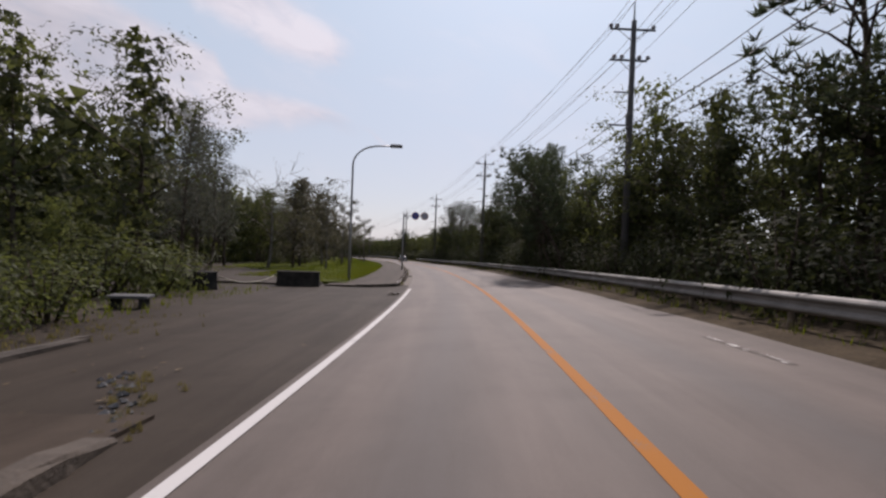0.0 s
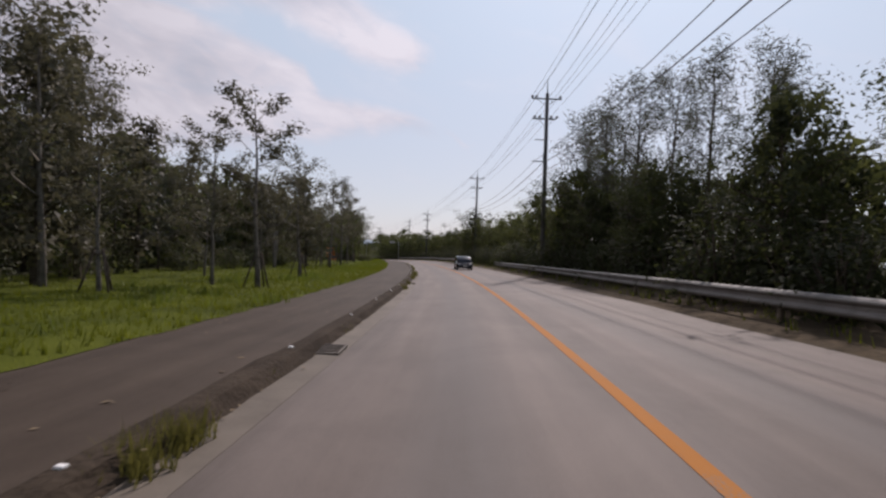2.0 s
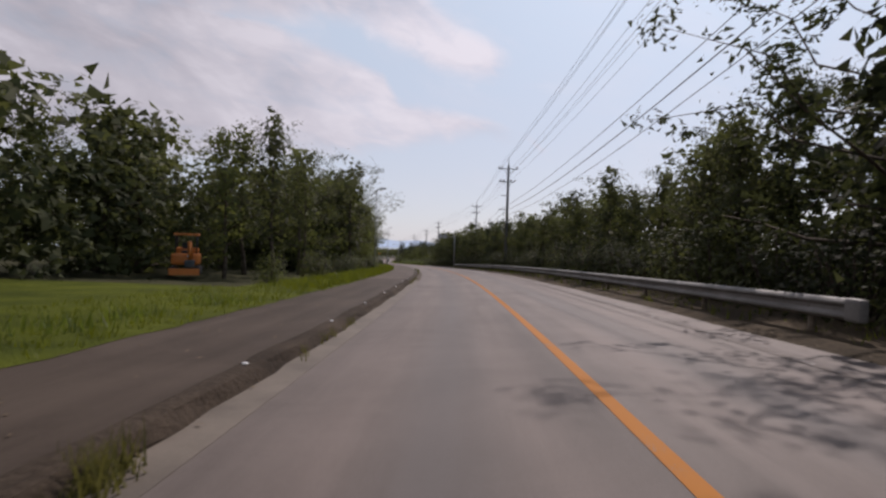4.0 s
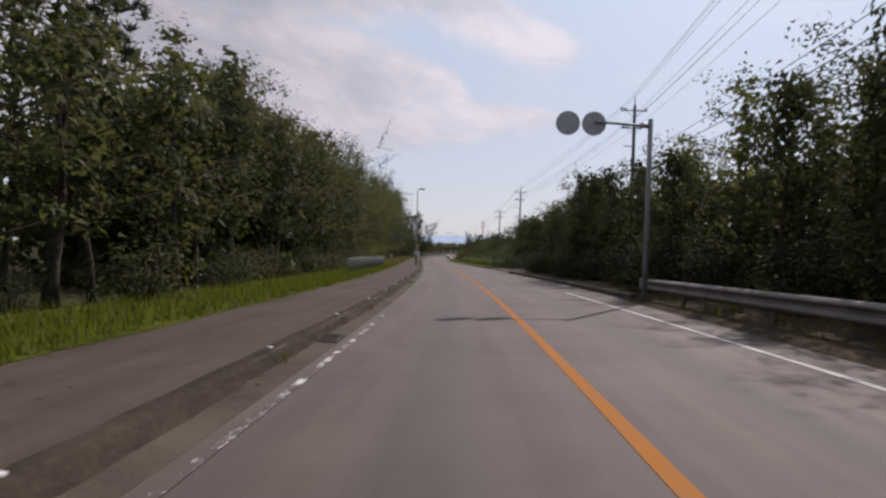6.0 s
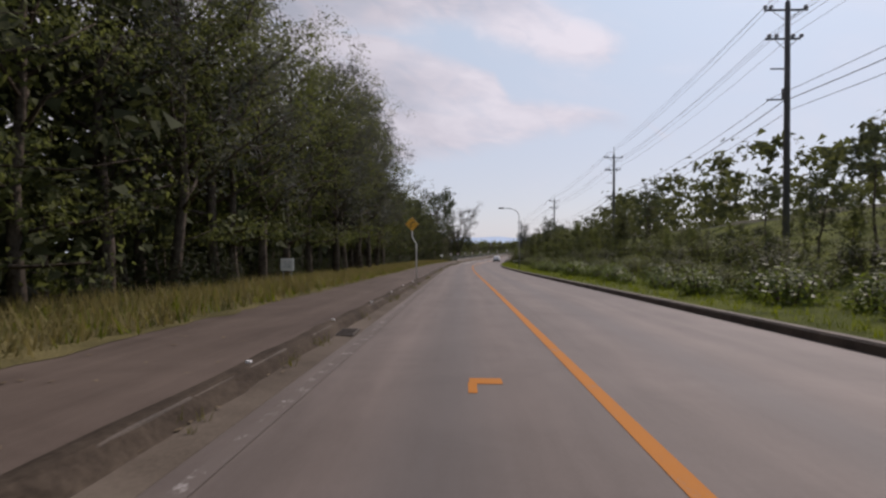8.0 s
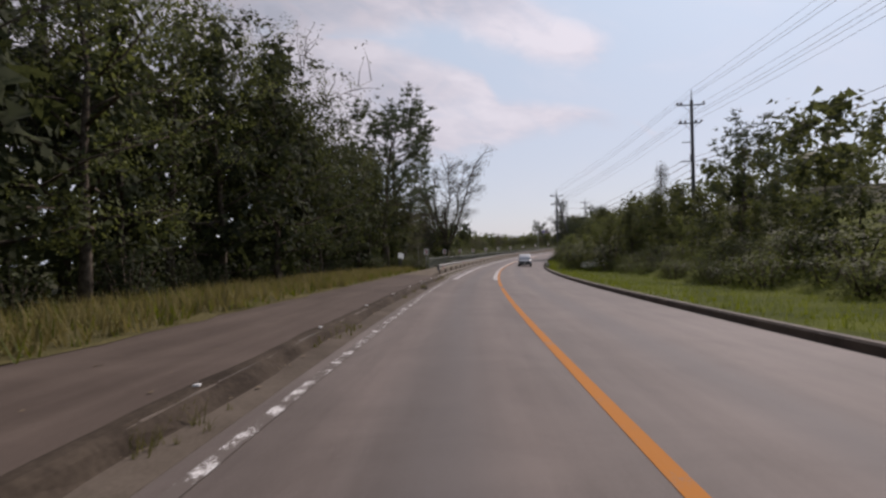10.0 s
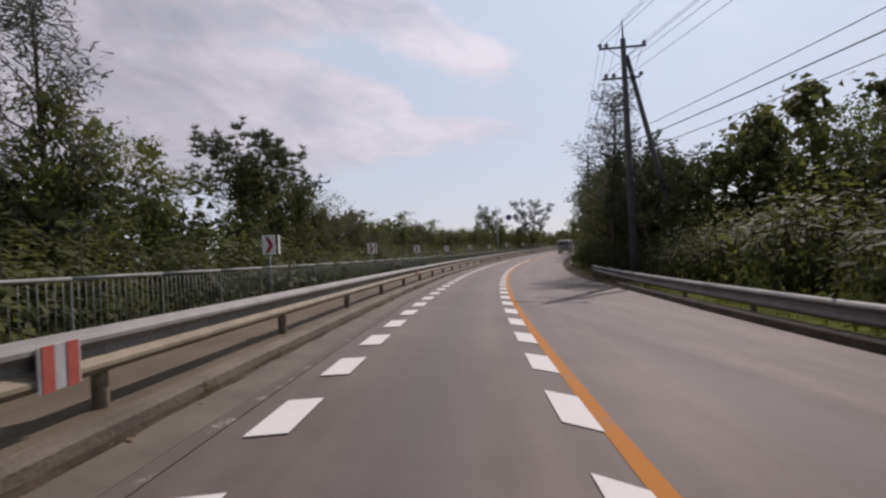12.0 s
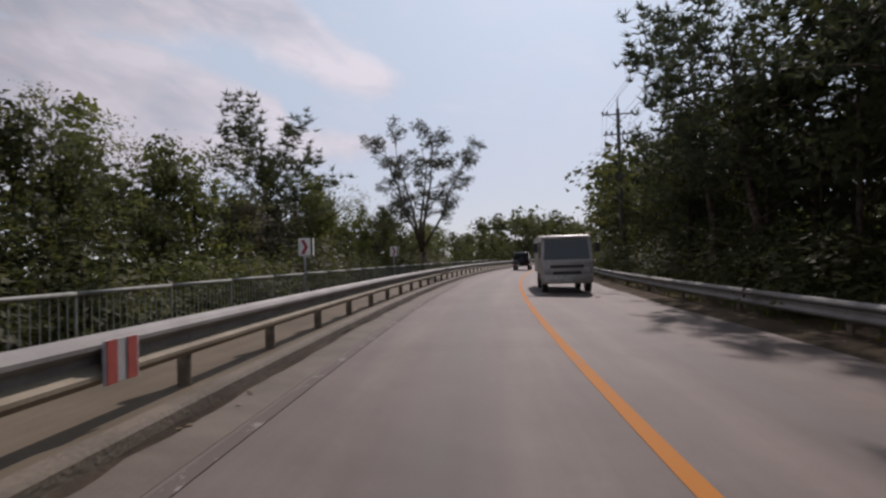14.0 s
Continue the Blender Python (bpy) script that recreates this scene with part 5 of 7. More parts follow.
# thicket that closes the view between the trunks, its leaf colour darkened as shade
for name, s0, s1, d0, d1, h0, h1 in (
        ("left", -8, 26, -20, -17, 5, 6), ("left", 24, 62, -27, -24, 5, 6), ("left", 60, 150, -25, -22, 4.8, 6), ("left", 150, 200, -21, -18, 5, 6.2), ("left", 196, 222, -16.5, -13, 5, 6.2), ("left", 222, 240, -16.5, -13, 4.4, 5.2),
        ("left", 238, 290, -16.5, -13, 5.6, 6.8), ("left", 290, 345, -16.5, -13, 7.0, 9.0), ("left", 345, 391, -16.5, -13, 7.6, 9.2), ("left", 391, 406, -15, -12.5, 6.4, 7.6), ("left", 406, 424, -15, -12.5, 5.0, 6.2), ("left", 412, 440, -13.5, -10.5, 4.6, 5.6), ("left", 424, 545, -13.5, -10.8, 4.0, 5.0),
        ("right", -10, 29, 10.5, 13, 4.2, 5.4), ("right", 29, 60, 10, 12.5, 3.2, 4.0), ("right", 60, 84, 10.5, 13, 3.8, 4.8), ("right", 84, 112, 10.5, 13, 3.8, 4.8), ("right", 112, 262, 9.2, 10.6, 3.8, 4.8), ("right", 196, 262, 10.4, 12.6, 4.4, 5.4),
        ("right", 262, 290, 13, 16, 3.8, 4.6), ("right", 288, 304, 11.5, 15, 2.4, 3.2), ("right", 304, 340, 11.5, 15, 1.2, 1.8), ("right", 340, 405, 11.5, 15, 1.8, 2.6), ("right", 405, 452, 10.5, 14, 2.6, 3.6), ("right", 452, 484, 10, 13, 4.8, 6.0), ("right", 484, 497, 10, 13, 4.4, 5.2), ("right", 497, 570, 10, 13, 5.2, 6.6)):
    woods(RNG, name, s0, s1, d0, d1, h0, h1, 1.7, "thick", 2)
EDGE = np.random.RandomState(77)
stand(EDGE, 198, 216, -13.5, -11.5, 9.6, 10.6, 3.0, B + ["tall0"])
stand(EDGE, 240, 264, -13.5, -11.0, 9.0, 10.0, 3.0, B + ["tall0", "tall1"])
stand(EDGE, 14, 26, 7.2, 9.4, 5.4, 6.6, 3.4, ["broad1", "dark0"])
stand(EDGE, 27, 38, 7.2, 9.0, 4.0, 4.8, 3.4, ["broad1", "dark0"])
stand(EDGE, 38, 48, 7.2, 9.4, 5.0, 6.0, 3.4, ["broad1", "dark0"])
stand(EDGE, 6.4, 11, -9.4, -8.5, 1.2, 1.9, 1.2, LB)
stand(EDGE, 11, 19, -11.4, -10.0, 1.6, 2.6, 1.5, LB + BR)
for key, s, d, h in (("tall1", 268.5, -10.8, 9.6), ("tall0", 273.5, -10.6, 11.0), ("tall1", 278, -10.9, 11.4), ("bare0", 281.5, -10.4, 12.0), ("bare0", 278.5, -11.6, 12.4), ("tall0", 285.5, -10.8, 10.8)):
    plant(key, s, d, h, s * 1.1, 0.1)
for s, d, h in ((309, -9.9, 11.2), (314.5, -9.7, 12.2), (319, -9.8, 12.6), (325, -9.8, 13.0), (331.5, -9.6, 13.2), (337, -9.7, 12.6)):
    plant("tall%d" % (int(s) % 2), s, d, h, s * 1.3, 0.1, wide=0.95)
for key, s, d, h in (("tall1", 291, -10.8, 10.4), ("tall1", 297, -10.6, 12.0), ("tall0", 303, -11.0, 12.8), ("feather2", 304.8, -10.2, 14.2), ("feather0", 311, -9.6, 14.2)):
    plant(key, s, d, h, s * 2.1, 0.1)
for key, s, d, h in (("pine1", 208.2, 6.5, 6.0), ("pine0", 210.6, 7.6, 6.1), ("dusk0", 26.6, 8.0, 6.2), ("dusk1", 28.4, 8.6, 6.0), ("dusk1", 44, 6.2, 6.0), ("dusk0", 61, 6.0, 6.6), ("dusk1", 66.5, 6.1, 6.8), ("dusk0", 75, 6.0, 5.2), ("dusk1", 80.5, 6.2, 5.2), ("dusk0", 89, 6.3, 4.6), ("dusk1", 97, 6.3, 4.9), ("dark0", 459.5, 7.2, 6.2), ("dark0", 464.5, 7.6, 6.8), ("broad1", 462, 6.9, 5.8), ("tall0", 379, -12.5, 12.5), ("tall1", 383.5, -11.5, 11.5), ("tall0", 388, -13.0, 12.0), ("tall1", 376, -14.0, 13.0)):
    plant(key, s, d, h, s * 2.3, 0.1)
stand(EDGE, 287, 405, 8.7, 10.2, 1.1, 1.8, 1.7, ["slope0", "slope0", "slope1"])
stand(EDGE, 288, 405, 10.8, 12.8, 1.4, 2.1, 2.0, ["slope0", "slope1"])
woods(EDGE, "left", 196, 218, -17, -13.5, 8.2, 9.4, 1.5)
woods(EDGE, "left", 238, 266, -17, -13.5, 8.2, 9.4, 1.7)
join_woods()


def stakes(s, d):
    """Timber props round a young tree."""
    t = thing("tree_prop", spot(s, d, 0.13, s), "grey timber props tied round a young tree", "tree prop", "tree props")
    for k in range(3):
        a = k * 2.094 + 0.4
        part("stake", tube("stake", [(math.cos(a) * 0.62, math.sin(a) * 0.62, -0.25), (math.cos(a) * 0.12, math.sin(a) * 0.12, 1.3)], 0.035, BARK, 6), t)
    for k in range(3):
        a, b = k * 2.094 + 0.4, (k + 1) * 2.094 + 0.4
        part("crossbar", tube("crossbar", [(math.cos(a) * 0.17, math.sin(a) * 0.17, 1.15), (math.cos(b) * 0.17, math.sin(b) * 0.17, 1.15)], 0.025, BARK, 5), t)
    return t


sk = stakes(95.4, -9.0)
for s, d in ((82.8, -11.5), (87.0, -8.4), (115.1, -10.6), (118.1, -11.9), (122.9, -10.6), (130, -14), (137.5, -11.2), (143, -10.8), (151.3, -13.6), (63.2, -10.6)):
    copy_thing(sk, spot(s, d, 0.13, s))


def hills():
    """Low hills across the water."""
    V, F, n = [], [], 40
    for i in range(n):
        u = i / (n - 1)
        a = radians(14 + 16 * u)
        h = 70 * math.sin(math.pi * u)**0.7 * (0.75 + 0.3 * noise.noise((u * 6, 2.0, 0)))
        x, y = -math.sin(a) * 4100, math.cos(a) * 4100
        V += [(x, y, -60), (x, y, -45 + h), (x * 1.06, y * 1.06, -60)]
    for i in range(n - 1):
        F += [(3 * i, 3 * i + 3, 3 * i + 4, 3 * i + 1), (3 * i + 1, 3 * i + 4, 3 * i + 5, 3 * i + 2)]
    tagged(new("backdrop", mesh_of("backdrop", V, F, HILL, smooth_on=True)), "hills across the sea, pale blue haze put in by colour and glow", "hills", kind="structure")


hills()

# ---- kerb, rails, fences ----
def kerb_block():
    return solid("kerb_stone", box(0.18, 1.194, 0.36, (0, 0, -0.2), 0.028), KERB)


def stone_pose(s, d, h):
    grade = math.atan(float((np.interp(s + 1, S_FINE, LINE_Z) - np.interp(s - 1, S_FINE, LINE_Z)) / 2))
    return Matrix.Translation(at(s, d, h)) @ Matrix.Rotation(float(np.interp(s, S_FINE, ANG)), 4, "Z") @ Matrix.Rotation(grade, 4, "X")


RAIL_PROFILE = [(0.0, 0.35), (0.055, 0.325), (0.085, 0.29), (0.085, 0.26), (0.012, 0.205), (0.012, 0.145), (0.085, 0.09), (0.085, 0.06), (0.055, 0.025), (0.0, 0.0)]


def guard_rail(s0, s1, d, top, gaps, facing, label, post_mat, stained=False):
    """A W-beam rail on round posts; facing +1 shows its face to larger d."""
    rail = thing("guard_rail", spot(s0, d), label, "guard rail", "guard rails")
    inv = rail.matrix_world.inverted()
    s = s0
    while s < s1 - 0.5:
        e = min(s + 4.0, s1)
        n = 3
        V, F = [], []
        for i in range(n):
            x = s + (e + 0.03 - s) * i / (n - 1)
            for off in (0.0, -0.006):
                for u, h in RAIL_PROFILE:
                    V.append(at(x, d + facing * (u + 0.06 + off), top - 0.35 + h))
        k = len(RAIL_PROFILE)
        for i in range(n - 1):
            for o in (0, k):
                F += [(i * 2 * k + o + j, i * 2 * k + o + j + 1, (i + 1) * 2 * k + o + j + 1, (i + 1) * 2 * k + o + j) for j in range(k - 1)]
        me = mesh_of("beam", [inv @ Vector(v) for v in V], F, STEEL, smooth_on=False)
        if stained:
            # the lower fold is stained by rust and splashed dirt
            me.materials.append(DIRTY_STEEL)
            me.polygons.foreach_set("material_index", [1 if f[0] % k >= 5 else 0 for f in F])
        ob = part("beam", me, rail)
        s = e
    post = tube("post", [(0, 0, -0.4), (0, 0, top - 0.06), (0, 0, top - 0.04)], [0.062, 0.062, 0.03], post_mat, 10)
    block = solid("bracket", box(0.10, 0.09, 0.22, (facing * 0.03, 0, top - 0.30), 0.01), STEEL)
    for a, b, g in gaps:
        x = a
        while x <= b:
            p = part("post", post, rail, m=inv @ spot(x, d))
            part("bracket", block, p)
            x += g
    # rounded sleeve at each end
    for x, w in ((s0, -1), (s1, 1)):
        cap = box(0.16, 0.34, 0.36, (facing * 0.08, w * 0.12, top - 0.355), 0.05)
        part("end_terminal", solid("end_terminal", cap, STEEL), rail, "grey steel end cap", inv @ spot(x, d))
    return rail


RR = 4.72
guard_rail(-20, 120.8, RR, 0.70, [(-18, 120.5, 4.0)], -1, "weathered grey steel guard rail before the trees", RUST_POST)
guard_rail(149, 232.7, RR, 0.68, [(150, 232.5, 4.0)], -1, "weathered grey steel guard rail before the trees", RUST_POST)
guard_rail(416, 456, RR, 0.62, [(417, 455.8, 4.0)], -1, "weathered grey steel guard rail below the slope", RUST_POST)
guard_rail(494, 620, RR, 0.62, [(495, 620, 4.0)], -1, "weathered grey steel guard rail before the trees", RUST_POST)
guard_rail(392.3, 620, -3.86, 0.78, [(393.4, 478.0, 4.0), (478.5, 620, 2.0)], 1, "grey steel guard rail, its lower fold stained tan, on brown posts", RUST_POST, True)


def rail_marker(s):
    t = thing("rail_marker", spot(s, -3.70, 0.60), "red and white striped reflector sheet on the guard rail", "reflector", "rail markers")
    part("sheet", solid("sheet", box(0.012, 0.38, 0.30, (0.003, 0, -0.16), 0.004), SIGN_DIM_WHITE), t)
    for y in (-0.11, 0.11):
        part("stripe", solid("stripe", box(0.006, 0.11, 0.30, (0.013, y, -0.16), 0.002, Matrix.Rotation(0.0, 4, "X")), MARKER_RED), t, "faded red stripe")
    return t


mk = rail_marker(394.2)
for s in (410.2, 428.8, 447.8, 467.1, 497.4, 520.0):
    copy_thing(mk, spot(s, -3.70, 0.60))

# bar fences
def bar_fence(s0, s1, d, height, bar_gap, panel, label, single):
    f = thing("bar_fence", spot(s0, d), label, "fence", "fences")
    inv = f.matrix_world.inverted()
    post = solid("post", box(0.026, 0.03, height + 0.5, (0, 0, -0.5), 0.006), FENCE)
    base = lambda x: float(side(x, d)) - 0.17 * float(step01(x, 455, 500))
    bar = tube("bar", [(0, 0, 0.10), (0, 0, height - 0.02)], 0.007, FENCE, 6)
    n = int((s1 - s0) / panel)
    joined_v, joined_f, made = [], [], 0
    bv, bf = tube_points([(0, 0, 0.10), (0, 0, height - 0.02)], [0.007, 0.007], 4)
    for i in range(n + 1):
        s = s0 + i * panel
        part("post", post, f, m=inv @ spot(s, d, base(s)))
        if i == n:
            break
        a, b = Vector(at(s, d, base(s))), Vector(at(s + panel, d, base(s + panel)))
        for nm, h, r in (("top_rail", height, 0.028), ("bottom_rail", 0.10, 0.014)):
            part(nm, tube(nm, [inv @ (a + Vector((0, 0, h))), inv @ (b + Vector((0, 0, h)))], r, FENCE, 6), f)
        m = int(panel / bar_gap)
        for j in range(1, m):
            x = s + panel * j / m
            if single[0] < x < single[1] and made < 300:
                part("bar", bar, f, m=inv @ spot(x, d, base(x)))
                made += 1
            else:
                q = inv @ spot(x, d, base(x))
                o = len(joined_v)
                joined_v += [q @ v for v in bv]
                joined_f += [tuple(k + o for k in w) for w in bf]
    if joined_v:
        tagged(part("infill", mesh_of("infill", joined_v, joined_f, FENCE), f), kind="stuff")
    return f


bar_fence(246.5, 270.5, -7.0, 1.02, 0.125, 2.0, "pale green steel bar fence before the trees", (246, 271))
bar_fence(404, 560, -6.05, 0.90, 0.133, 2.0, "pale green steel bar fence along the pavement", (425, 465))

# ---- poles, lamps, signs ----
def insulator():
    return tube("insulator", [(0, 0, 0), (0, 0, 0.05), (0, 0, 0.06), (0, 0, 0.11), (0, 0, 0.12), (0, 0, 0.17), (0, 0, 0.2)], [0.04, 0.05, 0.11, 0.11, 0.07, 0.09, 0.03], INSULATOR, 8)


def utility_pole(m, top, strut=False):
    """Concrete pole; its tip stands top metres over the road."""
    p = thing("utility_pole", m, "grey concrete utility pole with two crossarms", "utility pole", "utility poles")
    part("shaft", tube("shaft", [(0, 0, -3.0), (0, 0, top - 0.9), (0, 0, top - 0.86)], [0.19, 0.115, 0.10], POLE_CONC, 14), p)
    part("earth_spike", tube("earth_spike", [(0, 0, top - 0.95), (0, 0, top)], [0.05, 0.02], DARK_STEEL, 6), p)
    ins = insulator()
    for nm, z, half, xs in (("upper_crossarm", top - 1.25, 1.05, (-1.0, -0.72, 0.95)), ("lower_crossarm", top - 2.65, 0.85, (-0.8, -0.45, 0.35, 0.75))):
        arm = part(nm, solid(nm, box(2 * half, 0.085, 0.085, (0.0 if nm[0] == "u" else -0.15, 0.14, z), 0.008), DARK_STEEL), p)
        for x in xs:
            part("insulator", ins, arm, m=Matrix.Translation((x, 0.14, z + 0.085)))
        for sx in (-1, 1):
            part("brace", tube("brace", [(sx * half * 0.62, 0.14, z), (0, 0.12, z - 0.5)], 0.016, DARK_STEEL, 5), p)
    part("short_arm", solid("short_arm", box(0.9, 0.06, 0.06, (-0.3, 0.13, top - 4.1), 0.006), DARK_STEEL), p)
    part("cable_arm", solid("cable_arm", box(1.0, 0.07, 0.07, (-0.4, 0.14, top - 5.6), 0.006), DARK_STEEL), p)
    part("terminal_box", solid("terminal_box", box(0.22, 0.2, 0.5, (0.0, 0.2, top - 5.5), 0.02), DARK_STEEL), p, "dark cable terminal box")
    if strut:
        part("strut", tube("strut", [(3.2, 2.2, -1.0), (0.15, 0.1, top - 1.6)], [0.15, 0.10], POLE_CONC, 12), p)
    return p


POLES = [(-16, 6.6, 13.0), (24.9, 6.7, 12.9), (62.6, 5.3, 13.2), (105.5, 5.5, 13.5), (147.6, 6.7, 13.7), (199, 6.0, 12.2), (259.5, 13.6, 14.6), (315.8, 14.6, 14.7), (352, 16.1, 14.1),
         (402, 15.1, 14.2), (451, 5.75, 11.9), (493.3, 6.8, 13.1), (533, 6.7, 12.4), (575, 6.8, 12.5)]
for s, d, t in POLES:
    pole_here = utility_pole(spot(s, d, 0.0), t, strut=(s == 451))
    if s == 493.3:
        lamp = part("lamp_arm", tube("lamp_arm", [(0, 0.1, 8.2), (-0.9, 0.1, 8.45), (-1.7, 0.1, 8.5)], 0.03, DARK_STEEL, 6), pole_here, "thin street lamp arm")
        part("lamp_head", solid("lamp_head", box(0.55, 0.16, 0.10, (-1.9, 0.1, 8.45), 0.03), LAMP_STEEL), lamp, "small grey lamp head")


def cable(p, q, sag, r):
    pts = [Vector(p).lerp(Vector(q), i / 12) - Vector((0, 0, sag * 4 * (i / 12) * (1 - i / 12))) for i in range(13)]
    c = thing("overhead_cable", Matrix.Translation(pts[0]), "thin black overhead cable between the poles", "cable", "overhead cables")
    part("strand", tube("strand", [v - pts[0] for v in pts], r, CABLE, 4), c)


for (s0, d0, t0), (s1, d1, t1) in zip(POLES[:-1], POLES[1:]):
    for x, down, sag, r in ((0.0, 0.0, 0.35, 0.008), (-1.0, 1.0, 0.5, 0.009), (-0.72, 1.0, 0.55, 0.009), (0.95, 1.0, 0.5, 0.009), (-0.8, 2.4, 0.5, 0.009), (-0.45, 2.4, 0.55, 0.009), (0.35, 2.4, 0.5, 0.009),
                            (-0.7, 5.5, 0.7, 0.013), (-0.2, 5.7, 0.8, 0.02), (0.15, 6.1, 0.8, 0.014)):
        cable(at(s0, d0 + x, t0 - down), at(s1, d1 + x, t1 - down), sag, r)


def street_lamp(m, height, reach, rise, side_sign, label):
    """A tapered post that bends into an arm."""
    p = thing("street_lamp", m, label, "street lamp", "street lamps")
    pts, rad = [(0, 0, -0.4), (0, 0, height * 0.5), (0, 0, height)], [0.075, 0.06, 0.048]
    for i in range(1, 7):
        a = i / 6 * math.pi / 2 * 0.92
        pts.append((side_sign * reach * 0.62 * (1 - math.cos(a)), 0, height + rise * math.sin(a)))
        rad.append(0.042)
    pts.append((side_sign * reach, 0, height + rise * 1.04))
    rad.append(0.035)
    part("post", tube("post", pts, rad, LAMP_STEEL, 10), p)
    head = disc(0.5, 1.0, "X", 12)
    for v in head.verts:
        v.co = Vector((side_sign * (reach + 0.1) + v.co.x * 0.62, v.co.y * 0.3, height + rise * 1.04 + v.co.z * 0.2))
    bmesh.ops.bevel(head, geom=head.edges[:], offset=0.03, segments=2, affect="EDGES")
    part("lamp_head", solid("lamp_head", head, LAMP_STEEL), p)
    part("base_plate", solid("base_plate", box(0.34, 0.34, 0.05, (0, 0, 0.0), 0.01), POLE_CONC), p)
    return p


street_lamp(spot(28.6, -6.25, 0.13), 6.0, 2.1, 1.0, 1, "grey street lamp with a curved arm in the lawn")
street_lamp(spot(353.4, 5.45, 0.12), 6.2, 2.0, 0.95, -1, "grey street lamp with a curved arm by the verge")
street_lamp(spot(202.3, -8.1, 0.13), 8.8, 0.6, 0.25, 1, "tall thin grey street lamp before the trees")
tall = street_lamp(spot(282.4, -4.0, 0.15), 8.95, 0.42, 0.25, 1, "tall grey street lamp with cabinets on its post")
part("meter_box", solid("meter_box", box(0.34, 0.24, 0.42, (-0.03, -0.18, 1.28), 0.012), BOX_GREY), tall, "grey steel meter box")
part("control_cabinet", solid("control_cabinet", box(0.30, 0.36, 0.62, (0.24, 0.06, 0.98), 0.012), BOX_WHITE), tall, "white control cabinet")
for z in (1.1, 1.5):
    part("strap", tube("strap", [(0, 0, z), (0, 0, z + 0.03)], 0.10, DARK_STEEL, 10), tall)


def text_mesh(body, size, mat):
    cu = bpy.data.curves.new("numerals", "FONT")
    cu.body, cu.size, cu.align_x, cu.align_y, cu.extrude = body, size, "CENTER", "CENTER", 0.002
    ob = bpy.data.objects.new("numerals", cu)
    scene.collection.objects.link(ob)
    me = bpy.data.meshes.new_from_object(ob.evaluated_get(bpy.context.evaluated_depsgraph_get()))
    bpy.data.objects.remove(ob)
    me.materials.clear()
    me.materials.append(mat)
    return me


def ring(r0, r1, thick, y, n=32):
    V, F = [], []
    for i in range(n):
        a = 2 * math.pi * i / n
        for r, w in ((r0, 0), (r1, 0), (r1, thick), (r0, thick)):
            V.append((math.cos(a) * r, y + w, math.sin(a) * r))
    for i in range(n):
        j = (i + 1) % n
        for k in range(4):
            F.append((i * 4 + k, i * 4 + (k + 1) % 4, j * 4 + (k + 1) % 4, j * 4 + k))
    return V, F


def overhead_sign(m, height, reach, sgn, toward):
    """Two round signs on an arm over the lane; toward -1: they face the traffic coming from smaller s."""
    p = thing("traffic_sign", m, "grey post with an arm holding two round traffic signs", "traffic sign", "overhead signs")
    part("post", tube("post", [(0, 0, -0.4), (0, 0, height), (0, 0, height + 0.02)], [0.075, 0.07, 0.03], LAMP_STEEL, 12), p)
    part("arm", tube("arm", [(0, 0, height - 0.2), (sgn * reach[1], 0, height - 0.12)], [0.045, 0.035], LAMP_STEEL, 8), p)
    part("clamp", tube("clamp", [(sgn * 0.06, 0, height - 0.2), (sgn * 0.3, 0, height - 0.185)], 0.075, LAMP_STEEL, 10), p)
    for i, x in enumerate(reach):
        z, y = height - 0.16, 0.06 * toward
        plate = part("sign_plate", solid("sign_plate", disc(0.35, 0.02, "Y", 32, (sgn * x, y, z)), SIGN_BACK), p, "round sign with a blue face and red border" if i == 0 else "round white sign with a red border")
        at_face = Matrix.Translation((sgn * x, y + 0.012 * toward, z))
        # face and border colours already hold the shade of a backlit sign
        part("face", solid("face", disc(0.33, 0.006, "Y", 32), SIGN_BLUE if i == 0 else SIGN_DIM_WHITE), plate, m=at_face)
        V, F = ring(0.275 if i else 0.29, 0.335, 0.006 * toward, 0.004 * toward)
        part("border", mesh_of("border", V, F, SIGN_SHADE_RED), plate, "red ring, coloured dark as on a backlit face", at_face)
        if i == 0:
            part("slash", solid("slash", box(0.58, 0.006, 0.06, (0, 0.006 * toward, -0.03), 0.0, Matrix.Rotation(math.radians(45), 4, "Y")), SIGN_SHADE_RED), plate, "red slash, coloured dark as on a backlit face", at_face)
        else:
            turn = Matrix.Rotation(math.pi / 2, 4, "X") if toward < 0 else Matrix.Rotation(math.pi, 4, "Z") @ Matrix.Rotation(math.pi / 2, 4, "X")
            part("numerals", text_mesh("50", 0.36, SIGN_BLUE), plate, "blue numerals 50", at_face @ Matrix.Translation((0, 0.007 * toward, 0)) @ turn)
    return p


overhead_sign(spot(50.2, -3.93, 0.15), 5.1, (1.05, 1.88), 1, -1)
overhead_sign(spot(231.6, 4.25, 0.1), 5.25, (2.38, 1.62), -1, 1)
overhead_sign(spot(490.5, -3.98, 0.15), 5.0, (1.42, 2.27), 1, -1)


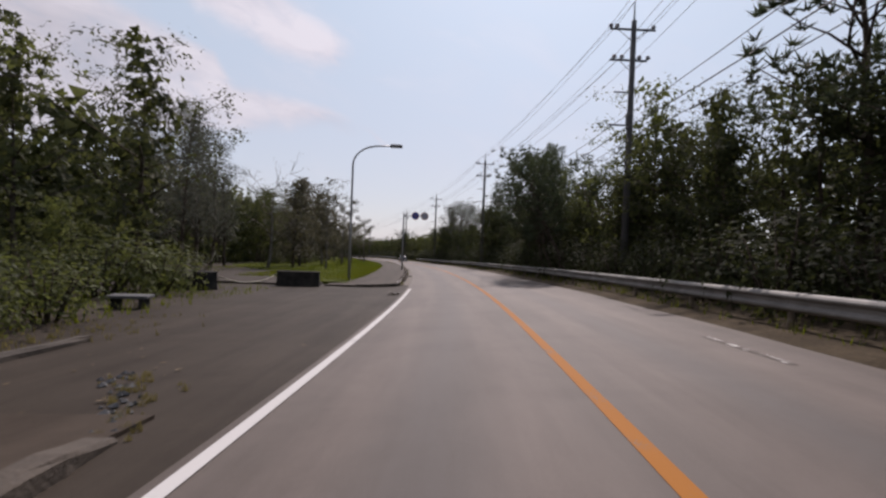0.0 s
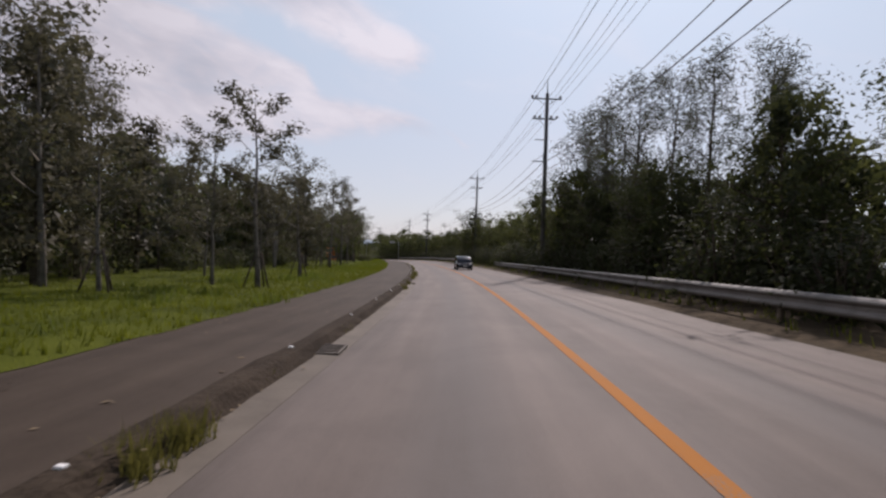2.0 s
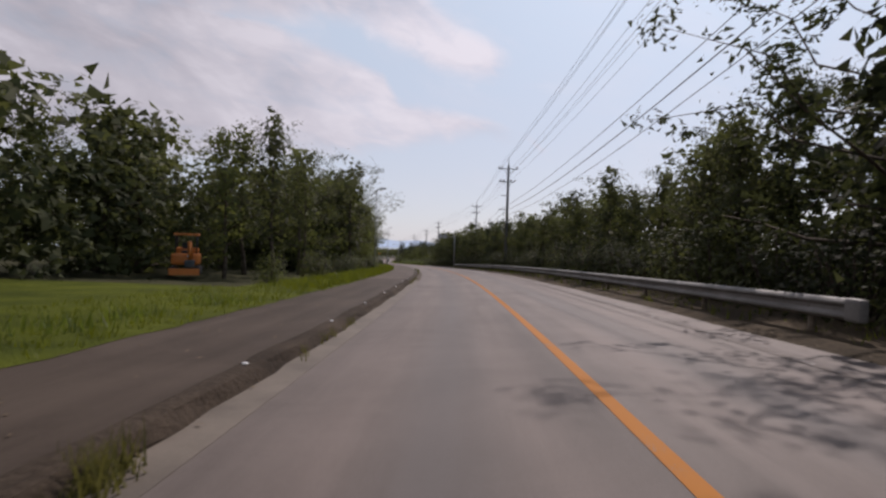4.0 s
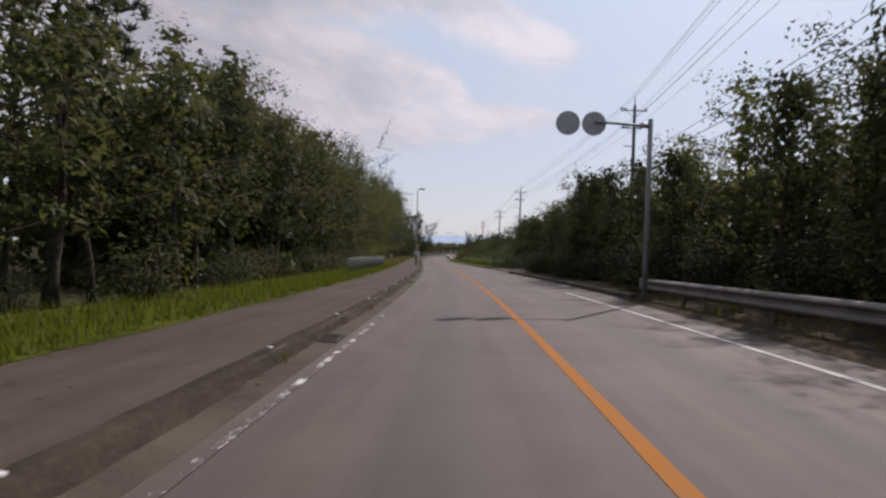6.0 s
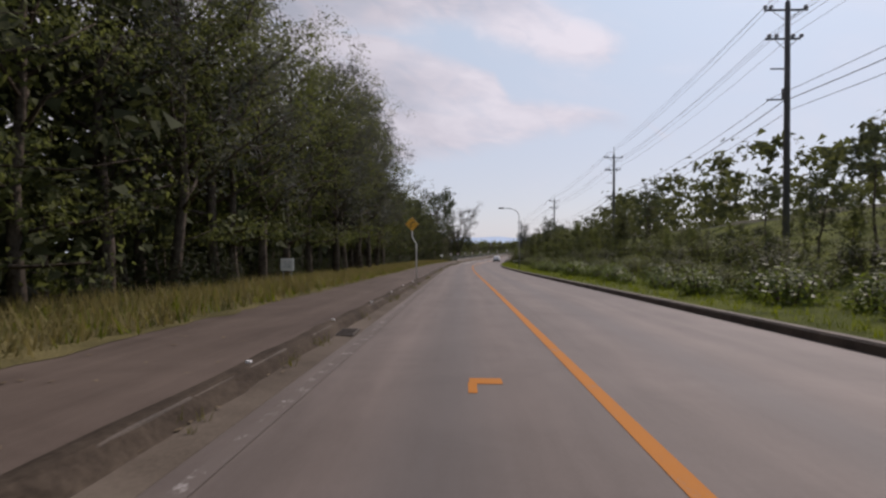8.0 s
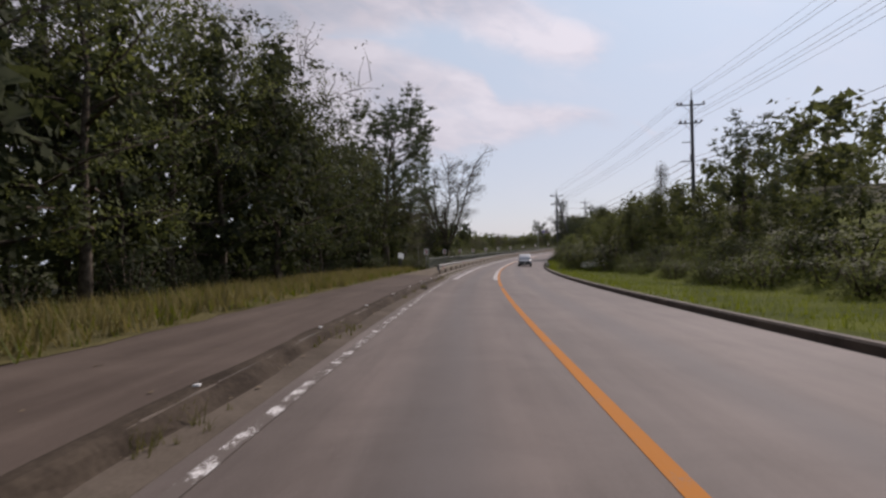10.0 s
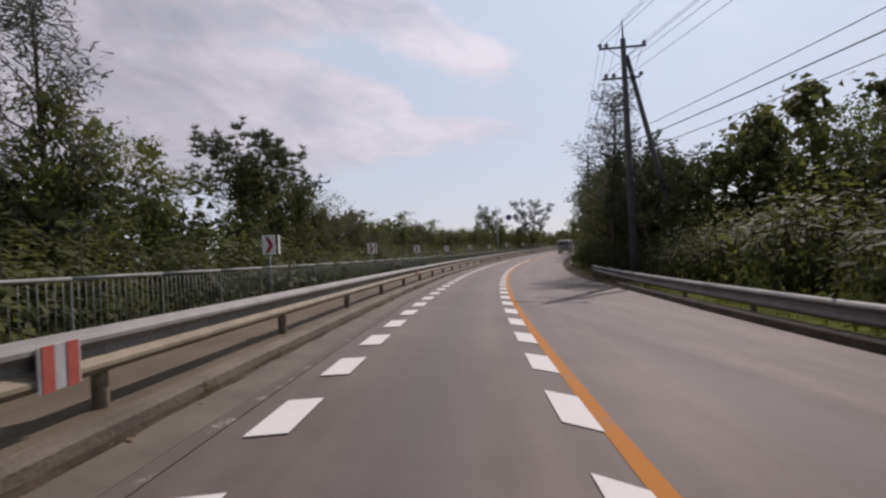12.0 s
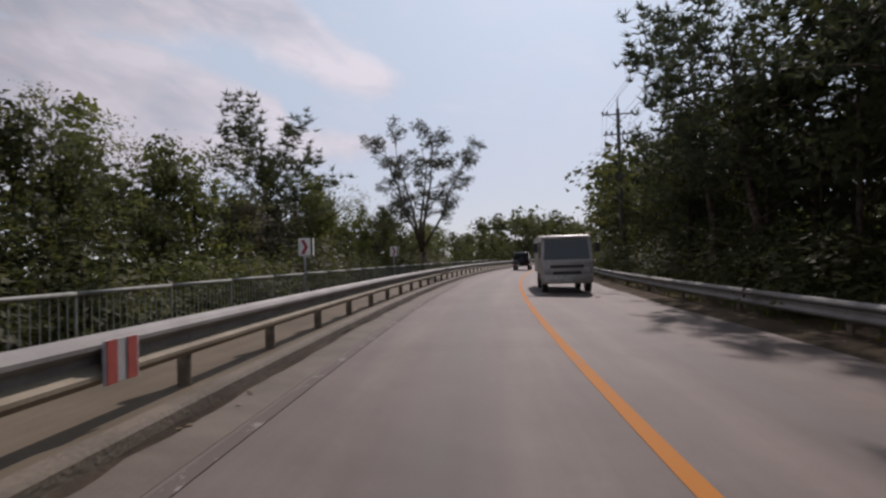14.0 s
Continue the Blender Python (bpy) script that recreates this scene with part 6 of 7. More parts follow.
def chevron_board(s):
    """White board with a red chevron on a thin post, turned to the oncoming lane."""
    p = thing("chevron_board", spot(s, -6.35, float(side(s, -6.35)), 0.15), "white board with a red arrow on a thin post", "road sign", "chevron boards")
    part("post", tube("post", [(0, 0, -0.5), (0, 0, 1.72)], 0.03, LAMP_STEEL, 8), p)
    part("board", solid("board", box(0.34, 0.02, 0.50, (0.0, -0.04, 1.22), 0.006), SIGN_WHITE), p, "dull white board")
    bm = bmesh.new()
    pts = [(-0.10, 1.26), (0.0, 1.26), (0.11, 1.47), (0.0, 1.68), (-0.10, 1.68), (0.01, 1.47)]
    f = bm.faces.new([bm.verts.new((x, -0.054, z)) for x, z in pts])
    part("chevron", solid("chevron", bm, SIGN_DULL_RED), p, "red arrow")
    part("edge_board", solid("edge_board", box(0.02, 0.14, 0.50, (0.24, 0.05, 1.22), 0.004), SIGN_WHITE), p, "narrow white board")
    return p


cb = chevron_board(404.6)
for s in (416.2, 428.0, 439.3, 450.8, 462.2, 473.6, 485.3, 497.0, 509, 521):
    copy_thing(cb, spot(s, -6.35, float(side(s, -6.35)), 0.15))


def warning_sign():
    p = thing("warning_sign", spot(318.0, -3.72, 0.15), "yellow diamond bend sign on a cranked white post", "road sign")
    part("post", tube("post", [(0, 0, -0.3), (0, 0, 1.9), (-0.22, 0, 2.25), (-0.22, 0, 3.2)], 0.032, BOX_WHITE, 8), p)
    rot = Matrix.Rotation(math.radians(45), 4, "Y")
    board = part("board", solid("board", box(0.52, 0.02, 0.52, (-0.22, -0.05, 2.95), 0.01, Matrix.Translation((0, 0, 0)) @ rot @ Matrix.Translation((0, 0, -0.26))), SIGN_YELLOW), p, "yellow diamond board")
    part("arrow", tube("arrow", [(-0.28, -0.066, 2.74), (-0.28, -0.066, 2.95), (-0.2, -0.066, 3.05), (-0.08, -0.066, 3.08)], 0.022, SIGN_BLACK, 6), board, "black bent arrow")


warning_sign()


def notice_board(m, w, h, z, label, legs, lines=5, leg_mat=None):
    p = thing("notice_board", m, label, "sign")
    b = part("panel", solid("panel", box(w, 0.025, h, (0, -0.03, z), 0.008), SIGN_WHITE), p)
    for i in range(lines):
        part("text_bar", solid("text_bar", box(w * (0.7 - 0.08 * (i % 3)), 0.004, h * 0.05, (0, -0.045, z + h * (0.2 + 0.14 * i)), 0.0), BOX_GREY), b, "grey line of small writing")
    for x in legs:
        part("leg", tube("leg", [(x, 0, -0.3), (x, 0, z + h * 0.9)], 0.022, leg_mat or LAMP_STEEL, 6), p)


notice_board(spot(310.9, -8.5, 0.13), 0.56, 0.5, 0.6, "white notice board on two legs in the verge", (-0.18, 0.18))
notice_board(spot(400.6, -7.9, float(side(400.6, -7.9)), 1.15, 0.16), 0.76, 0.42, 0.99, "tilted white notice board before dark trees", (-0.1, 0.12), 0, DARK_STEEL)
pole = thing("marker_pole", spot(402.3, -6.6, float(side(402.3, -6.6))), "thin grey steel pole in the weeds", "pole")
part("tube", tube("tube", [(0, 0, -0.3), (-0.05, 0, 2.0)], 0.018, STEEL, 8), pole)


def barrier(m, length, rails, label, h=0.92):
    """Low timber barrier: two stout posts and rails."""
    p = thing("timber_barrier", m, label, "barrier", "timber barriers")
    for y in (-length / 2, length / 2):
        part("post", solid("post", box(0.13, 0.13, h + 0.4, (0, y, -0.4), 0.015), BROWN_BARRIER), p)
    for i in range(rails):
        part("rail", solid("rail", box(0.07, length, 0.10, (0.0, 0, h * (0.28 + 0.28 * i)), 0.012), BROWN_BARRIER), p)
    return p


barrier(spot(286.8, -3.95, 0.15), 1.3, 3, "dark brown timber barrier at the pavement's edge")
barrier(spot(281.0, 6.1, 0.1, math.pi / 2), 1.6, 3, "dark brown timber barrier across the side entrance", 1.15)
barrier(spot(276.5, 8.4, 0.1, math.pi / 2), 3.2, 3, "dark brown timber barrier across the side entrance", 1.0)


def planter(m, label):
    p = thing("concrete_block", m, label, "concrete block", "lay-by blocks")
    part("block", solid("block", box(1.8, 0.62, 0.68, (0, 0, 0), 0.04, taper=0.96), PLANTER), p)
    part("cap", solid("cap", box(1.78, 0.62, 0.05, (0, 0, 0.66), 0.02), PLANTER), p)
    part("eye_bolt", tube("eye_bolt", [(-0.9, 0, 0.55), (-0.99, 0, 0.55)], 0.03, DARK_STEEL, 6), p)
    return p


pl = planter(spot(23.7, -7.7, 0.02, 0.12), "low black-stained concrete block closing the lay-by")
copy_thing(pl, spot(19.8, -10.6, 0.02, -0.3))
rp = thing("rope", Matrix.Translation(at(23.7, -8.65, 0.55)), "sagging pale rope between the blocks", "rope")
a_, b_ = Vector(at(23.7, -8.65, 0.55)), Vector(at(20.1, -9.75, 0.55))
part("strand", tube("strand", [a_.lerp(b_, i / 10) - Vector((0, 0, 1.1 * (i / 10) * (1 - i / 10))) - a_ for i in range(11)], 0.02, ROPE, 6), rp)


def drain(m):
    g = thing("drain_grate", m, "rusty iron drain grate in the gutter", "drain", "gutter drains")
    for y in (-0.3, 0.3):
        part("edge", solid("edge", box(0.42, 0.03, 0.03, (0, y, -0.012), 0.0), GRATE), g)
    for x in (-0.2, 0.2):
        part("edge", solid("edge", box(0.03, 0.6, 0.03, (x, 0, -0.012), 0.0), GRATE), g)
    for i in range(6):
        part("bar", solid("bar", box(0.38, 0.03, 0.026, (0, -0.24 + 0.096 * i, -0.012), 0.0), GRATE), g)
    # thin black sheet paints the darkness below the bars; no hollow is modelled
    part("pit", solid("pit", box(0.40, 0.58, 0.008, (0, 0, -0.024), 0.0), SIGN_BLACK), g, "black sheet for the darkness of the pit under the bars")
    return g


dr = drain(spot(19.8, -3.33, 0.028))
for s in (37.7, 56.3, 74.9, 94.1, 205, 224, 242.9, 261.1, 279.5, 297.6, 380):
    copy_thing(dr, spot(s, -3.29, 0.03))
mh = thing("manhole_cover", spot(211.4, -1.4, 0.024), "dark round iron manhole cover in the lane", "manhole cover")
part("cover", solid("cover", disc(0.32, 0.012, "Z", 24), GRATE), mh)


def digger(m):
    """A small orange tracked excavator at the far side of the lawn, its arm folded in."""
    p = thing("mini_excavator", m, "small orange-red excavator parked at the forest edge", "excavator")
    for x in (-0.62, 0.62):
        part("track", solid("track", box(0.34, 1.9, 0.46, (x, 0, 0), 0.14), BLACK_TRIM), p, "black rubber track")
    body = part("body", solid("body", [box(1.45, 1.55, 0.62, (0, 0.15, 0.52), 0.14), box(1.2, 0.6, 0.35, (0, 0.6, 1.1), 0.1)], MACHINE_ORANGE), p)
    part("lamp", solid("lamp", box(0.22, 0.06, 0.14, (0.2, -0.64, 0.92), 0.02), STUD), body, "pale work lamp")
    part("canopy", solid("canopy", box(1.25, 1.2, 0.12, (0, 0.2, 2.12), 0.04), MACHINE_ORANGE), p)
    part("seat", solid("seat", [box(0.5, 0.5, 0.16, (0, 0.1, 1.12), 0.05), box(0.5, 0.14, 0.55, (0, 0.38, 1.2), 0.05)], BLACK_TRIM), p, "black padded seat")
    for x in (-0.52, 0.52):
        for y in (-0.28, 0.66):
            part("pillar", tube("pillar", [(x, y, 1.05), (x, y, 2.14)], 0.04, BLACK_TRIM, 6), p)
    part("blade", solid("blade", box(1.5, 0.08, 0.36, (0, -1.25, 0.0), 0.03), MACHINE_ORANGE), p)
    part("boom", tube("boom", [(0.25, -0.6, 0.9), (0.25, -1.25, 1.75), (0.25, -1.5, 1.7)], [0.13, 0.12, 0.09], MACHINE_ORANGE, 6), p)
    part("dipper", tube("dipper", [(0.25, -1.5, 1.7), (0.25, -1.15, 0.75)], [0.09, 0.07], MACHINE_ORANGE, 6), p)
    part("bucket", solid("bucket", box(0.5, 0.4, 0.4, (0.25, -1.2, 0.42), 0.06), DARK_STEEL), p)


digger(spot(171, -15.9, 0.16, 0.35))

# ---- vehicles ----
def loft(name, rows, mat, closed=True, smooth_on=True):
    """A skin through cross-sections, each a list of (x, y, z) with the same count."""
    n = len(rows[0])
    V = [p for r in rows for p in r]
    F = [(i * n + j, i * n + (j + 1) % n, (i + 1) * n + (j + 1) % n, (i + 1) * n + j) for i in range(len(rows) - 1) for j in range(n if closed else n - 1)]
    if closed:
        F += [tuple(range(n - 1, -1, -1)), tuple((len(rows) - 1) * n + j for j in range(n))]
    me = mesh_of(name, V, F, mat, smooth_on=smooth_on)
    return me


def section(y, half, z0, z1, r):
    """A rounded box section across the vehicle."""
    pts = []
    for cx, cz, a0 in ((half - r, z1 - r, 0), (-half + r, z1 - r, 90), (-half + r, z0 + r, 180), (half - r, z0 + r, 270)):
        for k in range(4):
            a = math.radians(a0 + k * 30)
            pts.append((cx + r * math.cos(a), y, cz + r * math.sin(a)))
    return pts


def wheel(p, x, y, r, w):
    t = part("wheel", solid("wheel", disc(r, w, "X", 24, (x, y, r)), TYRE, True), p, "black tyre on a light rim")
    part("rim", solid("rim", disc(r * 0.66, w + 0.012, "X", 20, (x, y, r)), RIM), t)
    for k in range(5):
        a = k * 1.2566
        part("spoke", solid("spoke", box(w + 0.03, 0.05, r * 0.56, (0, 0, 0), 0.0, Matrix.Translation((x, y, r)) @ Matrix.Rotation(a, 4, "X")), BLACK_TRIM if k % 2 else RIM), t)


def van(m, length, width, height, paint_mat, label, name="minivan", nose=0.75, front=None, mouth=0.12):
    """A one-box car; its front at -y."""
    p = thing(name, m, label, "car", "vehicles on the road")
    L, W, Hh = length / 2, width / 2, height
    belt = Hh * 0.56
    body = [section(-L, W * 0.80, 0.34, belt * 0.72, 0.08), section(-L + 0.12, W * 0.95, 0.22, belt * 0.93, 0.1), section(-L + nose, W, 0.2, belt * 1.02, 0.1),
            section(0.0, W, 0.2, belt * 1.04, 0.1), section(L - 0.3, W, 0.2, belt * 1.04, 0.1), section(L, W * 0.93, 0.3, belt * 1.0, 0.1)]
    part("body", loft("body", body, paint_mat), p)
    cab = [section(-L + nose * 0.55, W * 0.90, belt * 0.95, belt * 1.03, 0.03), section(-L + nose + 0.42, W * 0.86, belt * 0.95, Hh * 0.975, 0.1), section(0.2, W * 0.87, belt * 0.95, Hh, 0.12),
           section(L - 0.35, W * 0.86, belt * 0.95, Hh * 0.99, 0.12), section(L - 0.03, W * 0.84, belt * 0.95, Hh * 0.86, 0.1)]
    part("cabin", loft("cabin", cab, paint_mat), p)
    y0, y1 = -L + nose * 0.62, -L + nose + 0.36
    z0, z1 = belt * 1.06, Hh * 0.93
    part("windscreen", mesh_of("windscreen", [(-W * 0.80, y0 - 0.015, z0), (W * 0.80, y0 - 0.015, z0), (W * 0.72, y1 - 0.015, z1), (-W * 0.72, y1 - 0.015, z1)], [(0, 1, 2, 3)], GLASS_DARK), p, "tinted windscreen")
    for sx in (-1, 1):
        for k, (a, b) in enumerate(((-L + nose + 0.45, -0.1), (0.0, L - 0.95), (L - 0.85, L - 0.25))):
            xs = sx * (W * 0.872 + 0.008)
            part("side_window", mesh_of("side_window", [(sx * (W * 0.905), a - 0.12 * (k == 0), belt * 1.07), (sx * W * 0.905, b, belt * 1.07), (xs, b, Hh * 0.92), (xs, a + 0.05, Hh * 0.92)], [(0, 1, 2, 3)], GLASS_DARK), p, "dark side window")
        part("headlight", solid("headlight", box(0.30, 0.10, 0.16, (sx * W * 0.68, -L + 0.06, belt * 0.70), 0.03), LAMP_CLEAR), p, "clear headlight")
        part("tail_light", solid("tail_light", box(0.14, 0.06, 0.34, (sx * W * 0.86, L - 0.02, belt * 0.72), 0.02), LAMP_RED), p, "red tail light")
        part("mirror", solid("mirror", box(0.17, 0.10, 0.14, (sx * (W + 0.10), -L + nose + 0.42, belt * 1.04), 0.03), paint_mat), p)
        for y in (-L + 0.72, L - 0.66):
            wheel(p, sx * (W - 0.075), y, 0.29, 0.17)
    part("front_bumper", loft("front_bumper", [section(-L - 0.05, W * 0.78, 0.24, 0.42, 0.05), section(-L + 0.14, W * 0.97, 0.22, 0.46, 0.06)], front or paint_mat), p)
    part("grille", solid("grille", box(W * (1.0 if mouth < 0.15 else 1.5), 0.05, mouth, (0, -L - 0.01, belt * 0.58), 0.02), BLACK_TRIM), p, "black grille")
    part("air_intake", solid("air_intake", box(W * 1.1, 0.04, 0.1, (0, -L - 0.045, 0.28), 0.02), BLACK_TRIM), p, "black lower intake")
    part("number_plate", solid("number_plate", box(0.33, 0.012, 0.165, (0, -L - 0.062, 0.36), 0.004), PLATE), p)
    part("rear_window", mesh_of("rear_window", [(-W * 0.7, L - 0.02, belt * 1.1), (W * 0.7, L - 0.02, belt * 1.1), (W * 0.66, L - 0.16, Hh * 0.9), (-W * 0.66, L - 0.16, Hh * 0.9)], [(0, 1, 2, 3)], GLASS_DARK), p, "dark rear window")
    return p


van(spot(119.2, 1.28, 0.0), 3.5, 1.46, 1.27, CAR_BLACK, "black boxy small van with clear headlamps on the road")
van(spot(424.5, 2.1, 0.0), 3.7, 1.52, 1.42, CAR_SILVER, "silver-white compact minivan with a dark front on the road", nose=0.9, front=BLACK_TRIM, mouth=0.2)


def light_truck(m):
    """Cab-over truck, front at -y."""
    p = thing("light_truck", m, "dusty silver-grey cab-over truck on the road", "truck", "vehicles on the road")
    W = 0.93
    cab = [section(-0.95, W * 0.93, 0.45, 1.15, 0.06), section(-0.88, W, 0.42, 1.25, 0.08), section(-0.70, W * 0.97, 0.42, 2.02, 0.1), section(-0.5, W * 0.96, 0.42, 2.12, 0.12), section(0.75, W * 0.96, 0.42, 2.14, 0.12)]
    part("cab", loft("cab", cab, CAR_DUSTY), p)
    part("windscreen", mesh_of("windscreen", [(-0.82, -0.915, 1.24), (0.82, -0.915, 1.24), (0.76, -0.735, 1.95), (-0.76, -0.735, 1.95)], [(0, 1, 2, 3)], GLASS_DARK), p, "dark windscreen")
    part("visor", solid("visor", box(1.72, 0.14, 0.10, (0, -0.70, 2.0), 0.03), CAR_SILVER), p, "white roof edge")
    part("grille", solid("grille", box(1.2, 0.04, 0.10, (0, -0.955, 0.93), 0.015), BLACK_TRIM), p, "black grille slot")
    part("grille", solid("grille", box(1.0, 0.04, 0.10, (0, -0.97, 0.70), 0.015), BLACK_TRIM), p, "black grille slot")
    part("bumper", loft("bumper", [section(-1.05, W * 0.93, 0.36, 0.66, 0.06), section(-0.85, W * 1.0, 0.36, 0.68, 0.06)], CAR_DUSTY), p)
    part("number_plate", solid("number_plate", box(0.33, 0.012, 0.165, (0, -1.062, 0.42), 0.003), PLATE), p)
    for sx in (-1, 1):
        part("headlight", solid("headlight", box(0.28, 0.06, 0.18, (sx * 0.68, -0.96, 0.74), 0.03), LAMP_CLEAR), p, "clear headlight")
        arm = part("mirror_arm", tube("mirror_arm", [(sx * 0.9, -0.75, 1.9), (sx * 1.1, -0.85, 1.85), (sx * 1.1, -0.85, 1.45)], 0.014, BLACK_TRIM, 5), p)
        part("mirror", solid("mirror", box(0.17, 0.06, 0.34, (sx * 1.1, -0.86, 1.5), 0.02), BLACK_TRIM), arm)
        part("side_window", mesh_of("side_window", [(sx * 0.925, -0.6, 1.3), (sx * 0.925, 0.35, 1.3), (sx * 0.905, 0.35, 1.92), (sx * 0.905, -0.5, 1.92)], [(0, 1, 2, 3)], GLASS_DARK), p, "dark side window")
        for y in (-0.35, 2.6):
            wheel(p, sx * 0.78, y, 0.36, 0.2)
    part("cargo_box", solid("cargo_box", box(1.84, 3.4, 1.45, (0, 2.6, 0.72), 0.04), CAR_DUSTY), p, "grey cargo body")
    part("chassis", solid("chassis", box(0.8, 4.8, 0.2, (0, 1.5, 0.45), 0.02), BLACK_TRIM), p)


light_truck(spot(514.8, 1.62, 0.0))


def off_roader(m):
    """Small boxy off-roader, its back at -y."""
    p = thing("off_roader", m, "small boxy black off-roader with a rear spare wheel", "car", "vehicles on the road")
    W = 0.74
    part("body", loft("body", [section(-1.6, W * 0.97, 0.42, 1.02, 0.06), section(-1.5, W, 0.38, 1.06, 0.06), section(0.6, W, 0.38, 1.06, 0.06), section(1.55, W * 0.96, 0.38, 0.98, 0.08)], CAR_BLACK), p)
    part("cabin", loft("cabin", [section(-1.56, W * 0.93, 1.0, 1.62, 0.06), section(-1.4, W * 0.92, 1.0, 1.70, 0.08), section(0.1, W * 0.92, 1.0, 1.70, 0.08), section(0.62, W * 0.9, 1.0, 1.1, 0.03)], CAR_BLACK), p)
    part("rear_window", mesh_of("rear_window", [(-0.52, -1.57, 1.12), (0.52, -1.57, 1.12), (0.50, -1.565, 1.52), (-0.50, -1.565, 1.52)], [(0, 3, 2, 1)], GLASS_DARK), p, "dark rear window")
    sp = part("spare_wheel", solid("spare_wheel", disc(0.31, 0.2, "Y", 22, (0.08, -1.68, 0.92)), TYRE, True), p)
    part("rim", solid("rim", disc(0.18, 0.21, "Y", 18, (0.08, -1.685, 0.92)), BLACK_TRIM), sp)
    part("bumper", solid("bumper", box(1.4, 0.14, 0.17, (0, -1.62, 0.42), 0.03), BLACK_TRIM), p, "black rear bumper")
    part("number_plate", solid("number_plate", box(0.33, 0.012, 0.165, (-0.3, -1.70, 0.44), 0.003), PLATE), p)
    for sx in (-1, 1):
        part("tail_light", solid("tail_light", box(0.12, 0.05, 0.14, (sx * 0.6, -1.69, 0.43), 0.015), LAMP_RED), p, "red tail light")
        part("mirror", solid("mirror", box(0.16, 0.08, 0.15, (sx * 0.84, 0.35, 1.08), 0.02), BLACK_TRIM), p)
        part("side_window", mesh_of("side_window", [(sx * 0.70, -1.3, 1.12), (sx * 0.70, 0.3, 1.12), (sx * 0.687, 0.12, 1.56), (sx * 0.687, -1.3, 1.56)], [(0, 1, 2, 3)], GLASS_DARK), p, "dark side window")
        for y in (-1.05, 1.05):
            wheel(p, sx * 0.66, y, 0.34, 0.18)


off_roader(spot(546.8, -1.15, 0.0))

# ---- verges, grass, kerb stones ----
lawn_out = lambda s: -7.2 - 12.0 * step01(s, 27, 55)
ribbon("lawn", 26, 160, [(lambda s: lawn_out(s) - 2.0, lambda s: -0.2 + 0 * s), (lambda s: lawn_out(s) - 0.5, 0.20), (lambda s: (lawn_out(s) + WALK_OUT) / 2, 0.22), (WALK_OUT + 0.06, 0.158)], LAWN, 0.5,
       "sunlit green lawn with weeds beside the pavement", category="lawn", wobble=0.05)
ribbon("verge", 160, 273, [(-11.5, -0.2), (-9, 0.22), (WALK_OUT + 0.08, 0.158)], LAWN, 0.5, "narrow weedy green verge below the trees", category="verge", wobble=0.05)
ribbon("verge", 273, 400, [(-13.5, -0.2), (-10, 0.25), (WALK_OUT + 0.1, 0.158)], DRY_GRASS, 0.5, "dry brown-green grass verge below the trees", category="verge", wobble=0.07)
ribbon("verge", 400, END, [(-13, -2.4), (-8, -0.32), (WALK_OUT - 0.02, 0.10)], SOIL, 2.0, "bare soil falling away behind the fence", category="verge", wobble=0.05)
ribbon("verge", -60, 24, [(-24, -0.3), (-20, 0.15), (lambda s: -7.25 - 9.0 * step01(s, 5, 18), 0.08)], SOIL, 1.0, "bare weedy soil beside the lay-by", category="verge", wobble=0.1)
ribbon("verge", -60, 236, [(lambda s: RIGHT_EDGE(s) - 0.05, -0.02), (lambda s: RIGHT_EDGE(s) + 0.35, 0.05), (6.5, 0.12), (9.5, 0.15), (13, -0.3)], SOIL, 1.0, "dark soil and leaf litter under the guard rail", category="verge", wobble=0.06)
ribbon("verge", 236, 262, [(4.55, 0.12), (6.5, 0.16), (9.5, 0.15), (13, -0.3)], SOIL, 1.0, "dark soil behind the kerb", category="verge", wobble=0.03)
ribbon("forecourt", 257, 290, [(4.2, -0.3), (4.2, 0.012), (8, 0.05), (9.6, 0.08), (11, -0.4)], LOT, 1.0, "asphalt side entrance opening off the road", category="forecourt")
ribbon("verge", 285, 446, [(4.55, 0.14), (6.0, 0.20), (8.8, 0.25), (12, 1.18), (17, 2.6), (22, 4.2)], LAWN, 1.0, "bright green grass verge behind the kerb", category="verge", wobble=0.03)
ribbon("verge", 446, END, [(lambda s: RIGHT_EDGE(s) - 0.05, -0.02), (4.4, 0.06), (6.5, 0.12), (9.5, 0.15), (13, -0.3)], SOIL, 1.0, "dark soil and leaf litter below the trees", category="verge", wobble=0.05)
for s0, s1 in ((233, 262.5), (283.5, 448), (470, 494)):
    ribbon("kerb", s0, s1, [(4.34, -0.3), (4.34, 0.13), (4.37, 0.17), (4.54, 0.17), (4.57, 0.15), (4.57, -0.3)], KERB, 2.0, "low stained concrete kerb along the verge", category="kerb")


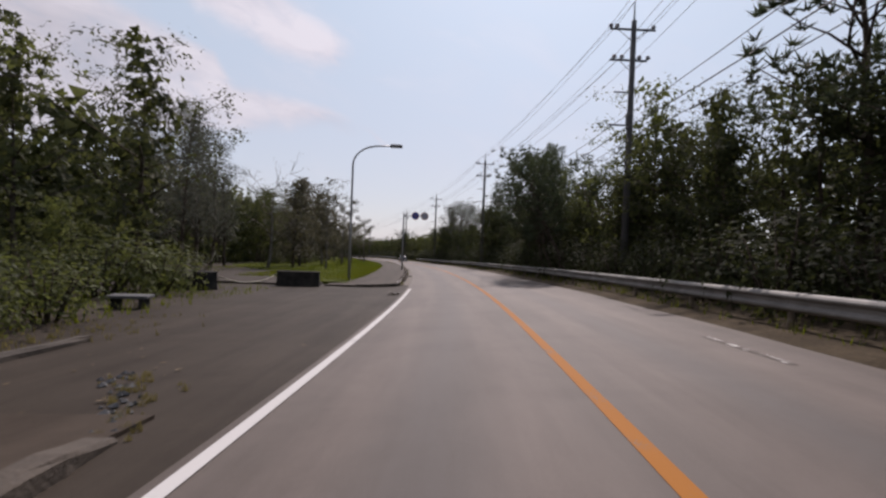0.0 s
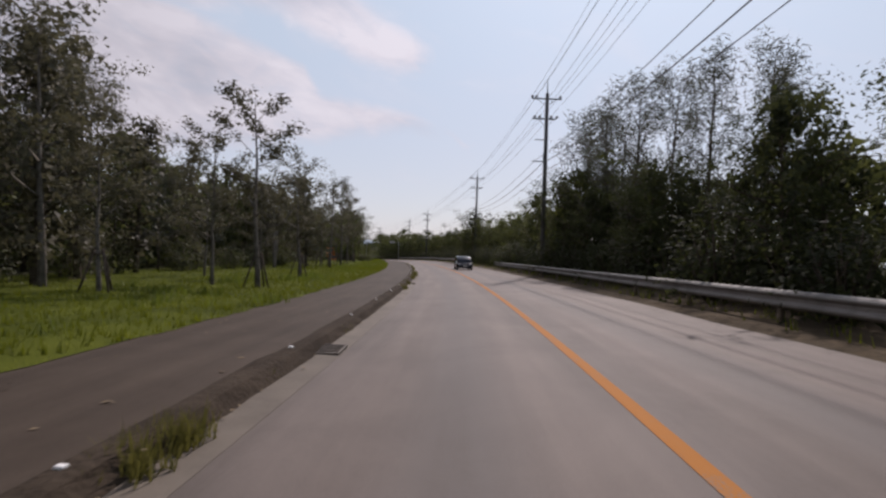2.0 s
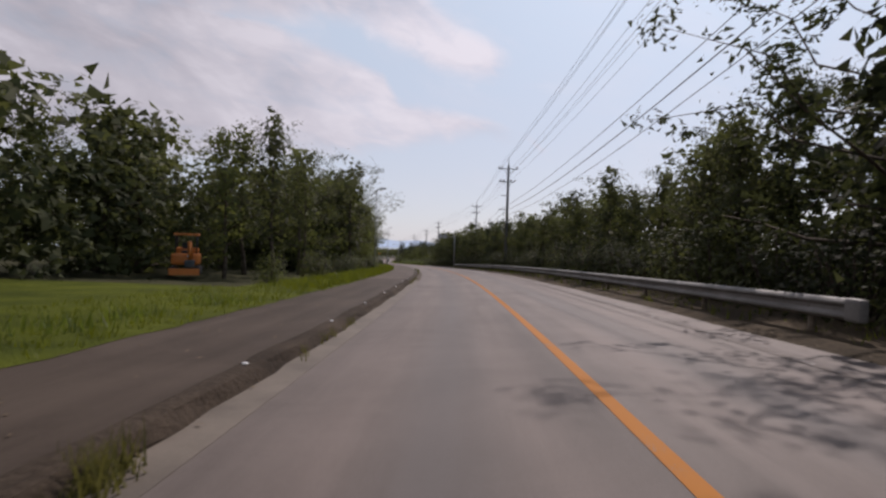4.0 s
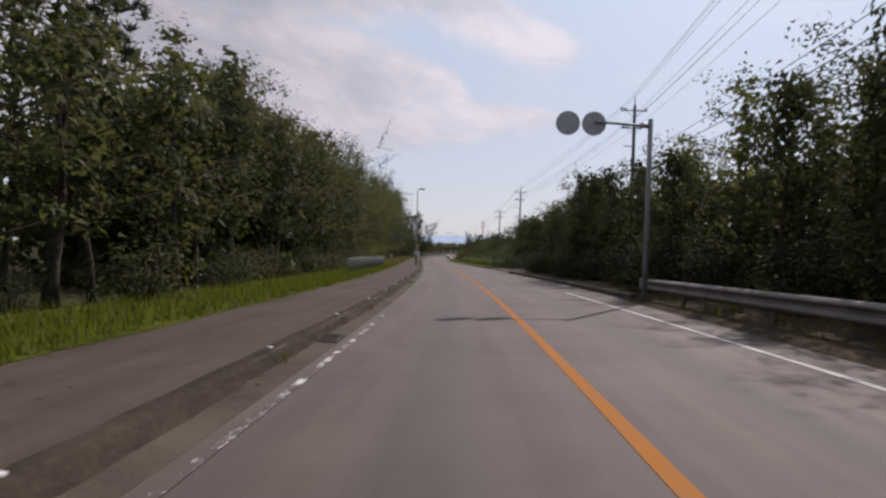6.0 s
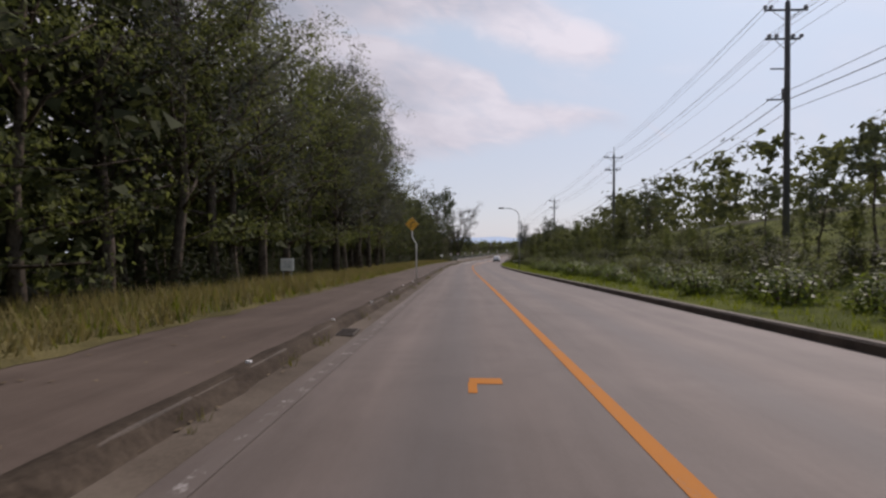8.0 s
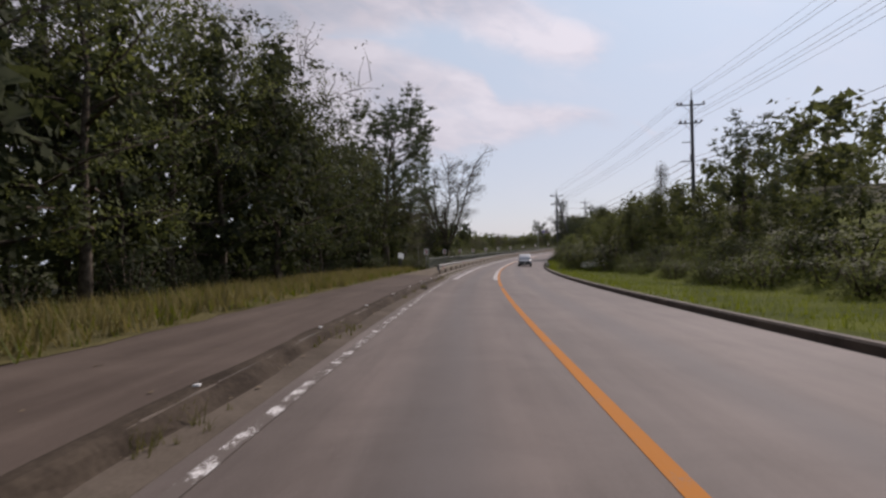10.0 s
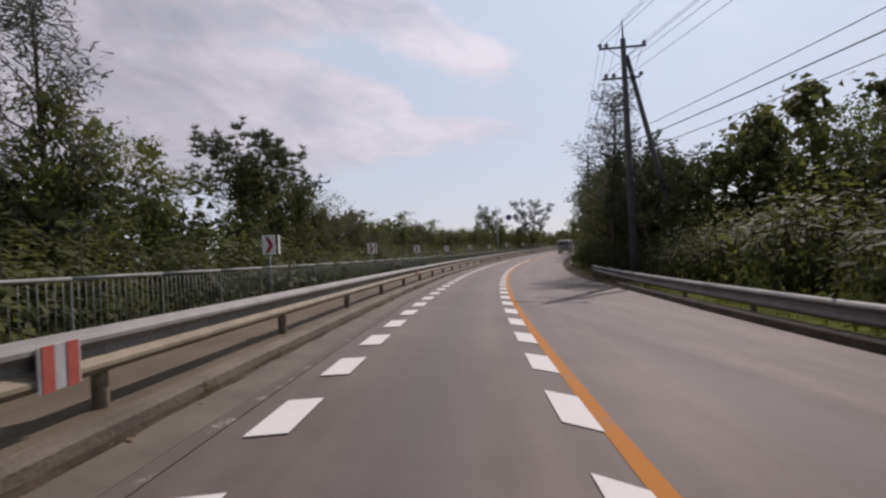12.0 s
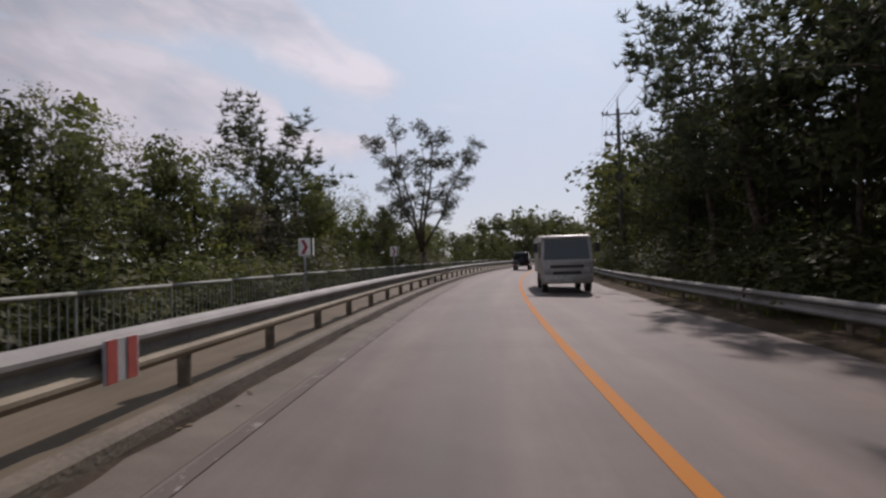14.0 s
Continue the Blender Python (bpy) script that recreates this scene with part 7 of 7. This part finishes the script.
def tufts(name, spots, h0, h1, blades, mat, label, category="grass", wide=1.0):
    """Many grass tufts as one sheet of blades."""
    rng = np.random.RandomState(len(spots))
    V, F = [], []
    for (x, y, z) in spots:
        h = rng.uniform(h0, h1)
        for b in range(blades):
            a = rng.uniform(0, 6.28)
            lean = rng.uniform(0.1, 0.75) * h
            ox, oy = rng.normal(0, h * 0.22, 2)
            w = (0.011 + 0.014 * h) * wide
            px, py = math.cos(a + 1.57) * w, math.sin(a + 1.57) * w
            tx, ty = math.cos(a) * lean, math.sin(a) * lean
            o = len(V)
            V += [(x + ox - px, y + oy - py, z - 0.03), (x + ox + px, y + oy + py, z - 0.03), (x + ox + tx, y + oy + ty, z + h * rng.uniform(0.7, 1.0))]
            F.append((o, o + 1, o + 2))
    ob = new(name, mesh_of(name, V, F, mat))
    return tagged(ob, label, category, kind="stuff")


GR = np.random.RandomState(8)


def scatter(n, s0, s1, d0, d1, h):
    s, d = GR.uniform(s0, s1, n), GR.uniform(d0, d1, n)
    return at(s, d, h)


tufts("grass", np.concatenate([scatter(17000, 30, 125, -12.5, WALK_OUT + 0.05, 0.19), scatter(5000, 40, 150, -18, -12.0, 0.2), scatter(3800, 110, 160, -10, WALK_OUT, 0.19), scatter(2200, 27, 60, -8, WALK_OUT, 0.18)]), 0.05, 0.20, 3, GRASS, "short green lawn grass with weeds")
tufts("grass", np.concatenate([scatter(6500, 160, 274, -8.6, WALK_OUT, 0.18)]), 0.12, 0.42, 4, GRASS, "long green verge grass and weeds")
tufts("grass", np.concatenate([scatter(8500, 272, 398, -10.2, WALK_OUT - 0.1, 0.2)]), 0.15, 0.55, 4, STRAW, "tall dry brown grass on the verge")
tufts("grass", np.concatenate([scatter(3600, 276, 398, -10.2, WALK_OUT - 0.0, 0.18), scatter(700, 392, 402, -9.5, -6.3, 0.0)]), 0.12, 0.42, 4, GRASS, "green weeds among the dry grass")
tufts("grass", np.concatenate([scatter(6500, 286, 446, 4.6, 8.8, 0.2)]), 0.08, 0.24, 3, FRESH_GRASS, "bright green verge grass behind the kerb")
tufts("grass", np.concatenate([scatter(2600, -20, 236, 4.2, 6.2, 0.06), scatter(900, 446, 560, 4.5, 6.2, 0.08), scatter(500, 0, 22, -12, -8.0, 0.08)]), 0.08, 0.3, 3, GRASS, "sparse weeds under the guard rail")


def edge_weeds(n, s0, s1, d, jitter, clumps):
    c = GR.uniform(s0, s1, clumps)
    s = c[GR.randint(clumps, size=n)] + GR.normal(0, 0.22, n)
    return at(s, d + GR.normal(0, jitter, n), 0.03)


tufts("weeds", np.concatenate([edge_weeds(260, 104, 176, -3.40, 0.06, 34), edge_weeds(110, 26, 84, -3.46, 0.04, 12), edge_weeds(130, 176, 264, -3.40, 0.06, 18), edge_weeds(420, 284, 392, -3.46, 0.12, 40), edge_weeds(260, 392, 500, -3.5, 0.05, 22)]),
      0.05, 0.19, 7, WEED, "weeds growing out of the gutter's joint", "weeds", 0.5)

# bushy clumps at the foot of the kerb
tuft_s = np.repeat([70.5, 71.0, 89.6, 93.4, 99.0, 101.5, 104.8, 107.1, 107.9, 108.4, 120.6, 131.0, 143.5, 198.0, 199.2, 206.5], 16)
tufts("weeds", at(tuft_s + GR.normal(0, 0.13, len(tuft_s)), -3.40 + GR.normal(0, 0.07, len(tuft_s)), 0.04), 0.10, 0.30, 12, WEED, "bushy green weeds at the foot of the kerb", "weeds", 0.6)

# clumps of taller weeds in the lawn
clump_s, clump_d = GR.uniform(30, 155, 90), GR.uniform(-12.5, -6.4, 90)
pick = GR.randint(90, size=1500)
tufts("weeds", at(clump_s[pick] + GR.normal(0, 0.5, 1500), clump_d[pick] + GR.normal(0, 0.35, 1500), 0.19), 0.12, 0.42, 5, PLANTED, "taller dark green weeds in the lawn", "weeds")


def litter(n, s0, s1, d, spread, h):
    """Dry leaves and scraps lying flat."""
    s, dd = GR.uniform(s0, s1, n), d + GR.normal(0, spread, n)
    P = at(s, dd, h)
    V, F = [], []
    for p in P:
        a, r = GR.uniform(0, 6.28), GR.uniform(0.02, 0.055)
        o = len(V)
        V += [(p[0] + math.cos(a + k * 1.5708) * r * (1 if k % 2 else 0.5), p[1] + math.sin(a + k * 1.5708) * r * (1 if k % 2 else 0.5), p[2] + GR.uniform(0.002, 0.012)) for k in range(4)]
        F.append((o, o + 1, o + 2, o + 3))
    return V, F


for n, s0, s1, d, spread, h in ((1500, 26, 392, -3.42, 0.07, 0.032), (1300, 28, 392, -5.6, 0.45, 0.156), (500, 28, 392, -4.4, 0.5, 0.156), (420, 2, 26, -6.6, 1.2, 0.02), (700, -10, 236, 4.0, 0.35, 0.05), (420, 392, 540, -3.42, 0.06, 0.032), (500, 440, 560, 4.1, 0.3, 0.06)):
    V, F = litter(n, s0, s1, d, spread, h)
    tagged(new("leaf_litter", mesh_of("leaf_litter", V, F, LITTER)), "dry brown fallen leaves along the edge", "leaf litter", kind="stuff")


def drift(lo, hi, seed, long):
    """A width that swells and shrinks along the road."""
    def width(x):
        n = np.array([noise.noise((v / long, seed, 0.0)) + 0.5 * noise.noise((v / long * 3.7, seed, 5.0)) for v in np.atleast_1d(x)])
        return lo + (hi - lo) * np.clip(0.5 + n, 0, 1)
    return width


crust, foot = drift(-3.76, -3.68, 5.0, 1.9), drift(-3.40, -3.33, 3.0, 2.6)
ribbon("dirt_strip", 29, 174, [(crust, 0.1525), (-3.66, 0.171), (-3.53, 0.174), (-3.47, 0.155), (lambda x: foot(x) - 0.04, 0.06), (foot, 0.004)], DIRT, 0.5, "dark brown dirt caked over the kerb", category="dirt", wobble=0.010, skirt=False)
ribbon("dirt_strip", 174, 391, [(lambda x: crust(x) + 0.02, 0.1525), (-3.64, 0.170), (-3.53, 0.172), (-3.465, 0.13), (lambda x: foot(x) - 0.02, 0.03), (lambda x: foot(x) + 0.03, 0.004)], SILT, 0.5, "brown silt and dirt caked over the kerb", category="dirt", wobble=0.008, skirt=False)
ribbon("dirt_strip", 391, 560, [(-3.52, 0.0), (-3.492, 0.06), (-3.45, 0.035), (-3.39, 0.010)], SILT, 0.45, "brown dirt washed against the kerb", category="dirt", wobble=0.02, skirt=False)

studs = thing("kerb_reflector", spot(26.2, -3.6, 0.165), "small white reflector fixed on the kerb", "reflector", "kerb reflectors")
part("lens", solid("lens", box(0.06, 0.045, 0.025, (0, 0, 0), 0.008), STUD), studs)
for i in range(1, 92):
    copy_thing(studs, spot(26.2 + 4.0 * i, -3.6 + 0.02 * math.sin(i * 2.1), 0.165, 0.2 * math.sin(i)))

# kerb stones of the pavement
kerb_line = thing("kerb", Matrix.Identity(4), "weathered concrete kerb stones between road and pavement", "kerb", kind="structure")
kb = kerb_block()
KR = random.Random(4)
for i in range(297):
    s = 27.0 + 1.2 * i
    # a stretch has sunk and slid away from the road
    low = float(step01(s, 186, 188.5) * (1 - step01(s, 194.0, 195.6)))
    part("kerb_stone", kb, kerb_line, m=stone_pose(s, -3.585 - 0.22 * low + KR.uniform(-0.008, 0.008), KR.uniform(-0.006, 0.004) - 0.10 * low))
for i in range(5):
    # the kerb turns into the lay-by
    a = math.radians(12 + 19 * i)
    part("kerb_stone", kb, kerb_line, m=stone_pose(26.2 - 2.1 * math.sin(a), -3.585 - 2.1 * (1 - math.cos(a)), 0.0) @ Matrix.Rotation(-a, 4, "Z") @ Matrix.Diagonal((1, 0.62, 1, 1)))
ribbon("kerb", 382.8, END, [(-3.67, -0.2), (-3.67, 0.155), (-3.65, 0.17), (-3.52, 0.17), (-3.495, 0.14), (-3.49, -0.2)], KERB_PALE, 1.0, "stained concrete kerb below the guard rail", category="kerb")
bend = lambda s: -0.12 * step01(s, 2.6, 3.8)**2
top = lambda s: 0.10 * (1 - step01(s, 3.1, 3.8)) + 0.035
ribbon("kerb", -60, 3.8, [(lambda s: -3.77 + bend(s), -0.2), (lambda s: -3.77 + bend(s), top), (lambda s: -3.6 + bend(s), top), (lambda s: -3.57 + bend(s), lambda s: top(s) - 0.03), (lambda s: -3.57 + bend(s), -0.2)], KERB, 0.3,
       "broken concrete kerb sinking before the lay-by", category="kerb", wobble=0.012)
ribbon("kerb", -30, 8.2, [(-7.0, -0.2), (-7.0, 0.13), (-6.84, 0.14), (-6.8, 0.1), (-6.8, -0.2)], KERB, 0.5, "stained concrete kerb at the back of the lay-by", category="kerb", wobble=0.015)
tufts("weeds", np.concatenate([at(8.2 + GR.normal(0, 1.6, 160), -7.6 + GR.normal(0, 0.5, 160), 0.04)]), 0.06, 0.17, 4, STRAW, "dry weeds along the back of the lay-by", "weeds")


run = GR.uniform(0, 1, 46)
tufts("weeds", at(3.95 + 2.0 * run + GR.normal(0, 0.12, 46), -3.62 - 1.25 * run + GR.normal(0, 0.14, 46), 0.01), 0.03, 0.09, 18, STRAW, "low dusty green weeds round the broken end of the kerb", "weeds", 0.35)


def rubble(n, s, d, spread):
    """Loose chips of broken concrete, one sheet of small stones."""
    V, F = [], []
    for i in range(n):
        u = GR.uniform(0, 1)
        c = Vector(at(s + 2.2 * u + GR.normal(0, spread), d - 1.3 * u + GR.normal(0, spread), 0.005))
        r = GR.uniform(0.012, 0.06)
        o = len(V)
        V += [c + Vector((GR.normal(0, 0.2) + x, GR.normal(0, 0.2) + y, z + 0.2)) * r for x, y, z in ((1, 0, 0), (0, 1, 0), (-1, 0, 0), (0, -1, 0), (0.2, 0.1, 0.7), (0, 0, -0.6))]
        F += [(o, o + 1, o + 4), (o + 1, o + 2, o + 4), (o + 2, o + 3, o + 4), (o + 3, o, o + 4), (o + 1, o, o + 5), (o + 2, o + 1, o + 5), (o + 3, o + 2, o + 5), (o, o + 3, o + 5)]
    tagged(new("rubble", mesh_of("rubble", V, F, POLE_CONC)), "loose chips of broken concrete on the lay-by", "rubble", kind="stuff")


rubble(60, 3.9, -3.78, 0.11)
slab = thing("concrete_slab", spot(12.8, -8.9, 0.05, 0.2), "broken pale concrete slab resting on two stumps", "concrete slab")
part("top", solid("top", box(0.9, 0.55, 0.07, (0, 0, 0.26), 0.015), POLE_CONC), slab)
for x in (-0.3, 0.3):
    part("stump", solid("stump", box(0.16, 0.35, 0.34, (x, 0, -0.07), 0.02), PLANTER), slab)
